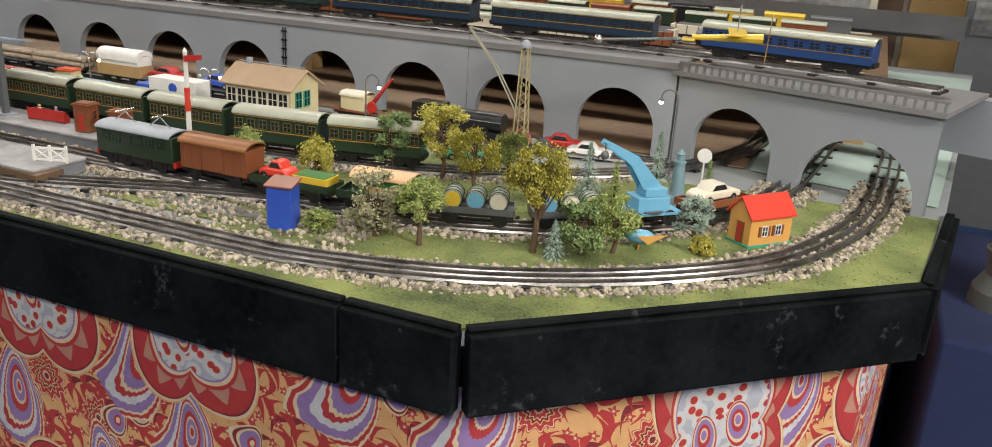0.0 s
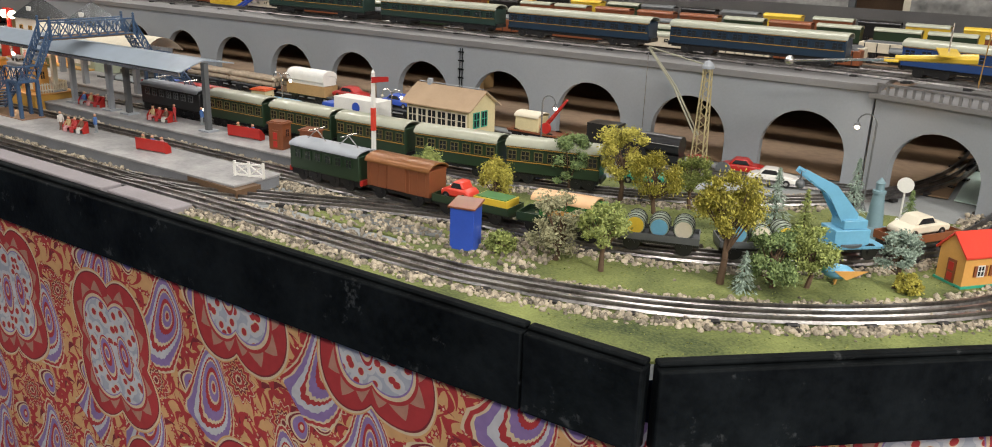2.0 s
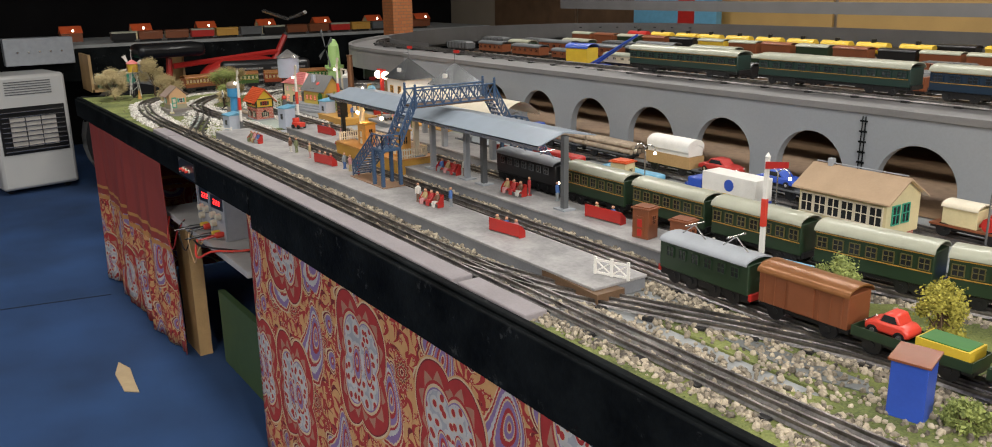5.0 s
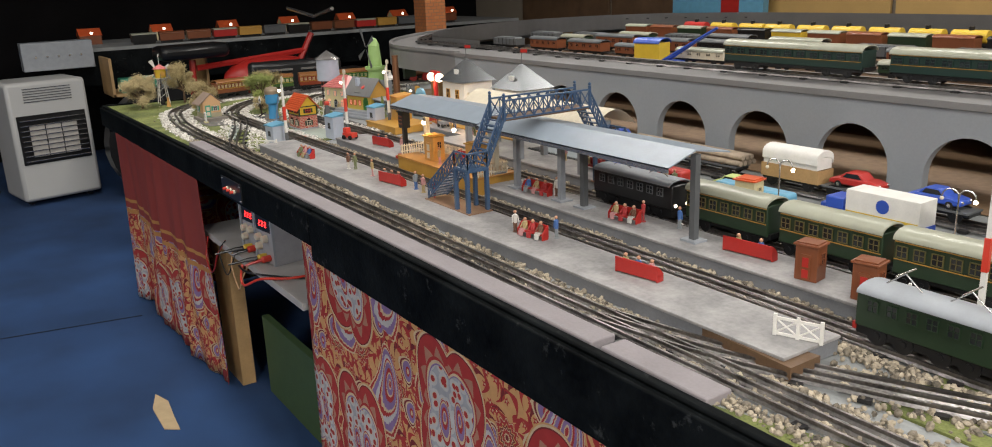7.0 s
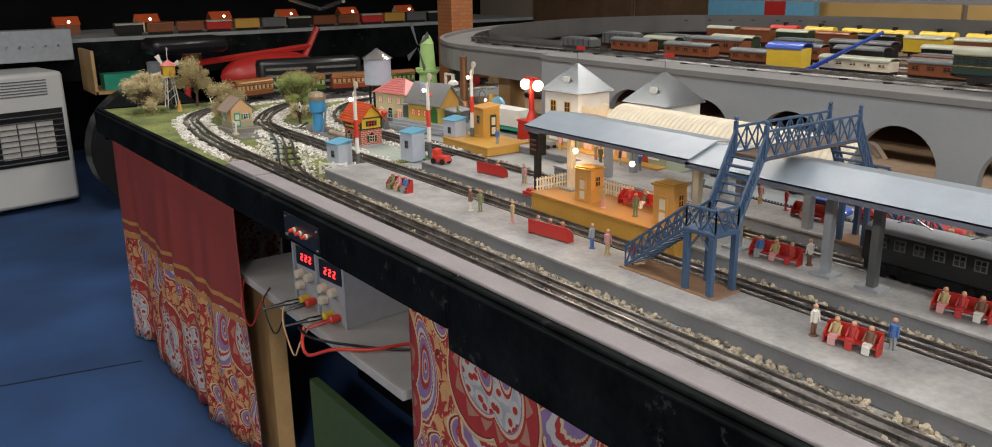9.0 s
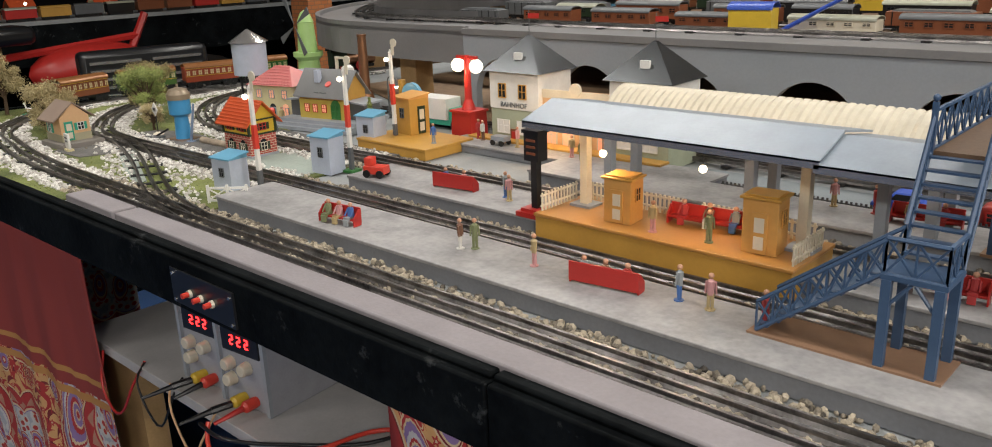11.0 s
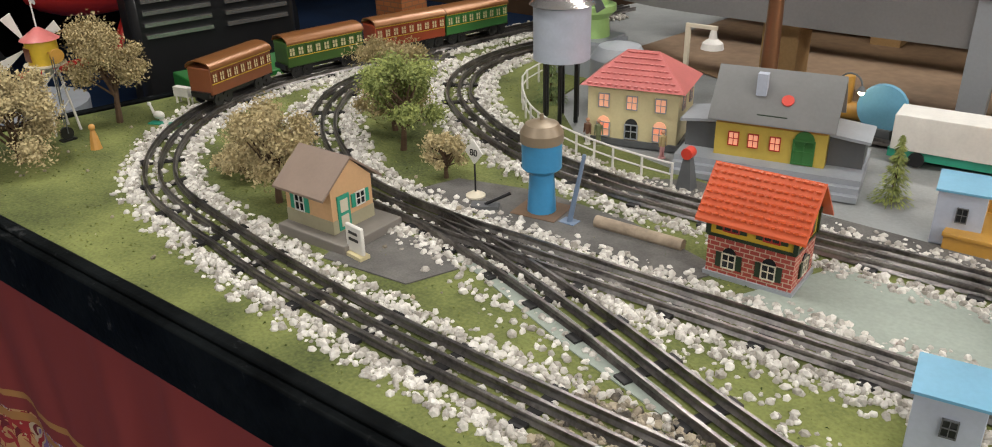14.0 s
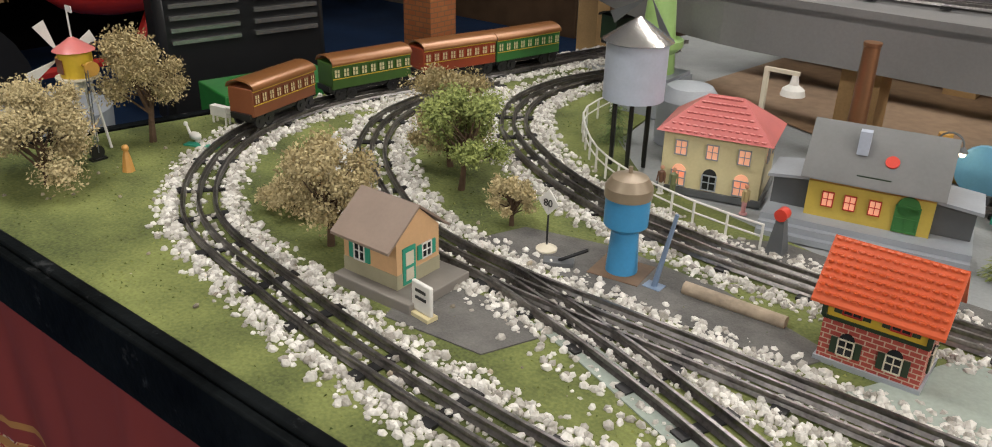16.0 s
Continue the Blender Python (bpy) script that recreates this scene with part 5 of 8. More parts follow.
def figurine(x, y, z, k, rz=0, sit=False):
    """A small cast figure, one plain shape in three paints."""
    m, cut = M(), []
    if sit:
        m.box(0, -0.004, 0.0065, 0.008, 0.011, 0.0038).box(0, -0.010, 0, 0.007, 0.003, 0.008)
        cut.append(len(m.f))
        m.cyl((0, 0, 0.008), (0, 0, 0.021), 0.0046, 0.0036, 8)
        for s in (-1, 1):
            m.cyl((s * 0.0044, 0, 0.019), (s * 0.0050, -0.006, 0.011), 0.0013, 0.0010, 5)
        cut.append(len(m.f))
        m.ball((0, 0, 0.0245), 0.0029, n=8, m=6)
    else:
        m.cyl((0, 0, -0.0005), (0, 0, 0.0008), 0.0048, n=10)
        m.cyl((-0.0018, 0, 0), (-0.0016, 0, 0.0155), 0.0014, 0.0019, 6).cyl((0.0018, 0.0008, 0), (0.0016, 0, 0.0155), 0.0014, 0.0019, 6)
        cut.append(len(m.f))
        m.cyl((0, 0, 0.0145), (0, 0, 0.0275), 0.0029, 0.0037, 8).cyl((0, 0, 0.0275), (0, 0, 0.0295), 0.0037, 0.0014, 8)
        for s in (-1, 1):
            m.cyl((s * 0.0041, 0, 0.027), (s * 0.0050, -0.0012, 0.0150), 0.0012, 0.0009, 5)
        cut.append(len(m.f))
        m.ball((0, 0, 0.0325), 0.0027, n=8, m=6)
    me = finish("figurine", m, FIG[(k * 3 + 4) % len(FIG)])
    me.materials.append(FIG[k % len(FIG)])
    me.materials.append(SKIN)
    me.polygons.foreach_set("material_index", [0 if i < cut[0] else 1 if i < cut[1] else 2 for i in range(len(m.f))])
    ob = new("figurine", me)
    ob.matrix_basis = pose(x, y, z, 0, 0, rz)
    tagged(ob, ("seated" if sit else "standing") + " painted miniature figure on the platform", "figurine", "platform figurines")


def bench(x, y, z, rz, w, people, back=True):
    t = thing("bench", "red tin station bench with painted sitters" if people else "red tin station bench", "bench", pose(x, y, z, 0, 0, rz), "platform benches")
    part("seat", M().box(0, 0.006, 0.007, w, 0.012, 0.002), P_RED, t)
    part("backrest", M().box(0, 0, 0.002, w, 0.0018, 0.020), P_RED, t, "", 0.0004)
    for s in (-1, 1):
        part("side", M().extrude([(s * w / 2, 0, 0), (s * w / 2, 0.013, 0), (s * w / 2, 0.013, 0.010), (s * w / 2, 0.004, 0.020), (s * w / 2, 0, 0.020)], (-s * 0.0015, 0, 0)), P_RED, t)
    c, sn = math.cos(radians(rz)), math.sin(radians(rz))
    for i in range(people):
        u = -w / 2 + w * (i + 0.6) / (people + 0.2)
        v = 0.0055
        figurine(x + u * c - v * sn, y + u * sn + v * c, z + 0.001, i * 3 + int(abs(x) * 10), rz + 180, True)


Z1 = T + PH + 0.0012
for bx, by, bw, n, rz in ((-1.350, 0.962, 0.070, 3, 8), (-1.585, 0.972, 0.055, 3, 188), (-2.055, 0.962, 0.075, 3, 8), (-2.435, 0.945, 0.060, 3, 188), (-1.315, 1.138, 0.080, 2, 6), (-1.56, 1.138, 0.060, 3, 186), (-1.80, 1.140, 0.070, 3, 186), (-2.430, 1.130, 0.070, 2, 8), (-1.548, 1.345, 0.070, 3, 186), (-1.88, 1.345, 0.075, 2, 186)):
    bench(bx, by, Z1, rz, bw, n)
for i, (fx, fy) in enumerate(((-1.556, 0.99), (-1.625, 0.962), (-1.895, 0.972), (-1.95, 0.979), (-1.983, 0.981), (-2.147, 0.969), (-2.234, 0.971), (-2.247, 0.961), (-1.47, 1.165), (-1.76, 1.150), (-1.535, 1.15), (-2.33, 1.135), (-2.345, 1.145), (-1.684, 1.350), (-1.659, 1.345), (-1.435, 1.318), (-1.30, 1.31), (-1.285, 1.312), (-1.94, 1.35), (-1.99, 1.352))):
    figurine(fx, fy, Z1, i, i * 67)
for i, (fx, fy) in enumerate(((-2.64, 1.44), (-2.655, 1.445), (-2.55, 1.43), (-2.51, 1.42), (-2.43, 1.425), (-2.40, 1.41), (-2.36, 1.425), (-2.30, 1.42))):
    figurine(fx, fy - 0.028, T + 0.0152, i + 1, i * 50)
figurine(-2.68, 1.33, T + 0.0192, 0, 30)
for i, (fx, fy) in enumerate(((-2.085, 1.095), (-2.02, 1.10), (-1.975, 1.105))):
    figurine(fx, fy, T + 0.0375, i + 5, 40 * i)
bench(-2.045, 1.150, T + 0.037, 186, 0.095, 3)


def kiosk(x, y, z, rz, wall, roof, label, w=0.030, h=0.046):
    t = thing("kiosk", label, "kiosk", pose(x, y, z, 0, 0, rz), "platform kiosks")
    part("body", M().box(0, 0, 0, w, w * 0.85, h), wall, t, "", 0.0005)
    part("roof", M().box(0, 0, h, w * 1.16, w * 1.0, 0.0026).box(0, 0, h + 0.0026, w * 0.95, w * 0.8, 0.002), roof, t, "", 0.0005)
    window(t, w * 0.5, 0, h * 0.5, w * 0.3, h * 0.3, "+x", wall, P_GLASS)
    door(t, w * 0.0, -w * 0.425, 0.001, w * 0.45, h * 0.75, wall)


kiosk(-1.205, 1.128, Z1, 10, P_BROWN, P_BROWN, "brown tin platform kiosk")
kiosk(-1.118, 1.120, Z1, 10, P_BROWN, P_BROWN, "brown tin platform kiosk")
kiosk(-1.475, 1.330, Z1, 10, P_CREAM, P_TILE, "cream platform kiosk with an orange roof", 0.036, 0.050)
kiosk(-2.135, 1.112, T + 0.037, 5, P_ORANGE, P_BUFF, "orange-brown tin kiosk on the shelter platform", 0.034, 0.050)
kiosk(-1.965, 1.112, T + 0.037, 5, P_ORANGE, P_BUFF, "orange-brown tin kiosk on the shelter platform", 0.036, 0.056)


def picket(x, y, z, rz, n, material, label, h=0.022, step=0.006):
    t = thing("picket_fence", label, "fence", pose(x, y, z, 0, 0, rz), "picket fences")
    part("rail", M().box((n - 1) * step / 2, 0, h * 0.25, n * step, 0.0016, 0.002).box((n - 1) * step / 2, 0, h * 0.8, n * step, 0.0016, 0.002), material, t)
    me = finish("picket", M().box(0, 0, 0, 0.0026, 0.0014, h), material)
    for i in range(n):
        o = new("picket", me)
        o.parent = t
        o.matrix_basis = pose(i * step, 0, 0)


picket(-2.232, 1.085, T + 0.037, 90, 12, P_OFFWHITE, "ivory picket fence round the shelter")
picket(-1.922, 1.085, T + 0.037, 90, 12, P_OFFWHITE, "ivory picket fence round the shelter")
picket(-2.225, 1.160, T + 0.037, 0, 24, P_OFFWHITE, "ivory picket fence round the shelter")
picket(-2.06, 1.160, T + 0.037, 0, 22, P_OFFWHITE, "ivory picket fence round the shelter")
picket(-2.15, 1.372, T, 0, 120, P_DGREY, "dark picket fence between platform and road", 0.024)

t = thing("train_indicator", "black station clock post on a red plinth", "clock", pose(-2.262, 1.110, T + PH))
part("plinth", M().box(0, 0, 0, 0.040, 0.034, 0.006).box(0, 0, 0.006, 0.03, 0.026, 0.004), P_RED, t)
part("post", M().box(0, 0, 0.010, 0.009, 0.009, 0.062), P_BLACK, t)
part("clock_box", M().box(0, 0, 0.070, 0.022, 0.018, 0.034).box(0, 0, 0.104, 0.026, 0.022, 0.004), P_BLACK, t)
for bz in (0.078, 0.086, 0.094):
    part("bar", M().box(0, -0.0095, bz, 0.014, 0.001, 0.003), P_BROWN, t)

# ---- canopies ----
t = thing("platform_canopy", "long grey tin platform canopy on posts", "canopy", pose(0, 0, T), "platform canopies")
for x0, x1, dz in ((-2.250, -1.90, 0.004), (-1.905, -1.405, 0.0)):
    part("roof_sheet", M().extrude([(x0, 1.072, 0.140 + dz), (x1, 1.072, 0.140 + dz), (x1, 1.128, 0.158 + dz), (x0, 1.128, 0.158 + dz)], (0, 0, 0.002)), P_CANOPY, t, "grey-blue tin roofing")
    m = M().extrude([(x0, 1.1282, 0.158 + dz), (x1, 1.1282, 0.158 + dz), (x1, 1.200, 0.146 + dz), (x0, 1.200, 0.146 + dz)], (0, 0, 0.002))
    part("roof_sheet", m, P_CANOPY, t, "grey-blue tin roofing")
    part("valance", M().box((x0 + x1) / 2, 1.073, 0.134 + dz, x1 - x0, 0.002, 0.008), P_STEEL, t)
for px, z0, wm in ((-2.205, 0.036, P_OFFWHITE), (-1.935, 0.036, P_OFFWHITE), (-1.862, PH, P_GREY), (-1.727, PH, P_GREY), (-1.665, PH, P_DGREY), (-1.412, PH, P_DGREY)):
    part("post", M().box(px, 1.135, z0, 0.010, 0.010, 0.152 - z0), wm, t)
    part("foot", M().box(px, 1.135, z0, 0.030, 0.026, 0.004), P_GREY, t)
for bx in (-2.155, -2.03):
    part("flex", M().cyl((bx, 1.10, 0.14), (bx, 1.10, 0.118), 0.0008, n=5), P_DGREY, t)
    part("hanging_bulb", M().ball((bx, 1.10, 0.114), 0.0042), P_BULB, t)
t = thing("platform_canopy", "white corrugated arched canopy behind the main platform", "canopy", pose(0, 0, T), "platform canopies")
m = M()
n, x0, x1 = 90, -2.28, -1.80
for i in range(n):
    a, b = x0 + (x1 - x0) * i / n, x0 + (x1 - x0) * (i + 1) / n
    lift = 0.0014 if i % 2 else -0.0014
    prof = [(1.270 + 0.11 * k / 8, 0.121 + 0.032 * math.sin(math.pi * k / 8)) for k in range(9)]
    for (ya, za), (yb, zb) in zip(prof, prof[1:]):
        m.add([(a, ya, za - lift), (b, ya, za + lift), (b, yb, zb + lift), (a, yb, zb - lift)], [(0, 1, 2, 3)])
part("roof_sheet", m, P_OFFWHITE, t, "cream corrugated roofing")
for px in (-2.28, -2.07, -1.86):
    for py in (1.29, 1.355):
        part("post", M().box(px, py, PH, 0.012, 0.012, 0.122 - PH), P_GREY, t)

def glow(x, y, z, watts):
    data = bpy.data.lights.new("warm_point_light", "POINT")
    data.energy, data.color, data.shadow_soft_size = watts, (1.0, 0.66, 0.36), 0.006
    new("warm_point_light", data).location = (x, y, z)


# the third has no bulb: added to warm the main station's front
for gx, gy, gz, gw in ((-2.155, 1.10, T + 0.105, 0.14), (-2.03, 1.10, T + 0.105, 0.14), (-2.47, 1.395, T + 0.06, 0.16), (-2.715, 1.43, T + 0.125, 0.08), (-0.302, 1.50, T + 0.124, 0.05), (-0.820, 1.45, T + 0.092, 0.05)):
    glow(gx, gy, gz, gw)

# ---- footbridge ----
t = thing("footbridge", "blue-grey lattice footbridge over the tracks", "footbridge", pose(0, 0, T))


def lattice(m, a, b, h, n, r=0.0011):
    a, b = Vector(a), Vector(b)
    up = Vector((0, 0, h))
    m.tube([a, b], r * 1.7, 5).tube([a + up, b + up], r * 1.7, 5)
    for i in range(n):
        p, q = a.lerp(b, i / n), a.lerp(b, (i + 1) / n)
        m.tube([p, q + up], r, 4).tube([p + up, q], r, 4).tube([p, p + up], r, 4)
    m.tube([b, b + up], r, 4)


DK, MD = 0.175, 0.097
XA, XB, YA, YB = -1.800, -1.757, 1.038, 1.226
# the walkway, its two parapets and lamps on the newels
for bx in (XA, XB):
    m = M()
    lattice(m, (bx, YA, DK), (bx, YB, DK), 0.031, 9)
    part("parapet", m, P_BRIDGE, t, "blue-grey lattice parapet")
    for by in (YA, YB):
        part("newel", M().box(bx, by, DK - 0.004, 0.004, 0.004, 0.042).ball((bx, by, DK + 0.041), 0.003), P_BRIDGE, t)
part("walkway", M().box((XA + XB) / 2, (YA + YB) / 2, DK - 0.004, XB - XA, YB - YA, 0.004), DARKWOOD, t, "brown walkway")
# each end: a steep flight down to a landing, then a quarter turn to the long flight
for side, (y_top, y_land, y_far), (x_land, x_foot) in ((-1, (YA, 0.999, 0.960), (XA, -1.897)), (1, (YB, 1.272, 1.312), (XB, -1.668))):
    for bx in (XA, XB):
        m = M()
        lattice(m, (bx, y_land, MD), (bx, y_top, DK), 0.028, 5)
        part("stair_side", m, P_BRIDGE, t)
    for k in range(8):
        f = (k + 0.5) / 8
        part("step", M().box((XA + XB) / 2, y_land + (y_top - y_land) * f, MD + (DK - MD) * f, XB - XA, 0.008, 0.0016), P_BRIDGE, t)
    y0, y1 = min(y_land, y_far), max(y_land, y_far)
    part("landing", M().box((XA + XB) / 2, (y0 + y1) / 2, MD - 0.004, XB - XA + 0.004, y1 - y0 + 0.004, 0.004), P_BRIDGE, t)
    m = M()
    lattice(m, (XA, y_far, MD), (XB, y_far, MD), 0.028, 2)
    part("landing_rail", m, P_BRIDGE, t)
    m = M()
    lattice(m, (XB if side < 0 else XA, y_far, MD), (XB if side < 0 else XA, y_land, MD), 0.028, 2)
    part("landing_rail", m, P_BRIDGE, t)
    for fy in (y_far, y_land):
        m = M()
        lattice(m, (x_foot, fy, PH + 0.004), (x_land, fy, MD), 0.026, 7)
        part("stair_side", m, P_BRIDGE, t)
    for k in range(10):
        f = (k + 0.5) / 10
        part("step", M().box(x_foot + (x_land - x_foot) * f, (y_far + y_land) / 2, PH + 0.004 + (MD - PH - 0.004) * f, 0.010, y1 - y0, 0.0016), P_BRIDGE, t)
    for lx in (XA + 0.003, XB - 0.003):
        for ly in (y_far, y_land):
            part("leg", M().box(lx, ly, PH, 0.007, 0.006, MD - PH - 0.004), P_BRIDGE, t)
    part("knee_brace", M().tube([(XA, y_far, MD - 0.030), (XA + 0.020, y_far, MD - 0.005)], 0.0016).tube([(XB, y_far, MD - 0.030), (XB - 0.020, y_far, MD - 0.005)], 0.0016), P_BRIDGE, t)
    part("foot_plate", M().box((x_foot + (XB if side < 0 else XA)) / 2, (y_far + y_land) / 2, PH, abs(x_foot - (XB if side < 0 else XA)) + 0.012, 0.048, 0.003), P_TERRA, t, "brown base plate")


# ---- rolling stock ----
def wheelset(t, xs, r=0.0115, material=None):
    for wx in xs:
        for s in (-1, 1):
            w = part("wheel", M().cyl((wx, s * 0.0155, r), (wx, s * 0.019, r), r, n=14).cyl((wx, s * 0.019, r), (wx, s * 0.0205, r), r * 0.35, n=8), material or P_BLACK, t)
        part("axle", M().cyl((wx, -0.0155, r), (wx, 0.0155, r), 0.0015, n=6), P_STEEL, t)


def on_track(key, x=None, y=None):
    """The pose on a line at the place nearest to (x, y): heading along it, on the rail heads."""
    p, d, s = min(LINES[key], key=lambda q: (q[0].x - x) ** 2 + (q[0].y - y) ** 2)
    return pose(p.x, p.y, p.z + 0.0105, 0, 0, math.degrees(math.atan2(d.y, d.x)))


def arc_roof(m, L, w, z, rise, over=0.003, th=0.0018, n=10):
    prof = [(-(w / 2 + over) * math.cos(math.pi * k / n), z + rise * math.sin(math.pi * k / n)) for k in range(n + 1)]
    low = [(y, zz - th) for y, zz in prof[::-1]]
    return m.extrude([(-L / 2, y, zz) for y, zz in prof + low], (L, 0, 0))


def coach(m, L, body, roof, label, n, group, h=0.046, w=0.044, glass=None, frame=None, stripe=None):
    t = thing("railway_coach", label, "railway coach", m, group)
    part("frame", M().box(0, 0, 0.012, L * 0.98, w * 0.8, 0.006), P_BLACK, t)
    part("body", M().box(0, 0, 0.018, L, w, h), body, t, "", 0.0012)
    part("roof", arc_roof(M(), L * 1.01, w, 0.018 + h, 0.011), roof, t, "curved tin roof")
    for s in (-1, 1):
        for i in range(n):
            x = -L / 2 + L * (i + 0.5) / n
            window(t, x, s * w / 2, 0.018 + h * 0.48, L / n * 0.62, h * 0.32, "-y" if s < 0 else "+y", frame or body, glass or P_GLASS)
        if stripe:
            part("stripe", M().box(0, s * (w / 2 + 0.0004), 0.018 + h * 0.40, L * 0.985, 0.001, 0.0012).box(0, s * (w / 2 + 0.0004), 0.018 + h * 0.90, L * 0.985, 0.001, 0.0012), stripe, t)
    for s in (-1, 1):
        part("bogie", M().box(s * L * 0.33, 0, 0.006, L * 0.2, 0.036, 0.008), P_BLACK, t)
        part("buffer_beam", M().box(s * (L / 2 + 0.002), 0, 0.014, 0.004, w * 0.8, 0.008), P_BLACK, t)
    wheelset(t, [s * L * 0.33 + k for s in (-1, 1) for k in (-L * 0.07, L * 0.07)], 0.0095)
    return t


def van(m, L, body, roof, label):
    t = thing("goods_van", label, "goods wagon", m, "goods train")
    part("frame", M().box(0, 0, 0.012, L, 0.034, 0.006), P_BLACK, t)
    part("body", M().box(0, 0, 0.018, L, 0.042, 0.040), body, t, "", 0.0008)
    part("roof", arc_roof(M(), L * 1.03, 0.042, 0.058, 0.010), roof, t, "bronze curved roof")
    for s in (-1, 1):
        part("sliding_door", M().box(0, s * 0.0218, 0.020, L * 0.28, 0.0018, 0.036), body, t)
        for i in range(8):
            part("plank_rib", M().box(-L / 2 + L * (i + 0.5) / 8, s * 0.0214, 0.019, 0.0016, 0.001, 0.038), body, t)
    wheelset(t, (-L * 0.3, L * 0.3))
    return t


def flat_wagon(m, L, body, label, side=0.008):
    t = thing("flat_wagon", label, "goods wagon", m, "goods train")
    part("frame", M().box(0, 0, 0.012, L, 0.034, 0.005), P_BLACK, t)
    part("deck", M().box(0, 0, 0.017, L, 0.044, 0.003), body, t)
    if side:
        for s in (-1, 1):
            part("side_board", M().box(0, s * 0.0215, 0.020, L, 0.0015, side), body, t)
            part("end_board", M().box(s * (L / 2 - 0.0008), 0, 0.020, 0.0015, 0.042, side), body, t)
    wheelset(t, (-L * 0.32, L * 0.32))
    return t


def barrel(at, top, n):
    t = thing("barrel", "painted wooden barrel with a coloured end", "barrel", at, "wagon barrels")
    part("cask", M().cyl((0, -0.018, 0), (0, 0, 0), 0.0125, 0.0145, 16).cyl((0, 0, 0), (0, 0.018, 0), 0.0145, 0.0125, 16), paint("barrel_paint", (0.22, 0.26, 0.20), 0.35), t)
    part("barrel_end", M().cyl((0, -0.0186, 0), (0, -0.0178, 0), 0.0112, n=16), top, t)
    for y in (-0.014, -0.005, 0.005, 0.014):
        part("hoop", M().cyl((0, y - 0.0008, 0), (0, y + 0.0008, 0), 0.0149 - 0.0012 * abs(y) / 0.014, n=16), P_BLACK, t)


def toy_car(at, body, label, L=0.085, w=0.032):
    t = thing("toy_car", label, "toy car", at, "toy cars")
    m = M()
    low = [(-L / 2, 0.006), (L / 2, 0.006), (L / 2, 0.015), (L * 0.30, 0.019), (-L * 0.36, 0.019), (-L / 2, 0.014)]
    m.extrude([(x, -w / 2, z) for x, z in low], (0, w, 0))
    part("body", m, body, t, "", 0.003)
    cab = [(-L * 0.30, 0.018), (L * 0.22, 0.018), (L * 0.09, 0.029), (-L * 0.17, 0.029)]
    part("cabin", M().extrude([(x, -w * 0.42, z) for x, z in cab], (0, w * 0.84, 0)), body, t, "", 0.002)
    for s in (-1, 1):
        part("side_window", M().extrude([(-L * 0.22, s * w * 0.424, 0.0195), (L * 0.15, s * w * 0.424, 0.0195), (L * 0.075, s * w * 0.424, 0.0272), (-L * 0.15, s * w * 0.424, 0.0272)], (0, s * 0.0004, 0)), P_GLASS, t)
        part("headlight", M().ball((L / 2, s * w * 0.33, 0.013), 0.0024), P_STEEL, t)
        for wx in (-L * 0.3, L * 0.3):
            wh = part("wheel", M().cyl((wx, s * w * 0.40, 0.0065), (wx, s * w * 0.51, 0.0065), 0.0065, n=12), P_BLACK, t)
            hb = new("hubcap", finish("hubcap", M().cyl((wx, s * w * 0.51, 0.0065), (wx, s * w * 0.53, 0.0065), 0.003, n=10), P_STEEL))
            hb.parent = wh
    return t


# goods train on the middle track
MID0 = min(LINES["middle"], key=lambda q: abs(q[0].x + 0.60) + (q[0].y > 1.4))[2]


def on_middle(gx):
    """The pose that lies gx + 0.60 m round the middle line from its place at x = -0.60."""
    p, d, s = min(LINES["middle"], key=lambda q: abs(q[2] - (MID0 - 0.60 - gx)))
    return pose(p.x, p.y, p.z + 0.0105, 0, 0, math.degrees(math.atan2(d.y, d.x)) + 180)


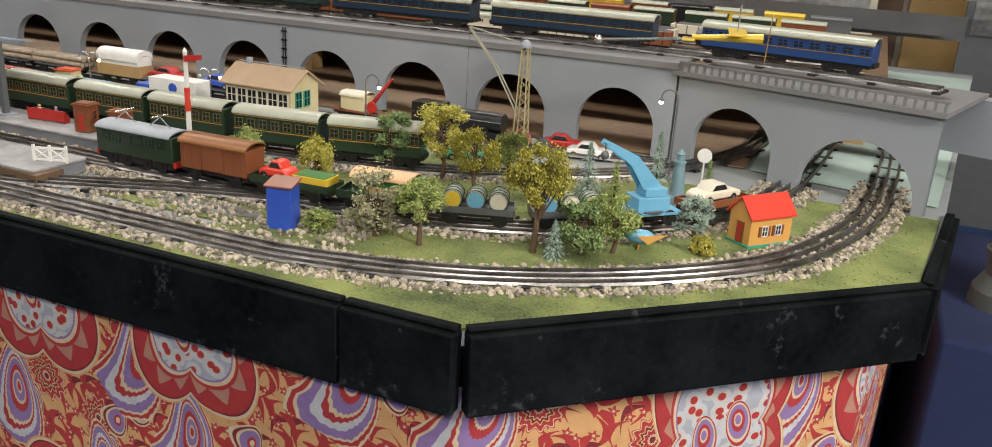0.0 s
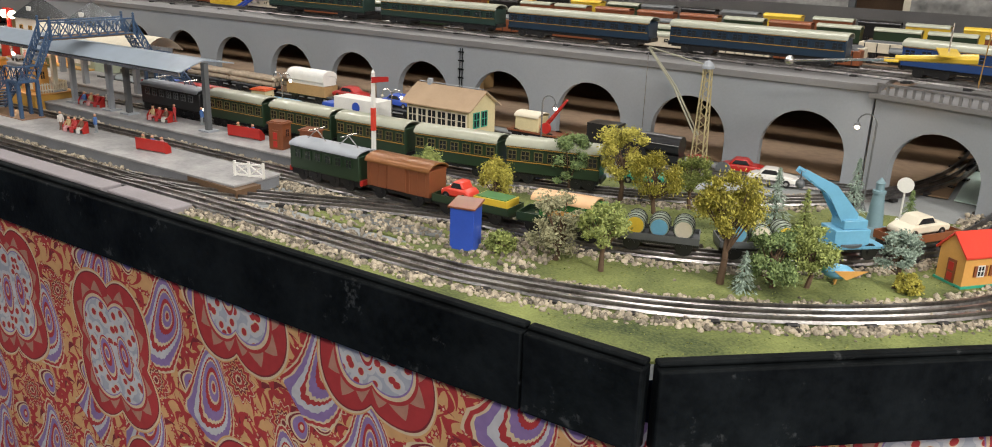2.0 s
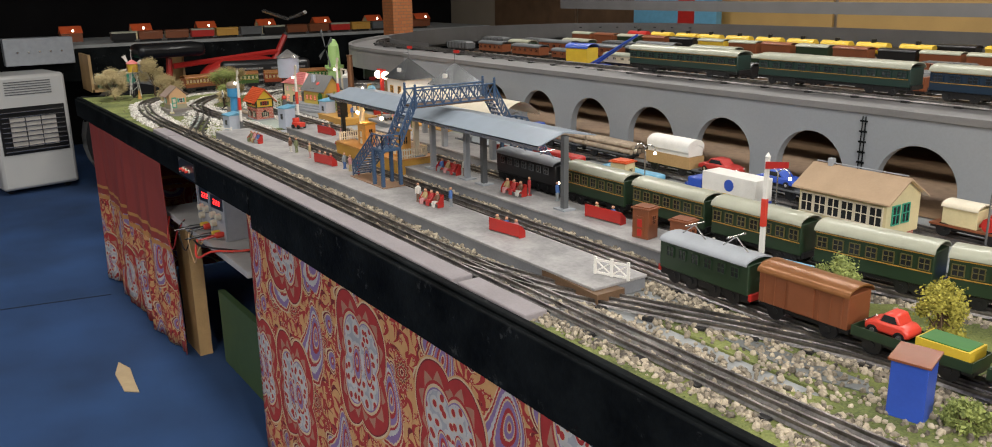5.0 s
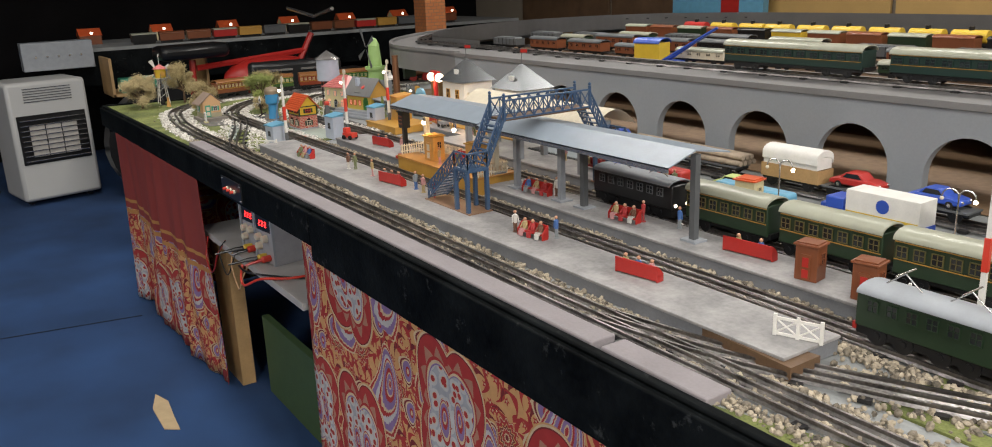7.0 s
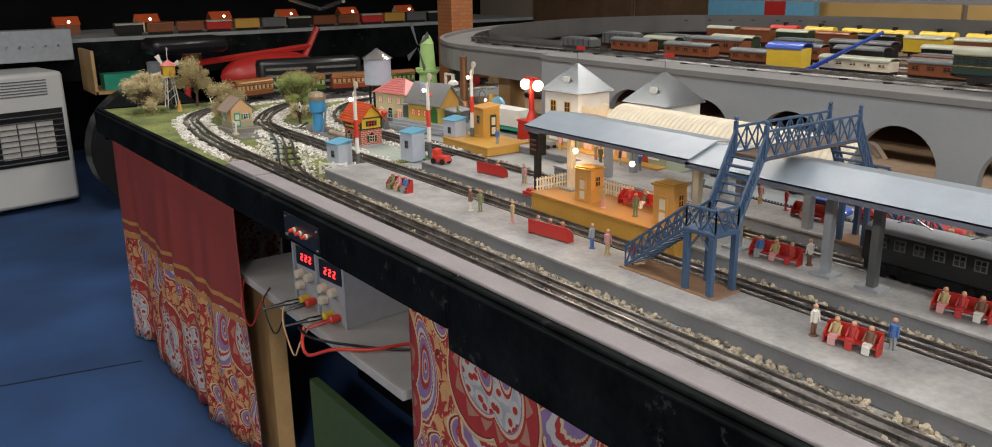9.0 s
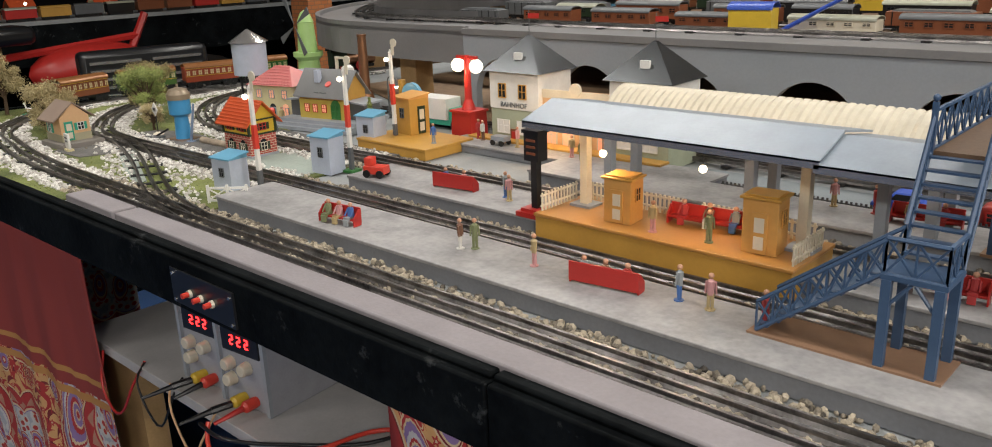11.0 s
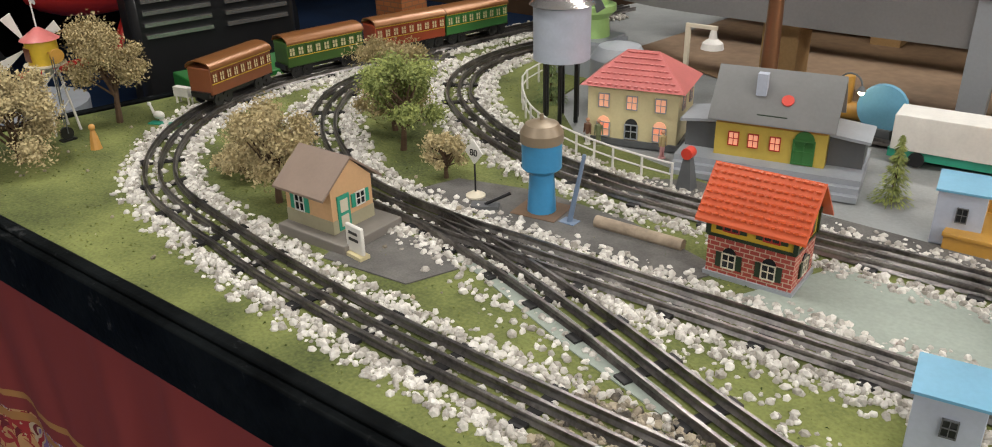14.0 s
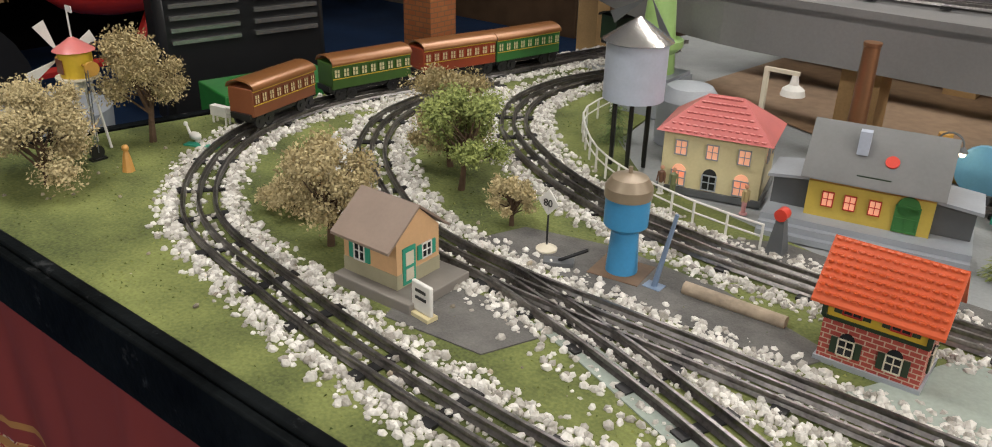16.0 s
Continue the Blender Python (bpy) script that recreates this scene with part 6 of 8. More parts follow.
for gx, kind in ((-1.000, "loco"), (-0.855, "van"), (-0.715, "open"), (-0.575, "green"), (-0.440, "barrels"), (-0.325, "barrels"), (-0.205, "crane"), (-0.080, "car")):
    at = on_middle(gx)
    up = at @ pose(0, 0, 0.020)
    if kind == "van":
        van(at, 0.120, P_BROWN, P_BRONZE, "brown tinplate goods van with a bronze roof")
    elif kind == "loco":
        t = thing("electric_locomotive", "dark green electric locomotive with wire pantographs", "locomotive", at, "goods train")
        part("frame", M().box(0, 0, 0.008, 0.150, 0.036, 0.010), P_BLACK, t)
        part("body", M().box(0, 0, 0.018, 0.150, 0.044, 0.040), P_GREEN, t, "", 0.0015)
        part("roof", arc_roof(M(), 0.148, 0.044, 0.058, 0.008), P_GREY, t)
        for s in (-1, 1):
            for i in range(6):
                window(t, -0.055 + 0.022 * i, s * 0.022, 0.038, 0.012, 0.013, "-y" if s < 0 else "+y", P_GREEN)
            part("pantograph", M().tube([(s * 0.035 - 0.02, 0, 0.066), (s * 0.035, 0, 0.082), (s * 0.035 + 0.02, 0, 0.066)], 0.0009).tube([(s * 0.035, -0.018, 0.083), (s * 0.035, 0.018, 0.083)], 0.0011), P_STEEL, t)
            part("buffer_beam", M().box(s * 0.077, 0, 0.012, 0.004, 0.04, 0.008), P_RED, t)
            part("headlight", M().ball((s * 0.076, 0.012, 0.030), 0.0026), P_BULB2, t)
        wheelset(t, (-0.05, -0.02, 0.02, 0.05))
    elif kind == "open":
        flat_wagon(at, 0.130, P_GREEN, "long dark green flat wagon")
        toy_car(up @ pose(-0.03, 0, 0, 0, 0, 180), P_BRIGHTRED, "small red toy tractor car on a wagon", 0.05, 0.03)
        c = thing("crate", "yellow and green wooden crate on a wagon", "crate", up @ pose(0.032, 0, 0))
        part("side", M().box(0, 0, 0, 0.055, 0.036, 0.016), P_YELLOW, c)
        part("inside", M().box(0, 0, 0.0155, 0.050, 0.031, 0.0015), P_MGREEN, c)
    elif kind == "green":
        flat_wagon(at, 0.130, P_GREEN, "long dark green flat wagon")
        c = thing("goods_container", "green container with a peach rounded roof", "container", up)
        part("body", M().box(0.01, 0, 0, 0.085, 0.038, 0.030), P_MGREEN, c)
        part("roof", arc_roof(M(), 0.09, 0.038, 0.030, 0.008), P_PEACH, c)
        part("label_panel", M().box(0.005, -0.0195, 0.008, 0.05, 0.001, 0.010), P_ORANGE, c)
    elif kind == "barrels":
        flat_wagon(at, 0.105, P_DGREY, "dark flat wagon carrying barrels", 0.006)
        for i in range(3):
            barrel(up @ pose(-0.031 + 0.031 * i, 0, 0.0148, 0, 0, 0), (P_YELLOW, P_LBLUE, P_OFFWHITE)[(i + (gx > -0.4)) % 3], i)
    elif kind == "crane":
        t = flat_wagon(at, 0.110, P_LBLUE, "pale blue crane wagon bed", 0)
        c = thing("wagon_crane", "pale blue toy crane with a lattice jib", "crane", up)
        part("cab", M().box(0.008, 0, 0, 0.050, 0.036, 0.022).box(0.012, 0, 0.022, 0.034, 0.030, 0.012), P_LBLUE, c, "", 0.001)
        for s in (-1, 1):
            arm = [(0.016, 0.028), (0.016, 0.042), (-0.020, 0.080), (-0.066, 0.102), (-0.070, 0.096), (-0.030, 0.068), (-0.004, 0.028)]
            part("jib_plate", M().extrude([(a, s * 0.010, b) for a, b in arm], (0, -s * 0.0016, 0)), P_LBLUE, c)
        for k in range(5):
            f = k / 4
            part("jib_tie", M().cyl((0.006 - 0.070 * f, -0.009, 0.042 + 0.055 * f), (0.006 - 0.070 * f, 0.009, 0.042 + 0.055 * f), 0.0014, n=6), P_LBLUE, c)
        part("turntable", M().cyl((0.008, 0, -0.0005), (0.008, 0, 0.003), 0.024, n=20), P_DGREY, c)
        part("hook", M().cyl((-0.067, 0, 0.097), (-0.067, 0, 0.086), 0.0008, n=5).ball((-0.067, 0, 0.081), 0.0062), P_DGREY, c)
    else:
        flat_wagon(at, 0.115, P_BROWN, "brown wagon carrying a toy car", 0.008)
        toy_car(up @ pose(0, 0, 0.001), P_OFFWHITE, "cream toy saloon car on a wagon", 0.085, 0.033)

# green passenger train on the back track
for i, gx in enumerate((-1.425, -1.247, -1.069, -0.891, -0.715)):
    coach(on_track("back", gx, F3), 0.158, P_GREEN, P_ROOF, "dark green toy coach with a grey-green curved roof", 7, "green passenger train", glass=P_GLASS, frame=P_OLIVE, stripe=P_BUFF)

t = thing("electric_locomotive", "black electric locomotive heading the green train", "locomotive", on_track("back", -1.622, F3), "green passenger train")
part("frame", M().box(0, 0, 0.006, 0.190, 0.038, 0.012), P_BLACK, t)
part("body", M().box(0, 0, 0.018, 0.196, 0.044, 0.042), P_BLACK, t, "", 0.003)
part("roof", arc_roof(M(), 0.190, 0.044, 0.060, 0.008), P_GREY, t, "pale grey curved roof")
for s in (-1, 1):
    for i in range(7):
        window(t, -0.072 + 0.024 * i, s * 0.022, 0.040, 0.013, 0.013, "-y" if s < 0 else "+y", P_DGREY)
    part("pantograph", M().tube([(s * 0.045 - 0.022, 0, 0.068), (s * 0.045, 0, 0.078), (s * 0.045 + 0.022, 0, 0.068)], 0.0009).tube([(s * 0.045, -0.018, 0.079), (s * 0.045, 0.018, 0.079)], 0.0011), P_STEEL, t)
    part("headlight", M().ball((s * 0.098, -0.013, 0.026), 0.003).ball((s * 0.098, 0.013, 0.026), 0.003), P_BULB2, t)
wheelset(t, (-0.07, -0.04, 0.04, 0.07))

# steam train on the far left curve
for (sx, sy), body, L in (((-3.775, 1.20), P_BROWN, 0.130), ((-3.785, 1.355), paint("olive_green_lithograph", (0.045, 0.10, 0.02)), 0.140), ((-3.753, 1.515), paint("maroon_lithograph", (0.28, 0.05, 0.02)), 0.140), ((-3.722, 1.665), P_MGREEN, 0.140)):
    coach(on_track("front", sx, sy), L, body, P_BRONZE, "short lithographed tin coach with a bronze roof", 9, "lithographed train", 0.038, 0.042, P_CREAM, body, P_YELLOW)
t = thing("steam_locomotive", "black and bronze toy steam locomotive with red wheels", "locomotive", on_track("front", -3.65, 1.93), "lithographed train")
part("frame", M().box(0, 0, 0.010, 0.13, 0.034, 0.008), P_BLACK, t)
part("boiler", M().cyl((-0.02, 0, 0.036), (0.07, 0, 0.036), 0.018, n=18), P_COPPER, t)
part("chimney", M().cyl((0.055, 0, 0.05), (0.055, 0, 0.072), 0.005, 0.007, 12), P_BLACK, t)
part("dome", M().ball((0.02, 0, 0.055), 0.009, 0.009, 0.009), P_STEEL, t)
part("cab", M().box(-0.042, 0, 0.018, 0.045, 0.042, 0.044), P_GREEN, t)
part("cab_roof", arc_roof(M(), 0.055, 0.044, 0.062, 0.008), P_BLACK, t).matrix_basis = pose(-0.042, 0, 0)
wheelset(t, (-0.03, 0.02), 0.015, P_RED)

# blue express on the viaduct
track("deck", [(0.12, 1.66), (-0.1, 1.725), (-0.35, 1.765), (-0.8, 1.775), (-1.6, 1.775), (-2.6, 1.775), (-3.0, 1.81)], OLD, 0.09, DECK - 0.003)
for i, gx in enumerate((-0.125, -0.565, -0.955, -1.345, -1.735)):
    L = 0.31 if i == 0 else 0.345
    body = paint("royal_blue_enamel", (0.014, 0.045, 0.15)) if i == 0 else P_NAVY if i < 3 else paint("green_express_enamel", (0.014, 0.034, 0.028))
    t = coach(on_track("deck", gx, 1.775), L, body, P_ROOF, "royal blue express coach with a grey-green roof" if i == 0 else "long dark blue express coach with a grey-green roof" if i < 3 else "long dark green express coach with a grey-green roof", 11, "express train", 0.036, 0.046, stripe=P_BUFF)
    part("name_plate", M().box(0.06, -0.0245, 0.052, 0.036, 0.001, 0.005), P_WHITE, t)

# ---- things on the road and the rear siding ----
for gx, kind in ((-1.42, "redcar"), (-1.275, "bluecar"), (-1.545, "tilt"), (-1.74, "logs"), (-1.90, "logs"), (-0.90, "crane"), (-0.70, "loco"), (-2.03, "car2")):
    at = on_track("rear", gx, 1.545)
    up = at @ pose(0, 0, 0.020)
    if kind == "redcar":
        flat_wagon(at, 0.12, P_DGREY, "dark flat wagon on the rear siding", 0)
        toy_car(up, P_RED, "red toy sports car on a wagon", 0.095, 0.036)
    elif kind in ("bluecar", "car2"):
        flat_wagon(at, 0.12, P_DGREY, "dark flat wagon on the rear siding", 0)
        toy_car(up, P_BLUE, "blue toy car on a wagon", 0.09, 0.036)
    elif kind == "tilt":
        flat_wagon(at, 0.125, WOOD, "brown planked wagon with a white tarpaulin", 0.022)
        c = thing("tarpaulin", "white canvas tarpaulin over a wagon", "tarpaulin", up @ pose(0, 0, 0.022))
        part("cloth", arc_roof(M().box(0, 0, 0, 0.118, 0.042, 0.022), 0.12, 0.042, 0.021, 0.014, th=0.012), P_WHITE, c, "", 0.003)
    elif kind == "logs":
        flat_wagon(at, 0.14, P_DGREY, "dark flat wagon loaded with logs", 0)
        for j in range(7):
            r = 0.0062
            c = thing("log", "peeled wooden log on a wagon", "log", up @ pose(0, -0.015 + 0.0128 * (j % 4) + (0.006 if j > 3 else 0), r + (0.011 if j > 3 else 0)), "wagon logs")
            part("trunk", M().cyl((-0.078, 0, 0), (0.078, 0, 0), r, r * 0.85, 10), PALEBARK, c)
    elif kind == "crane":
        flat_wagon(at, 0.12, P_BROWN, "brown crane wagon bed", 0)
        c = thing("wagon_crane", "cream and red toy crane on a wagon", "crane", up)
        part("cab", M().box(-0.015, 0, 0, 0.055, 0.038, 0.030), P_CREAM, c, "", 0.001)
        part("roof", arc_roof(M(), 0.058, 0.038, 0.030, 0.008), P_OFFWHITE, c).matrix_basis = pose(-0.015, 0, 0)
        part("jib", M().tube([(0.012, -0.01, 0.005), (0.065, 0, 0.070)], 0.0025).tube([(0.012, 0.01, 0.005), (0.065, 0, 0.070)], 0.0025), P_RED, c)
        part("winch_wheel", M().cyl((0.03, -0.02, 0.012), (0.03, -0.016, 0.012), 0.011, n=16), P_RED, c)
    else:
        t = thing("steam_locomotive", "black streamlined toy steam locomotive", "locomotive", at, "rear siding stock")
        part("frame", M().box(0, 0, 0.006, 0.19, 0.036, 0.012), P_BLACK, t)
        part("boiler", M().cyl((-0.03, 0, 0.034), (0.095, 0, 0.034), 0.019, n=18), P_BLACK, t)
        part("cab", M().box(-0.060, 0, 0.018, 0.06, 0.044, 0.040), P_BLACK, t)
        part("handrail", M().tube([(-0.03, -0.0195, 0.038), (0.095, -0.0195, 0.038)], 0.0009), P_STEEL, t)
        wheelset(t, (-0.06, -0.02, 0.02, 0.06), 0.013)


def lorry(at, cab, body, chassis, label, logo):
    t = thing("toy_lorry", label, "toy lorry", at, "toy lorries")
    part("chassis", M().box(0, 0, 0.008, 0.165, 0.042, 0.010), chassis, t)
    part("cargo_box", M().box(0.018, 0, 0.018, 0.125, 0.046, 0.042), body, t, "", 0.001)
    part("cab", M().box(-0.066, 0, 0.010, 0.034, 0.042, 0.032).box(-0.088, 0, 0.010, 0.016, 0.030, 0.018), cab, t, "", 0.002)
    part("windscreen", M().box(-0.0834, 0, 0.028, 0.001, 0.034, 0.010), P_GLASS, t)
    part("side_stripe", M().box(0.018, -0.0233, 0.020, 0.122, 0.0008, 0.006), P_YELLOW, t)
    part("emblem", M().cyl((0.02, -0.0236, 0.042), (0.02, -0.0228, 0.042), 0.011, n=18), logo, t)
    for wx in (-0.064, 0.05):
        for s in (-1, 1):
            part("wheel", M().cyl((wx, s * 0.018, 0.009), (wx, s * 0.0235, 0.009), 0.009, n=14), P_BLACK, t)


lorry(pose(-1.318, 1.452, T, 0, 0, 0), P_BLUE, P_WHITE, P_BLUE, "blue and white toy delivery lorry on the road", P_BLUE)
lorry(pose(-2.862, 1.512, T, 0, 0, 184), P_TEAL, P_WHITE, P_TEAL, "green and white toy van with a white roof", P_WHITE)
for cx, cy, rz, body, label in ((-1.555, 1.435, 175, P_YELLOW, "yellow toy sports car on the road"), (-1.63, 1.475, 5, paint("pale_lime_enamel", (0.45, 0.55, 0.18)), "pale green toy car on the road"), (-1.76, 1.43, 185, P_YELLOW, "yellow toy car behind the fence"), (-1.93, 1.44, 4, P_BLUE, "blue toy car behind the fence"), (-0.795, 1.325, 150, P_BLUE, "bright blue toy beetle car"), (-0.44, 1.565, 10, P_WHITE, "white toy saloon car by the arches"), (-0.505, 1.60, 12, P_RED, "red toy car by the arches"), (-1.085, 1.325, 190, P_ORANGE, "orange toy pickup by the platform"), (-0.62, 1.42, 20, P_TEAL, "turquoise toy car behind the trees"), (-1.02, 1.29, 170, P_WHITE, "white toy saloon car by the signal box")):
    toy_car(pose(cx, cy, T, 0, 0, rz), body, label)
for bx, body in ((-1.52, P_LBLUE), (-1.76, P_RED)):
    t = thing("toy_bus", "toy motor coach parked beside the fence", "toy bus", pose(bx, 1.398, T, 0, 0, 2), "toy buses")
    part("body", M().box(0, 0, 0.007, 0.155, 0.034, 0.034), body, t, "", 0.006)
    for s in (-1, 1):
        for i in range(6):
            window(t, -0.06 + 0.024 * i, s * 0.017, 0.024, 0.019, 0.011, "-y" if s < 0 else "+y", body)
        for wx in (-0.05, 0.05):
            part("wheel", M().cyl((wx, s * 0.014, 0.008), (wx, s * 0.0178, 0.008), 0.008, n=14), P_BLACK, t)
solid("road", M().box(-1.42, 1.445, T - 0.0015, 1.65, 0.115, 0.002), mat("grey_road_paint", (0.17, 0.19, 0.20), 0.7, 0, 0.15, 12, 0.2), "grey painted model road behind the platforms", "road")

# tower crane by the arches
t = thing("tower_crane", "tall yellow-grey lattice crane on a brick base", "crane", pose(-0.585, 1.585, T))
part("base", M().cyl((0, 0, 0), (0, 0, 0.022), 0.022, 0.020, 18), P_BRICK, t)
m = M()
for a, b in (((-0.011, -0.011), (-0.006, -0.006)), ((0.011, -0.011), (0.006, -0.006)), ((0.011, 0.011), (0.006, 0.006)), ((-0.011, 0.011), (-0.006, 0.006))):
    m.tube([(a[0], a[1], 0.022), (b[0], b[1], 0.185)], 0.0015, 5)
for k in range(10):
    f, g = k / 10, (k + 1) / 10
    ra, rb, za, zb = 0.011 - 0.005 * f, 0.011 - 0.005 * g, 0.022 + 0.163 * f, 0.022 + 0.163 * g
    for c in ((-1, -1, 1, -1), (1, -1, 1, 1), (1, 1, -1, 1), (-1, 1, -1, -1)):
        m.tube([(c[0] * ra, c[1] * ra, za), (c[2] * rb, c[3] * rb, zb)], 0.0009, 4)
part("tower", m, paint("aged_yellow_iron", (0.36, 0.30, 0.16), 0.5), t)
part("cap", M().lathe([(0.011, 0.185), (0.011, 0.190), (0.006, 0.197), (0.001, 0.200)], 12), P_GREY, t)
m = M()
for s in (-1, 1):
    m.tube([(-0.008, s * 0.008, 0.06), (-0.060, s * 0.005, 0.145), (-0.118, s * 0.002, 0.212)], 0.0018, 5)
m.tube([(0, 0, 0.19), (-0.118, 0, 0.213)], 0.0014, 5)
part("jib", m, paint("greyish_olive_iron", (0.28, 0.27, 0.20), 0.5), t)
part("chain", M().tube([(-0.118, 0, 0.212), (-0.118, 0, 0.05)], 0.0007, 4).ball((-0.118, 0, 0.048), 0.004), P_STEEL, t)
part("winch_wheel", M().cyl((0.058, -0.03, 0.013), (0.058, -0.027, 0.013), 0.014, n=20), P_DGREY, t)

# lighthouse monument, bird, disc signal, water tank and tower, windmill
t = thing("lighthouse", "blue-grey metal lighthouse on a wide round foot", "lighthouse", pose(-0.236, 1.378, T))
part("foot", M().lathe([(0.043, 0), (0.042, 0.004), (0.022, 0.010), (0.013, 0.014)], 24), paint("verdigris_metal", (0.16, 0.25, 0.28), 0.5), t)
part("tower", M().lathe([(0.0125, 0.014), (0.008, 0.062), (0.0095, 0.063), (0.0095, 0.067), (0.006, 0.068), (0.006, 0.077), (0.007, 0.078), (0.001, 0.086)], 18), paint("verdigris_metal", (0.16, 0.25, 0.28), 0.5), t)
t = thing("tin_bird", "painted clockwork tin bird on the turf", "tin toy", pose(-0.232, 1.137, T, 0, 0, 20))
part("body", M().ball((0, 0, 0.017), 0.020, 0.010, 0.010), P_LBLUE, t)
part("head", M().ball((-0.018, 0, 0.024), 0.008), P_TEAL, t)
part("wing", M().extrude([(-0.005, -0.0105, 0.020), (0.034, -0.009, 0.024), (0.010, -0.0105, 0.010)], (0, 0.001, 0)), P_ORANGE, t)
for s in (-1, 1):
    part("leg", M().cyl((0, s * 0.004, 0.010), (-0.002, s * 0.004, 0), 0.0012, n=5).box(-0.003, s * 0.004, 0, 0.008, 0.004, 0.001), P_ORANGE, t)
t = thing("disc_signal", "white round disc signal on a thin post", "signal", pose(-0.215, 1.475, T))
part("post", M().cyl((0, 0, 0), (0, 0, 0.05), 0.0015, n=6).box(0, 0, 0, 0.012, 0.012, 0.003), P_WHITE, t)
part("disc", M().cyl((0, -0.002, 0.058), (0, 0, 0.058), 0.012, n=20), P_WHITE, t)
t = thing("water_column", "blue tin water column with a beige domed lid", "water tower", pose(-3.192, 1.135, T))
part("foot_plate", M().box(0, 0, 0, 0.052, 0.046, 0.003, 8), DARKWOOD, t)
P_TANK = paint("sky_blue_enamel", (0.05, 0.26, 0.50))
part("stem", M().lathe([(0.0155, 0.003), (0.013, 0.045), (0.013, 0.048)], 20), P_TANK, t)
part("tank", M().lathe([(0.014, 0.046), (0.021, 0.052), (0.021, 0.080)], 24), P_TANK, t)
part("lid", M().lathe([(0.0225, 0.080), (0.0225, 0.090), (0.017, 0.099), (0.006, 0.102), (0.002, 0.103), (0.002, 0.109)], 24), paint("bronze_beige_enamel", (0.30, 0.235, 0.165), 0.35, 0.3), t, "bronze-beige rounded lid")
t = thing("spout_post", "slanted blue-grey metal post on a foot", "post", pose(-3.152, 1.128, T))
part("post", M().cyl((0, 0, 0.002), (0.010, 0.010, 0.075), 0.003, 0.002, 8).box(0, 0, 0, 0.018, 0.014, 0.003), paint("blue_grey_metal", (0.16, 0.22, 0.32), 0.45), t)
t = thing("speed_sign", "diamond speed sign on a black post", "sign", pose(-3.272, 1.122, T))
part("foot", M().lathe([(0.011, 0), (0.011, 0.004), (0.004, 0.008)], 16), P_OFFWHITE, t)
part("post", M().cyl((0, 0, 0.005), (0, 0, 0.052), 0.0011, n=6), P_BLACK, t)
part("board", M().extrude([(0, -0.001, 0.040), (0.012, -0.001, 0.054), (0, -0.001, 0.068), (-0.012, -0.001, 0.054)], (0, 0.0015, 0)), P_WHITE, t)
cu = bpy.data.curves.new("lettering", "FONT")
cu.body, cu.size, cu.extrude, cu.align_x = "80", 0.011, 0.0003, "CENTER"
cu.materials.append(P_BLACK)
ob = new("lettering", cu)
ob.parent = t
ob.matrix_basis = pose(0, -0.0015, 0.050, 90, 0, 0)
t = thing("point_lever", "dark cast-iron point lever", "lever", pose(-3.245, 1.105, T, 0, 0, 30))
part("base", M().box(0, 0, 0, 0.03, 0.014, 0.006), P_DGREY, t)
part("lever", M().tube([(0.0, 0, 0.006), (0.028, 0, 0.020)], 0.002), P_BLACK, t)
t = thing("log", "short birch log lying beside the track", "log", pose(-3.078, 1.138, T + 0.006, 0, 0, 0))
part("trunk", M().cyl((-0.048, 0, 0), (0.048, 0.003, 0), 0.0068, 0.0062, 12), PALEBARK, t)
t = thing("round_signal", "small red round signal on a dark cone", "signal", pose(-3.095, 1.275, T))
part("cone", M().cyl((0, 0, 0), (0, 0, 0.038), 0.013, 0.006, 4), P_DGREY, t)
part("lamp", M().cyl((0, -0.006, 0.044), (0, 0.006, 0.044), 0.0065, n=16), P_BRIGHTRED, t)
t = thing("water_tower", "pale blue water tower on black legs", "water tower", pose(-3.345, 1.395, T))
m = M()
for i in range(6):
    a = i * math.pi / 3
    part("leg", M().cyl((0.024 * math.cos(a), 0.024 * math.sin(a), 0), (0.024 * math.cos(a), 0.024 * math.sin(a), 0.088), 0.003, n=6), P_BLACK, t)
part("tank", M().cyl((0, 0, 0.086), (0, 0, 0.158), 0.038, n=32), P_BGREY, t)
m = M().cyl((0, 0, 0.158), (0, 0, 0.186), 0.044, 0.002, 16)
part("roof", m, P_STEEL, t, "grey metal conical roof")
t = thing("windmill", "lime green toy windmill with dark sails", "windmill", pose(-3.44, 1.62, T))
part("base", M().box(0, 0, 0, 0.075, 0.075, 0.045, 0).box(0, 0, 0.045, 0.07, 0.07, 0.004), P_GREY, t)
part("tower", M().lathe([(0.026, 0.049), (0.018, 0.150), (0.019, 0.151), (0.010, 0.170), (0.001, 0.175)], 20), P_LIME, t)
part("gallery", M().lathe([(0.020, 0.070), (0.034, 0.082), (0.034, 0.090)], 20), P_LIME, t)
for i in range(4):
    a = radians(30 + 90 * i)
    part("sail", M().extrude([(0.004 * math.cos(a), -0.030, 0.145 + 0.004 * math.sin(a)), (0.065 * math.cos(a + 0.12), -0.030, 0.145 + 0.065 * math.sin(a + 0.12)), (0.065 * math.cos(a - 0.12), -0.030, 0.145 + 0.065 * math.sin(a - 0.12))], (0, 0.0015, 0)), P_DGREY, t)
t.scale = (1.1, 1.1, 1.2)
t = thing("wind_pump", "yellow tin wind pump with white blades", "wind pump", pose(-3.880, 0.965, T))
m = M()
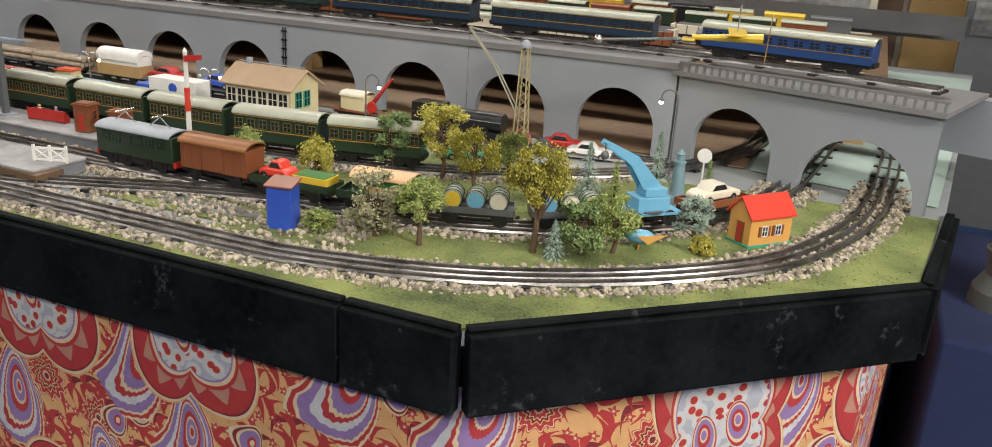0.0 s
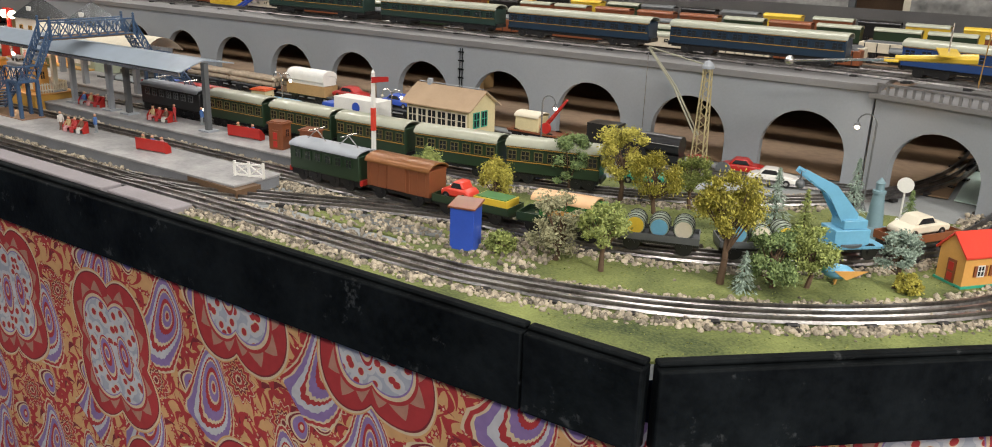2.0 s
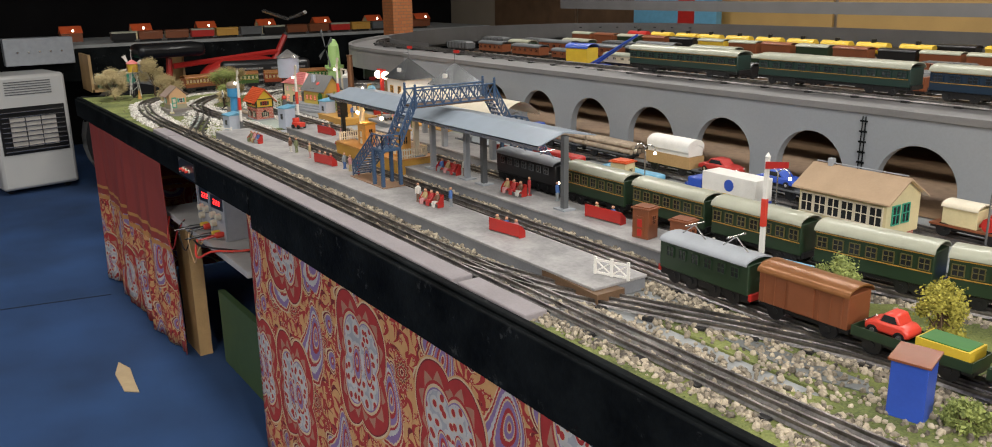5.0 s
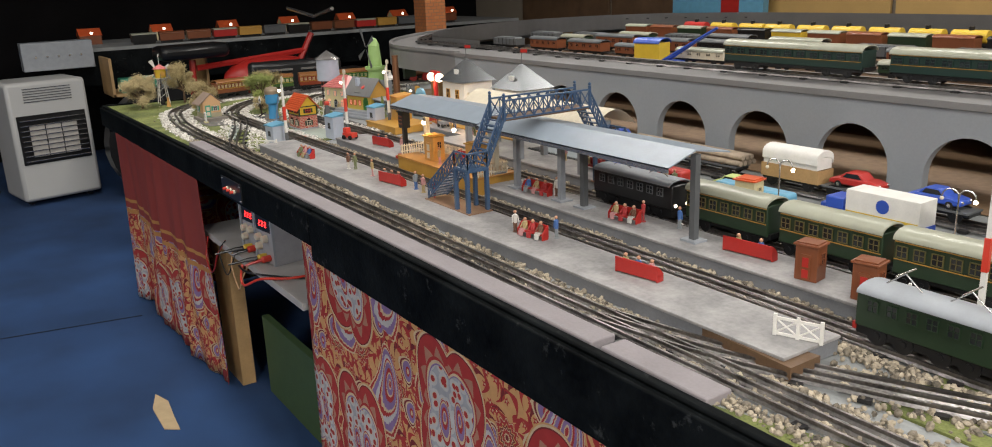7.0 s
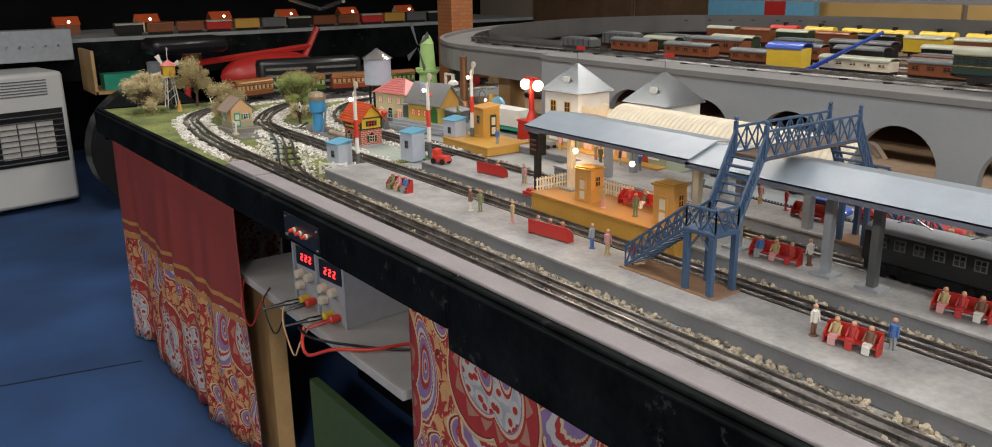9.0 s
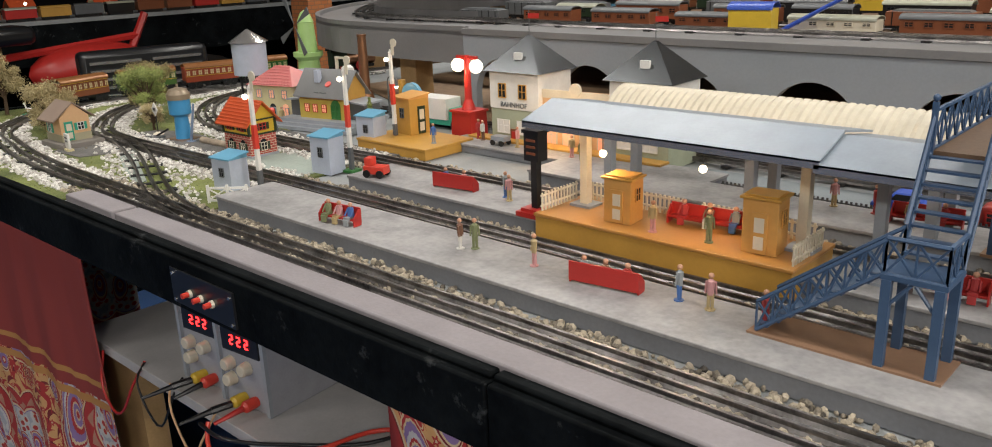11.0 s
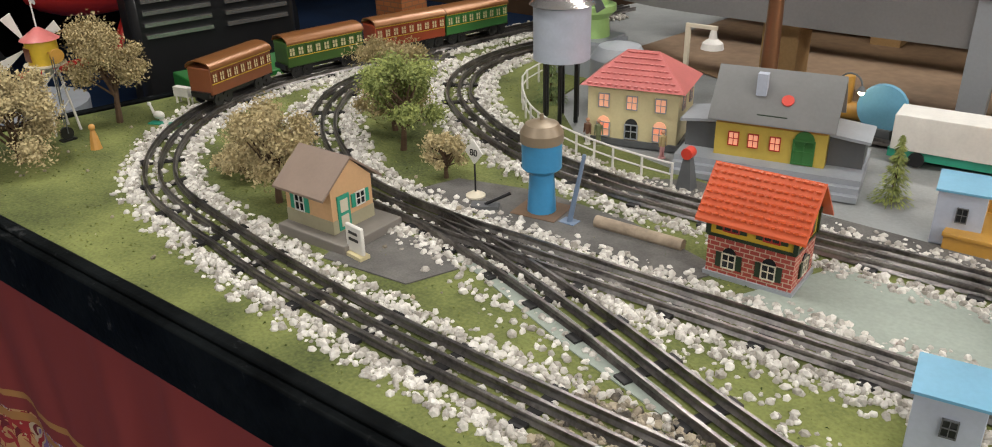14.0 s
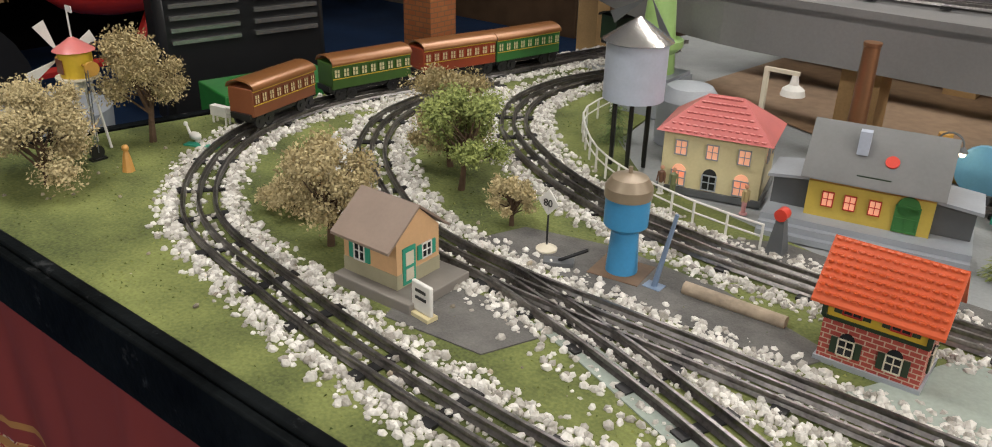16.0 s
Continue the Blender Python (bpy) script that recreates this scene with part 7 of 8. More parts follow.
for a, b in ((-1, -1), (1, -1), (1, 1), (-1, 1)):
    m.tube([(a * 0.016, b * 0.016, 0), (a * 0.008, b * 0.008, 0.085)], 0.0016, 5)
for k in range(3):
    z = 0.02 + 0.022 * k
    m.tube([(-0.014, -0.014, z), (0.012, -0.012, z + 0.02)], 0.001, 4).tube([(0.014, -0.014, z), (-0.012, -0.012, z + 0.02)], 0.001, 4).tube([(0.014, -0.014, z), (0.012, 0.012, z + 0.02)], 0.001, 4)
part("trestle", m, P_WHITE, t)
part("gallery", M().cyl((0, 0, 0.085), (0, 0, 0.087), 0.024, n=16), P_OFFWHITE, t)
part("drum", M().cyl((0, 0, 0.087), (0, 0, 0.116), 0.018, n=20), P_YELLOW, t)
part("drum_panel", M().box(0, -0.0184, 0.092, 0.014, 0.001, 0.016), P_BROWN, t, "dark printed panel")
part("roof", M().cyl((0, 0, 0.116), (0, 0, 0.130), 0.023, 0.003, 12), P_ROSE, t, "faded red conical roof")
part("drive_wheel", M().cyl((0.037, -0.002, 0.102), (0.041, -0.002, 0.102), 0.008, n=18), P_BUFF, t, "brass drive wheel")
for dx in (0.036, 0.042):
    part("drive_cord", M().cyl((dx, -0.008, 0.102), (dx + 0.004, -0.014, 0.010), 0.0006, n=5), P_DGREY, t)
part("lower_wheel", M().cyl((0.040, -0.014, 0.010), (0.044, -0.014, 0.010), 0.008, n=18).box(0.042, -0.014, 0, 0.010, 0.018, 0.003), P_BLACK, t, "black pump wheel")
part("flag_pole", M().cyl((0, 0, 0.13), (0, 0, 0.165), 0.001, n=5).box(0.006, 0, 0.158, 0.012, 0.0008, 0.007), P_WHITE, t)
part("axle", M().cyl((-0.034, -0.006, 0.102), (0.036, 0, 0.102), 0.0015, n=6), P_BUFF, t)
for i in range(4):
    a = radians(25 + 90 * i)
    part("blade", M().extrude([(-0.033, 0.003 * math.cos(a), 0.102 + 0.003 * math.sin(a)), (-0.033, 0.045 * math.cos(a + 0.16), 0.102 + 0.045 * math.sin(a + 0.16)), (-0.033, 0.045 * math.cos(a - 0.16), 0.102 + 0.045 * math.sin(a - 0.16))], (-0.001, 0, 0)), P_WHITE, t)
t.scale = (1.1, 1.1, 1.1)
ob = new("toy_goose", finish("toy_goose", M().ball((0, 0, 0.010), 0.010, 0.005, 0.006).cyl((-0.008, 0, 0.012), (-0.012, 0, 0.024), 0.002, 0.0015, 6).ball((-0.013, 0, 0.025), 0.003), P_WHITE))
ob.matrix_basis = pose(-3.80, 1.065, T + 0.0008, 0, 0, 20)
tagged(ob, "white toy goose beside a green strip on the turf", "toy animal")
t = thing("toy_strip", "flat green tin strip lying on the turf", "tin toy", pose(-3.783, 1.062, T + 0.001, 0, 0, 20))
part("plate", M().box(0, 0, 0, 0.048, 0.012, 0.002), P_TEAL, t)
m = M().box(0, 0, 0.012, 0.030, 0.010, 0.014).box(0.018, 0, 0.018, 0.009, 0.007, 0.009)
for gx in (-0.012, 0.012):
    for gy in (-0.0035, 0.0035):
        m.cyl((gx, gy, 0), (gx, gy, 0.013), 0.0016, n=5)
ob = new("toy_cow", finish("toy_cow", m, P_WHITE))
ob.matrix_basis = pose(-3.845, 1.135, T, 0, 0, 10)
tagged(ob, "small white toy cow standing on the turf", "toy animal")
ob = new("garden_figure", finish("garden_figure", M().cyl((0, 0, 0), (0, 0, 0.018), 0.008, 0.005, 8).cyl((0, 0, 0.018), (0, 0, 0.026), 0.005, 0.003, 8).ball((0, 0, 0.030), 0.0045), P_ORANGE))
ob.matrix_basis = pose(-3.772, 0.955, T, 0, 0, 0)
tagged(ob, "little orange painted figure beside the wind pump", "figurine")
t = thing("yard_lamp", "white gallows lamp with an enamel shade", "street lamp", pose(-3.245, 1.56, T))
part("post", M().box(0, 0, 0, 0.006, 0.006, 0.112).box(0.020, 0, 0.108, 0.046, 0.005, 0.005), P_OFFWHITE, t)
part("shade", M().lathe([(0.016, 0.082), (0.014, 0.090), (0.006, 0.096), (0.004, 0.108)], 18, (0.038, 0, 0)), P_WHITE, t, "white enamel shade")
for i, (fx, fy) in enumerate(((-3.262, 1.333), (-3.248, 1.336), (-3.163, 1.345))):
    figurine(fx, fy, T + 0.0005, 7 - i, 30 * i)
t = thing("curved_railing", "white metal railing along the curved track", "railing", pose(0, 0, T))
line = [Vector((x, y, 0)) for x, y in ((-3.475, 1.56), (-3.465, 1.48), (-3.43, 1.42), (-3.36, 1.345), (-3.28, 1.30), (-3.19, 1.275), (-3.11, 1.268))]
rl = [p for p in smooth([tuple(p) for p in line], 0.03)]
part("top_rail", M().tube([p + Vector((0, 0, 0.030)) for p in rl], 0.0013), P_WHITE, t)
part("middle_rail", M().tube([p + Vector((0, 0, 0.017)) for p in rl], 0.0011), P_WHITE, t)
for p in rl:
    part("post", M().cyl(p, p + Vector((0, 0, 0.031)), 0.0015, n=6), P_WHITE, t)
t = thing("toy_tractor", "red station tractor with a driver", "toy vehicle", pose(-2.575, 1.115, Z1, 0, 0, 20))
part("body", M().box(0, 0, 0.005, 0.034, 0.020, 0.012).box(-0.010, 0, 0.017, 0.012, 0.016, 0.012), P_BRIGHTRED, t, "", 0.001)
for s in (-1, 1):
    for wx in (-0.011, 0.011):
        part("wheel", M().cyl((wx, s * 0.009, 0.006), (wx, s * 0.0125, 0.006), 0.006, n=10), P_BLACK, t)
t = thing("luggage_cart", "grey luggage cart on the forecourt", "cart", pose(-2.585, 1.398, T + 0.0152))
part("bed", M().box(0, 0, 0.008, 0.03, 0.018, 0.008), P_GREY, t)
for s in (-1, 1):
    for wx in (-0.01, 0.01):
        part("wheel", M().cyl((wx, s * 0.008, 0.005), (wx, s * 0.011, 0.005), 0.005, n=10), P_BLACK, t)

# ---- under the table: shelf with power supplies ----
t = thing("shelf", "white painted shelf under the table", "shelf", pose(-2.66, 1.02, 0.465))
part("board", M().box(0, 0, 0, 0.80, 0.38, 0.018), mat("greyish_white_laminate", (0.42, 0.40, 0.39), 0.5, 0, 0.12, 20, 0.1), t, "", 0.001)
t = thing("plywood_panel", "green painted plywood panel under the shelf", "panel", pose(-2.55, 0.93, 0))
part("board", M().box(0, 0, 0.0, 0.62, 0.02, 0.24), paint("olive_green_paint", (0.05, 0.09, 0.035), 0.6), t)
# added near-black sheet that stands for the shade behind the shelf
solid("shade_sheet", M().box(-2.6, 1.24, 0, 1.3, 0.02, 0.70), BLACKROOM, "near-black sheet added for the shade under the table", "panel")
PSUCASE = paint("pale_grey_case", (0.33, 0.33, 0.36), 0.5)
for i, px in enumerate((-2.707, -2.598)):
    t = thing("power_supply", "white bench power supply with red digits", "power supply", pose(px, 0.930, 0.483, 0, 0, 6), "bench power supplies")
    part("case", M().box(0, 0.055, 0, 0.105, 0.23, 0.128), PSUCASE, t, "", 0.002)
    for sx in (-1, 1):
        part("side_trim", M().box(sx * 0.049, -0.062, 0.001, 0.007, 0.006, 0.126), P_GREY, t, "grey raised side trim")
    part("display", M().box(0, -0.0615, 0.083, 0.078, 0.003, 0.038), P_BLACK, t)
    for dx in (-0.016, 0.0, 0.016):
        seg = M()
        for u, v, w, h in ((0, 0.0130, 0.006, 0.0018), (0, 0.0065, 0.006, 0.0018), (0, 0, 0.006, 0.0018), (-0.0032, 0.001, 0.0018, 0.0060), (0.0032, 0.0075, 0.0018, 0.0060)):
            seg.box(dx + u, -0.0636, 0.094 + v, w, 0.001, h)
        part("digit", seg, P_LED, t, "glowing red digit")
    for kx, kz in ((-0.026, 0.064), (0.010, 0.064), (-0.026, 0.040)):
        part("knob", M().lathe([(0.010, 0), (0.009, 0.012), (0.0075, 0.014)], 16), P_OFFWHITE, t, "white control knob").matrix_basis = pose(kx, -0.0605, kz, 90)
    for tx, mat_t in ((-0.004, P_YELLOW), (0.020, P_BRIGHTRED)):
        part("terminal", M().lathe([(0.0075, 0), (0.0085, 0.006), (0.0085, 0.020), (0.005, 0.024)], 12), mat_t, t, "coloured screw terminal").matrix_basis = pose(tx, -0.0605, 0.016, 90)
    part("banana_plug", M().cyl((-0.004, -0.084, 0.016), (-0.014, -0.110, 0.014), 0.0055, 0.0055, 8).cyl((-0.014, -0.110, 0.014), (-0.030, -0.150, 0.008), 0.0045, 0.002, 8), P_BLACK, t, "black plug with its lead")
    part("banana_plug", M().cyl((0.020, -0.084, 0.016), (0.012, -0.125, 0.010), 0.0045, 0.0025, 8), P_RED if i else P_BLACK, t)
    vents = M()
    for a in range(5):
        for b in range(4):
            vents.box(0.0528, 0.02 + 0.010 * a, 0.060 + 0.011 * b, 0.0006, 0.004, 0.004)
    part("vent_hole", vents, P_DGREY, t)
t = thing("switch_panel", "black switch panel with three red buttons", "switch panel", pose(-2.485, 0.7762, T - 0.040))
part("plate", M().box(0, -0.003, -0.018, 0.140, 0.003, 0.044), P_BLACK, t)
for i in range(3):
    part("button", M().cyl((-0.025 + 0.025 * i, -0.0045, 0.002), (-0.025 + 0.025 * i, -0.016, 0.002), 0.0034, n=12), P_BRIGHTRED, t, "red push button")
    part("collar", M().cyl((-0.025 + 0.025 * i, -0.0045, 0.002), (-0.025 + 0.025 * i, -0.008, 0.002), 0.0048, n=12), P_OFFWHITE, t)
for sx in (-1, 1):
    for sz in (-0.014, 0.019):
        part("screw", M().cyl((sx * 0.064, -0.0045, sz), (sx * 0.064, -0.006, sz), 0.002, n=8), P_STEEL, t)


def cable(name, pts, radius, material, label):
    cu = bpy.data.curves.new(name, "CURVE")
    cu.dimensions, cu.bevel_depth, cu.bevel_resolution = "3D", radius, 2
    sp = cu.splines.new("POLY")
    line = smooth(pts, 0.012)
    sp.points.add(len(line) - 1)
    for k, p in zip(sp.points, line):
        k.co = (*p, 1)
    cu.materials.append(material)
    tagged(new(name, cu), label, "cable", "loose cables")


cable("cable", [(-2.585, 0.805, 0.493), (-2.575, 0.795, 0.470), (-2.54, 0.79, 0.455), (-2.47, 0.81, 0.486), (-2.42, 0.86, 0.490), (-2.40, 0.93, 0.490), (-2.36, 0.97, 0.492), (-2.33, 0.96, 0.51)], 0.0032, P_BRIGHTRED, "red rubber test lead looped over the shelf")
cable("cable", [(-2.60, 0.80, 0.487), (-2.54, 0.80, 0.487), (-2.47, 0.84, 0.487), (-2.38, 0.92, 0.488), (-2.36, 1.0, 0.50), (-2.38, 1.02, 0.54)], 0.0027, P_BLACK, "black rubber test lead looped over the shelf")
cable("cable", [(-2.96, 0.825, 0.475), (-2.955, 0.812, 0.42), (-2.92, 0.81, 0.385), (-2.88, 0.81, 0.40), (-2.84, 0.815, 0.455), (-2.84, 0.84, 0.488)], 0.0022, P_RED, "thin red wire hanging at the post")
cable("cable", [(-2.84, 0.84, 0.487), (-2.82, 0.815, 0.47), (-2.79, 0.812, 0.43), (-2.75, 0.812, 0.42), (-2.73, 0.83, 0.475), (-2.74, 0.85, 0.488)], 0.0018, P_BLACK, "thin black wire drooping from the shelf")
cable("cable", [(-2.74, 0.83, 0.487), (-2.71, 0.812, 0.46), (-2.66, 0.810, 0.405), (-2.63, 0.812, 0.44), (-2.61, 0.83, 0.487)], 0.0018, P_PEACH, "thin pink wire drooping from the shelf")
t = thing("carpet_scrap", "torn tan scrap lying on the blue carpet", "scrap", pose(-2.92, 0.635, 0.001, 0, 0, 0))
part("sheet", M().extrude([(-0.13, 0.0, 0), (-0.04, -0.028, 0), (0.10, -0.030, 0), (0.13, 0.005, 0), (0.05, 0.010, 0), (-0.06, 0.020, 0)], (0, 0, 0.003)), paint("tan_card", (0.45, 0.34, 0.2), 0.8), t)

# ---- the rest of the hall ----
t = thing("gas_heater", "white cabinet gas heater with a dark grille", "heater", pose(-6.08, 0.775, 0, 0, 0, 100))
part("cabinet", M().box(0, 0, 0.03, 0.42, 0.34, 0.66), mat("heater_white", (0.5, 0.5, 0.49), 0.45, 0, 0.06, 4, 0.03), t, "", 0.02)
part("recess", M().box(0, -0.172, 0.24, 0.36, 0.006, 0.27), P_BLACK, t)
for i in range(3):
    part("ceramic_plate", M().box(-0.085 + 0.085 * i, -0.178, 0.28, 0.078, 0.008, 0.17), mat("ceramic", (0.42, 0.40, 0.37), 0.8), t)
for i in range(9):
    part("guard_bar", M().tube([(-0.17, -0.19, 0.26 + 0.028 * i), (0.17, -0.19, 0.26 + 0.028 * i)], 0.003), P_STEEL, t)
for i in range(6):
    part("vent_slot", M().box(0, -0.1715, 0.58 + 0.014 * i, 0.25, 0.004, 0.005), P_DGREY, t)
for sx in (-1, 1):
    part("castor", M().cyl((sx * 0.16, -0.10, 0.02), (sx * 0.16, -0.08, 0.02), 0.02, n=12), P_BLACK, t)

# second layout against the far wall
t = thing("rear_table", "far black-edged layout table along the dark wall", "table", pose(-6.75, 2.6, 0))
part("top", M().box(0, 0, 0.80, 0.9, 3.4, 0.02), GREYBOARD, t)
part("edge_board", M().box(0.455, 0, 0.60, 0.02, 3.4, 0.20), BLACKPAINT, t)
for y in (-1.6, 0, 1.6):
    part("leg", M().box(0.35, y, 0, 0.06, 0.06, 0.8), WOOD, t)
t = thing("control_cabinet", "grey control box on the end of the far table", "control box", pose(-6.25, 0.93, 0.72))
part("case", M().box(0, 0, 0, 0.12, 0.38, 0.16), P_GREY, t, "", 0.004)
for i in range(5):
    part("switch", M().cyl((0.06, -0.12 + 0.06 * i, 0.08), (0.072, -0.12 + 0.06 * i, 0.08), 0.006, n=8), P_STEEL, t)
t = thing("storage_box", "open wooden storage box with odds and ends", "box", pose(-6.05, 1.42, 0.56))
part("bottom", M().box(0, 0, 0, 0.3, 0.55, 0.015), WOOD, t)
part("side", M().box(0, -0.27, 0, 0.3, 0.015, 0.22), WOOD, t)
part("side", M().box(0, 0.27, 0, 0.3, 0.015, 0.22), WOOD, t)
part("tray", M().box(0.06, -0.12, 0.016, 0.1, 0.2, 0.08), P_TEAL, t)
part("tin", M().cyl((0.06, 0.06, 0.016), (0.06, 0.06, 0.14), 0.05, n=16), P_GREY, t)
for i in range(14):
    y = 1.45 + 0.17 * i
    body = (P_BLACK, P_BROWN, P_BROWN, P_RED, P_BUFF, P_DGREY)[i % 6]
    t = thing("far_wagon", "small old brown toy wagon on the far table", "toy wagon", pose(-6.36, y, 0.822, 0, 0, 90), "far table stock")
    part("body", M().box(0, 0, 0.014, 0.15, 0.045, 0.045), body, t)
    part("roof", arc_roof(M(), 0.152, 0.045, 0.059, 0.010), P_ROOF if i % 3 == 0 else body, t)
    part("underframe", M().box(0, 0, 0, 0.13, 0.034, 0.014), P_BLACK, t)
for i in range(7):
    t = thing("far_house", "tiny lit house on the far table", "toy house", pose(-6.75, 1.2 + 0.45 * i, 0.82, 0, 0, 90), "far table houses")
    part("house_body", gable_walls(M(), 0.13, 0.09, 0, 0.06, 0.04), P_CREAM if i % 2 else P_BROWN, t)
    part("roof", gable(M(), 0.13, 0.09, 0.06, 0.04), P_TILE, t)
    part("lamp", M().ball((0.0, -0.09, 0.075), 0.009), P_BULB2, t)
t = thing("brick_pillar", "orange brick-papered pillar beside the far table", "pillar", pose(-4.95, 2.72, 0))
part("shaft", M().box(0, 0, 0, 0.13, 0.13, 1.6), brick_material("orange_brick_paper", (0.45, 0.16, 0.05), (0.38, 0.12, 0.04), (0.25, 0.12, 0.06), 14), t)

# old vehicles stored in the dark behind the left end
t = thing("motorcycle", "old red motorcycle parked in the dark", "motorcycle", pose(-5.75, 1.98, 0, 0, 0, 95))
part("tank", M().ball((0.05, 0, 0.62), 0.30, 0.11, 0.12, 16, 10), P_RED, t, "glossy red fuel tank")
part("tank_badge", M().box(0.05, -0.112, 0.60, 0.20, 0.006, 0.06), P_OFFWHITE, t)
part("seat", M().box(-0.42, 0, 0.76, 0.4, 0.2, 0.08), P_BLACK, t, "", 0.03)
part("frame", M().tube([(0.35, 0, 0.85), (0.05, 0, 0.35), (-0.45, 0, 0.35), (-0.42, 0, 0.75)], 0.018).tube([(0.3, 0, 0.75), (-0.4, 0, 0.7)], 0.018), P_RED, t)
for wx in (-0.65, 0.62):
    w = part("wheel", M().cyl((wx, -0.05, 0.31), (wx, 0.05, 0.31), 0.31, n=28), P_BLACK, t)
part("handlebar", M().tube([(0.35, -0.3, 1.0), (0.38, 0, 0.95), (0.35, 0.3, 1.0)], 0.012), P_STEEL, t)
t = thing("green_box", "bright green wooden box with a handle", "box", pose(-4.50, 1.70, 0.40, 0, 0, 78))
part("body", M().box(0, 0, 0, 0.30, 0.16, 0.17), mat("box_green", (0.02, 0.16, 0.03), 0.4), t, "", 0.003)
part("handle", M().tube([(-0.035, -0.085, 0.075), (-0.03, -0.10, 0.08), (0.03, -0.10, 0.08), (0.035, -0.085, 0.075)], 0.005), P_BLACK, t)
solid("side_bench", M().box(-4.6, 2.05, 0.36, 0.5, 1.2, 0.04).box(-4.6, 1.5, 0, 0.4, 0.04, 0.36).box(-4.6, 2.6, 0, 0.4, 0.04, 0.36), BLACKPAINT, "dark low bench behind the table", "bench", "")
t = thing("chrome_radiator", "chrome radiator grilles of an old machine", "grille", pose(-4.76, 1.82, 0.40, 0, 0, 78))
part("shell", M().box(0, 0.04, 0, 0.46, 0.10, 0.38), P_BLACK, t, "", 0.02)
for s in (-1, 1):
    for i in range(5):
        part("chrome_slat", M().box(s * 0.11, -0.014, 0.215 + 0.030 * i, 0.18, 0.01, 0.010), P_STEEL, t, "chrome slat")
t = thing("zinc_tub", "grey zinc tub in the dark", "tub", pose(-4.62, 1.22, 0.0))
part("tub", M().cyl((0, 0, 0), (0, 0, 0.58), 0.10, 0.13, 24), P_GREY, t)

# ---- the upper oval behind the viaduct ----
BAND = [(XL, 1.646), (-3.15, 1.65), (-3.42, 1.68), (-3.72, 1.86), (-3.98, 2.20), (-4.10, 2.60), (-4.05, 3.00), (-3.85, 3.35), (-3.40, 3.60), (-2.6, 3.70), (-1.0, 3.70), (0.30, 3.65)]
upper = thing("upper_deck", "curved grey upper deck of the layout on posts", "model viaduct", pose(0, 0, 0))
bl = smooth([(x, y, 0) for x, y in BAND], 0.05)
st = along(bl)
m, m2 = M(), M()
for (p, d, s), (q, e, s2) in zip(st, st[1:]):
    a, b = Vector((-d.y, d.x, 0)), Vector((-e.y, e.x, 0))
    m.extrude([p + Vector((0, 0, DECK - 0.075)), q + Vector((0, 0, DECK - 0.075)), q + Vector((0, 0, DECK + 0.004)), p + Vector((0, 0, DECK + 0.004))], d.cross(Vector((0, 0, 1))) * 0.012)
    pi, qi = p + d.cross(Vector((0, 0, 1))) * 0.16, q + e.cross(Vector((0, 0, 1))) * 0.16
    m2.extrude([p + Vector((0, 0, DECK - 0.014)), q + Vector((0, 0, DECK - 0.014)), qi + Vector((0, 0, DECK - 0.014)), pi + Vector((0, 0, DECK - 0.014))], (0, 0, 0.008))
part("outer_rim", m, VIADUCTDARK, upper, "grey painted rim board")
part("deck", m2, VIADUCTDARK, upper)
mi = M()
for (p, d, s), (q, e, s2) in zip(st, st[1:]):
    if p.x > -0.4 and p.y < 2:
        continue
    pi, qi = p - d.cross(Vector((0, 0, 1))) * -0.165, q - e.cross(Vector((0, 0, 1))) * -0.165
    if p.y > 1.66 or p.x < -3.0:
        mi.extrude([pi + Vector((0, 0, DECK - 0.05)), qi + Vector((0, 0, DECK - 0.05)), qi + Vector((0, 0, DECK + 0.02)), pi + Vector((0, 0, DECK + 0.02))], (0, 0, 0.001))
part("inner_rim", mi, VIADUCTDARK, upper)
for px, py, pz in ((-3.17, 1.74, T), (-3.96, 2.25, 0), (-4.0, 2.95, 0), (-3.40, 3.50, 0), (-2.0, 3.60, 0)):
    part("post", M().box(px, py, pz, 0.055, 0.055, DECK - 0.016 - pz), WOOD, upper)
track("upper", [(-3.0, 1.81), (-3.2, 1.80), (-3.40, 1.81), (-3.62, 1.95), (-3.86, 2.25), (-3.97, 2.60), (-3.93, 2.95), (-3.75, 3.25), (-3.35, 3.47), (-2.6, 3.57), (-1.0, 3.57)], OLD, 0.09, DECK - 0.003)
lower = thing("inner_board", "inner staging board with stored trains", "staging board", pose(0, 0, 0))
part("board", M().box(-1.70, 2.62, 0.862, 3.5, 1.30, 0.012), DARKWOOD, lower)
for py in (2.05, 2.95):
    for px in (-3.1, -1.4, 0.0):
        part("post", M().box(px, py, T, 0.05, 0.05, 0.862 - T), WOOD, lower)
rng = random.Random(77)
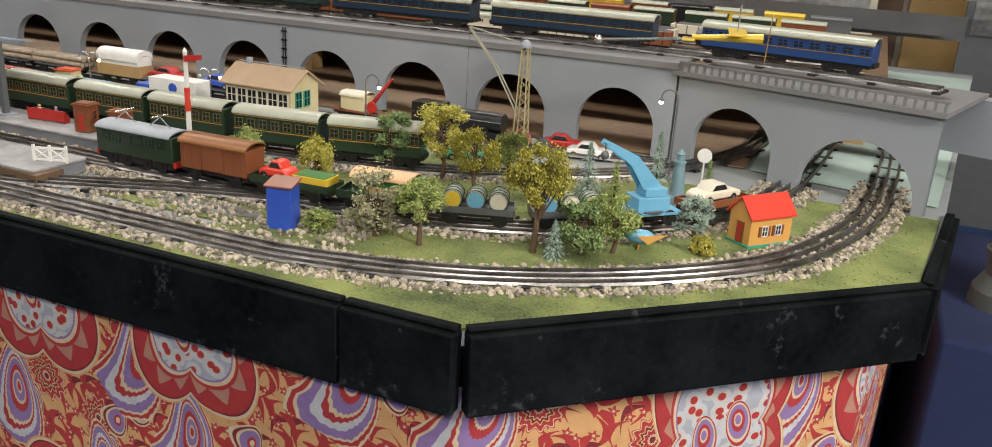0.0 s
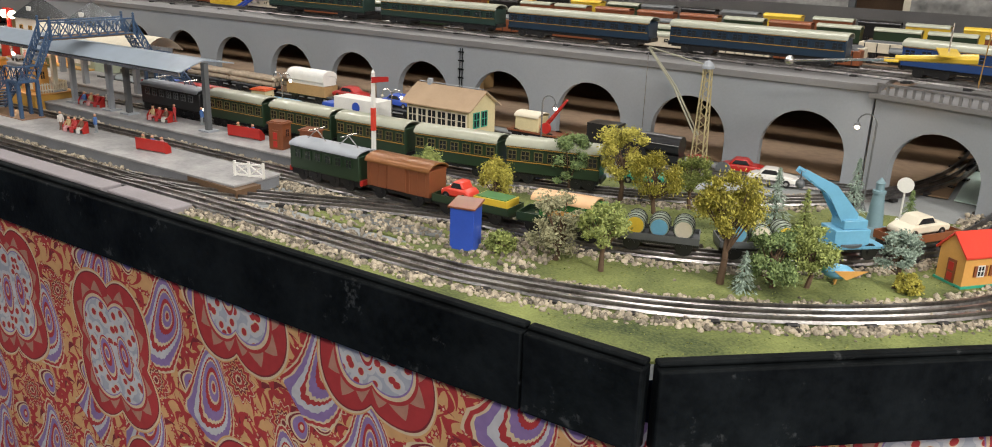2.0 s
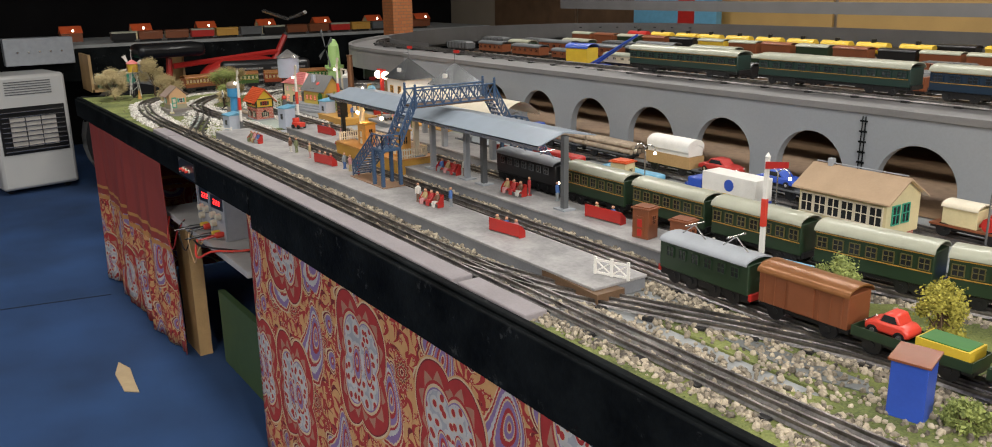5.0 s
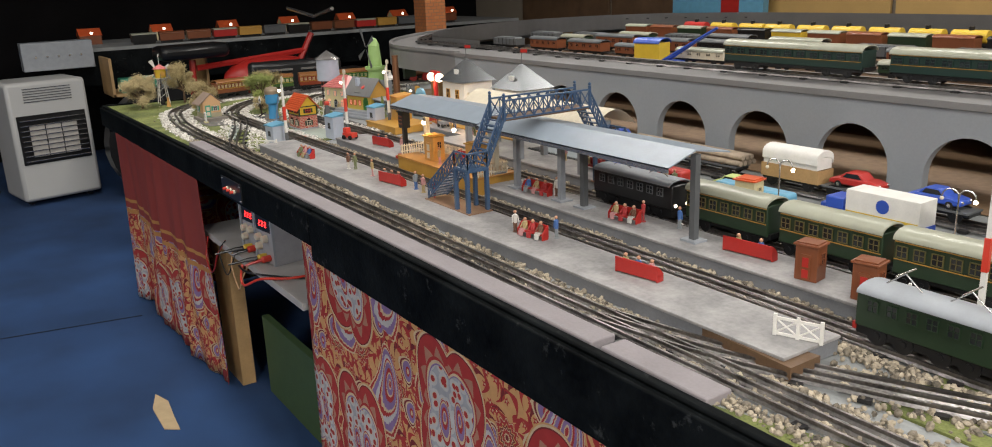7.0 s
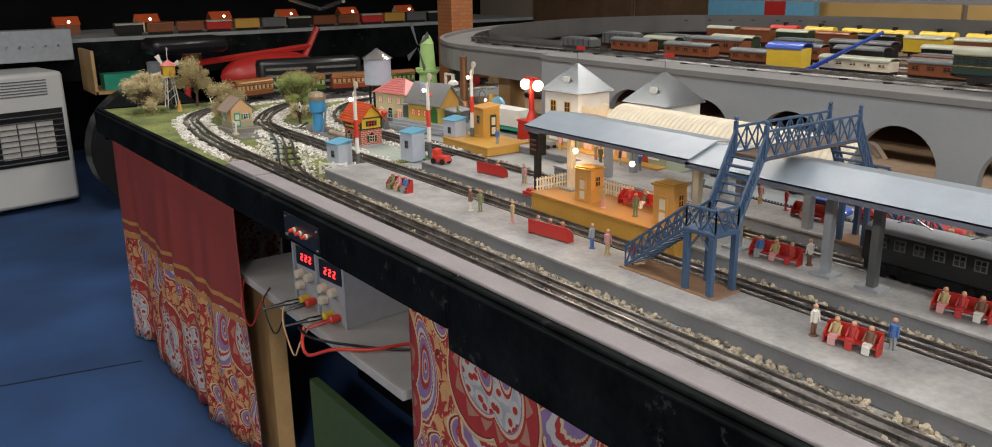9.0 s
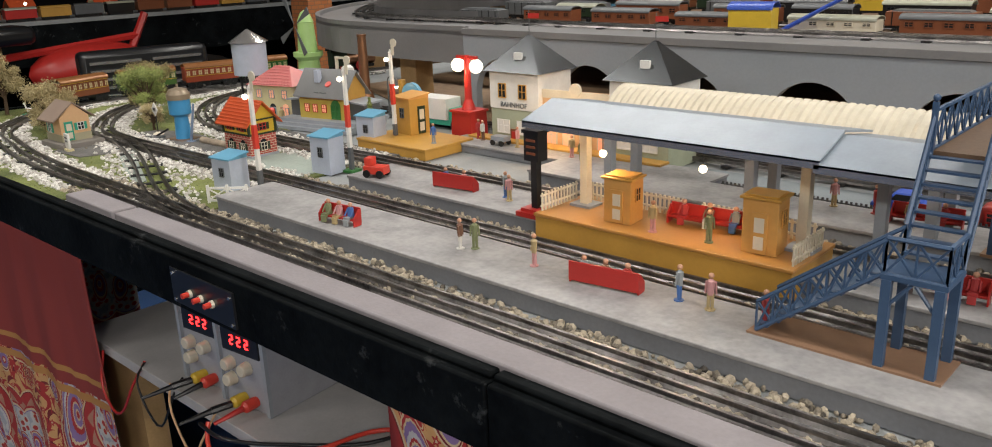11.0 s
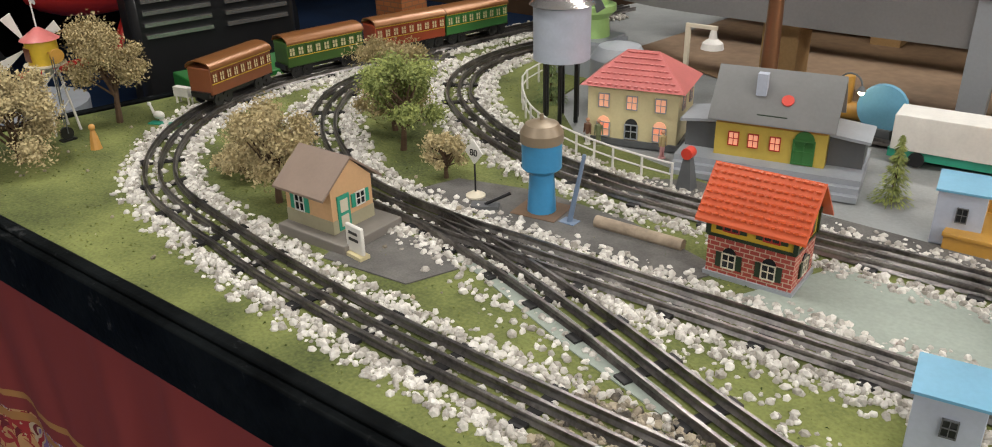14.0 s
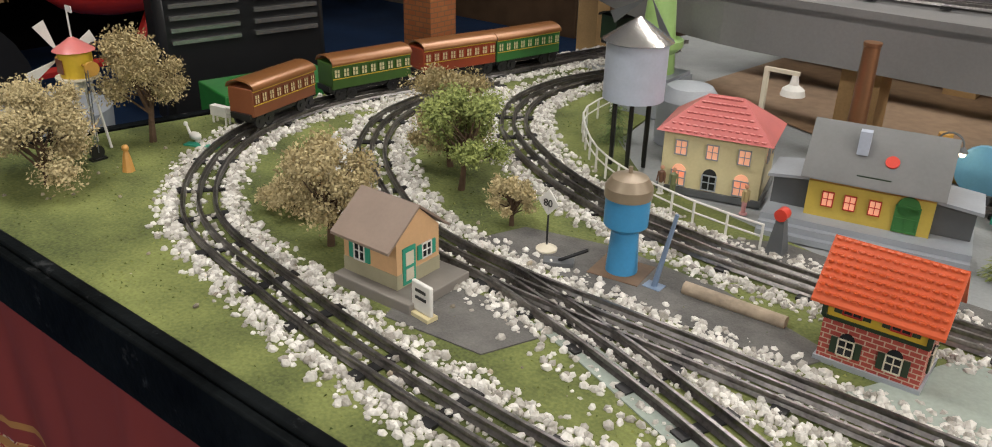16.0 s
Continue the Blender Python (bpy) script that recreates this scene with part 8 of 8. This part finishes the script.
for row, y in enumerate((2.12, 2.27, 2.44, 2.66, 2.92)):
    track("stage%d" % row, [(-3.40, y), (-1.5, y), (0.0, y)], OLD, 0.12, 0.874)
    x = -3.30 + 0.05 * row
    while x < -0.1:
        k = rng.random()
        at = on_track("stage%d" % row, x, y)
        if row >= 3:
            tanker = row == 4 and x < -1.75
            body = P_YELLOW if tanker else (P_BROWN, P_DGREY, P_BLACK, P_YELLOW, P_GREEN, P_BROWN)[int(k * 6)]
            t = thing("tank_wagon" if tanker else "goods_van", "yellow toy tank wagon on the staging tracks" if tanker else "old toy goods van on the staging tracks", "goods wagon", at, "stored wagons")
            part("frame", M().box(0, 0, 0.010, 0.12, 0.034, 0.006), P_BLACK, t)
            if tanker:
                part("tank", M().cyl((-0.055, 0, 0.036), (0.055, 0, 0.036), 0.020, n=16), P_RED if x < -3.0 else body, t)
                part("dome", M().cyl((0, 0, 0.05), (0, 0, 0.066), 0.009, n=12), P_BLACK, t)
                part("lettering_bar", M().box(0, -0.0206, 0.033, 0.06, 0.001, 0.006), P_RED if body is P_YELLOW else P_OFFWHITE, t)
            else:
                part("body", M().box(0, 0, 0.016, 0.118, 0.042, 0.038), body, t)
                part("roof", arc_roof(M(), 0.12, 0.042, 0.054, 0.008), P_ROOF if k > 0.6 else body, t)
            wheelset(t, (-0.035, 0.035), 0.009)
            x += 0.142
        else:
            body = (P_BROWN, P_BLACK, P_GREEN, P_OFFWHITE, P_DGREY, P_BROWN)[int(k * 6)]
            L, h = rng.uniform(0.13, 0.19), 0.020 + 0.016 * rng.random()
            t = thing("stored_wagon", "old toy wagon on the staging tracks", "goods wagon", at, "stored wagons")
            part("frame", M().box(0, 0, 0.010, L, 0.034, 0.006), P_BLACK, t)
            part("body", M().box(0, 0, 0.016, L, 0.042, h), body, t, "", 0.001)
            if k < 0.55:
                part("roof", arc_roof(M(), L * 1.02, 0.042, 0.016 + h, 0.009), P_DGREY if k < 0.3 else P_ROOF, t, "curved tin roof")
                for i in range(5):
                    window(t, -L / 2 + L * (i + 0.5) / 5, -0.021, 0.016 + h * 0.45, L * 0.09, h * 0.32, "-y", body)
            else:
                part("load", M().box(0, 0, 0.016 + h, L * 0.9, 0.034, 0.004, 0, 0.9), P_DGREY, t, "dark load heaped in the wagon")
                for i in range(6):
                    part("rib", M().box(-L / 2 + L * (i + 0.5) / 6, -0.0215, 0.017, 0.002, 0.001, h - 0.002), P_BLACK, t)
            wheelset(t, (-L * 0.3, L * 0.3), 0.009)
            x += L + rng.uniform(0.02, 0.10)
t = thing("wagon_crane", "yellow and blue toy crane with a long jib", "crane", pose(-2.44, 2.06, 0.876, 0, 0, 10))
part("truck", M().box(0, 0, 0.0, 0.16, 0.05, 0.02), P_BLUE, t)
part("cab", M().box(-0.02, 0, 0.02, 0.09, 0.055, 0.05), P_YELLOW, t, "", 0.001)
part("roof", arc_roof(M(), 0.095, 0.055, 0.07, 0.014), P_BLUE, t).matrix_basis = pose(-0.02, 0, 0)
part("jib", M().tube([(0.03, -0.015, 0.02), (0.20, 0, 0.115)], 0.004).tube([(0.03, 0.015, 0.02), (0.20, 0, 0.115)], 0.004), P_BLUE, t)
# toy biplane hung over the bridge
t = thing("toy_plane", "yellow toy monoplane on a rod with a copper propeller", "toy plane", pose(-0.215, 1.50, 0.985, 0, 0, 10))
part("rod", M().cyl((-0.20, 0, -0.012), (0.06, 0, 0.012), 0.0022, n=6).ball((-0.20, 0, -0.012), 0.008), P_STEEL, t)
part("wing", M().box(0.02, 0, 0.016, 0.028, 0.12, 0.002), P_YELLOW, t)
part("fuselage", M().cyl((-0.05, 0, 0.004), (0.06, 0, 0.010), 0.004, 0.008, 8).box(-0.055, 0, 0, 0.02, 0.045, 0.002), P_YELLOW, t)
for s in (-1, 1):
    part("propeller_blade", M().extrude([(0.068, 0.002, 0.010), (0.068, s * 0.022, 0.010 - s * 0.035), (0.068, s * 0.010, 0.010 - s * 0.042)], (0.001, 0, 0)), P_BUFF, t)
part("hanging_rod", M().cyl((0.02, 0, 0.018), (0.02, 0, 0.06), 0.0012, n=5), P_STEEL, t)

# far side of the hall: timber wall, shelf, panels and pictures
for i in range(9):
    solid("wall_panel", M().box(-6.2 + 1.15 * i, 4.68, 0.0, 1.12, 0.02, 2.3), ORANGEWOOD if i in (2, 3, 6) else DARKWOOD, "varnished plywood wall panel" if i in (2, 3, 6) else "dark brown timber wall panel", "wall panel", bevel=0.003)
solid("picture_rail", M().box(-1.6, 3.90, 0.985, 6.5, 0.03, 0.055), VIADUCTDARK, "long grey painted rail board behind the layout", "rail board")
for i, (px, w) in enumerate(((-1.35, 0.9), (-0.35, 0.7), (0.6, 0.5))):
    t = thing("photo_board", "framed dark photo print leaning behind the rail", "picture", pose(px, 4.3, 0.0), "photo boards")
    part("frame", M().box(0, 0, 0, w, 0.03, 1.5), P_DGREY if i != 1 else P_OFFWHITE, t)
    part("print", M().box(0, -0.017, 0.83, w - 0.06, 0.004, 0.64), mat("mottled_print", (0.08, 0.08, 0.08), 0.4, 0, 0.6, 6, 0, (0.45, 0.44, 0.42), 30), t)
t = thing("blue_door", "blue door with a red and white panel in the distance", "door", pose(-4.45, 4.55, 0))
part("leaf", M().box(0, 0, 0, 0.75, 0.05, 2.05), P_LBLUE, t)
part("stripe", M().box(0.12, -0.028, 0.1, 0.14, 0.006, 1.8), P_RED, t)
# right hand end: tall oil lamp on a dark stand, side bridge
t = thing("oil_stove", "old grey-green enamel oil stove on a dark cloth", "oil stove", pose(0.33, 1.83, 0.52))
part("foot", M().lathe([(0.075, 0), (0.072, 0.03), (0.055, 0.06)], 24), paint("grey_green_enamel", (0.10, 0.12, 0.11), 0.4), t)
part("chimney_case", M().lathe([(0.055, 0.06), (0.057, 0.30), (0.062, 0.305), (0.062, 0.335), (0.03, 0.36)], 24), paint("grey_green_enamel", (0.10, 0.12, 0.11), 0.4), t)
for z in (0.10, 0.20, 0.29):
    part("ring", M().cyl((0, 0, z), (0, 0, z + 0.008), 0.062, n=24), P_DGREY, t)
part("mica_window", M().cyl((0, -0.054, 0.15), (0, -0.062, 0.15), 0.018, n=16), P_GLASS, t)
t = thing("stand", "low stand under a dark blue cloth", "stand", pose(0.50, 1.95, 0))
part("cloth", M().box(0, 0, 0, 0.6, 0.7, 0.52), paint("dark_blue_cloth", (0.008, 0.016, 0.06), 0.9), t, "", 0.01)
solid("side_span", M().box(0.40, 1.75, 0.80, 0.60, 0.05, 0.10, -20), VIADUCT, "grey side span joining the viaduct", "bridge", "")
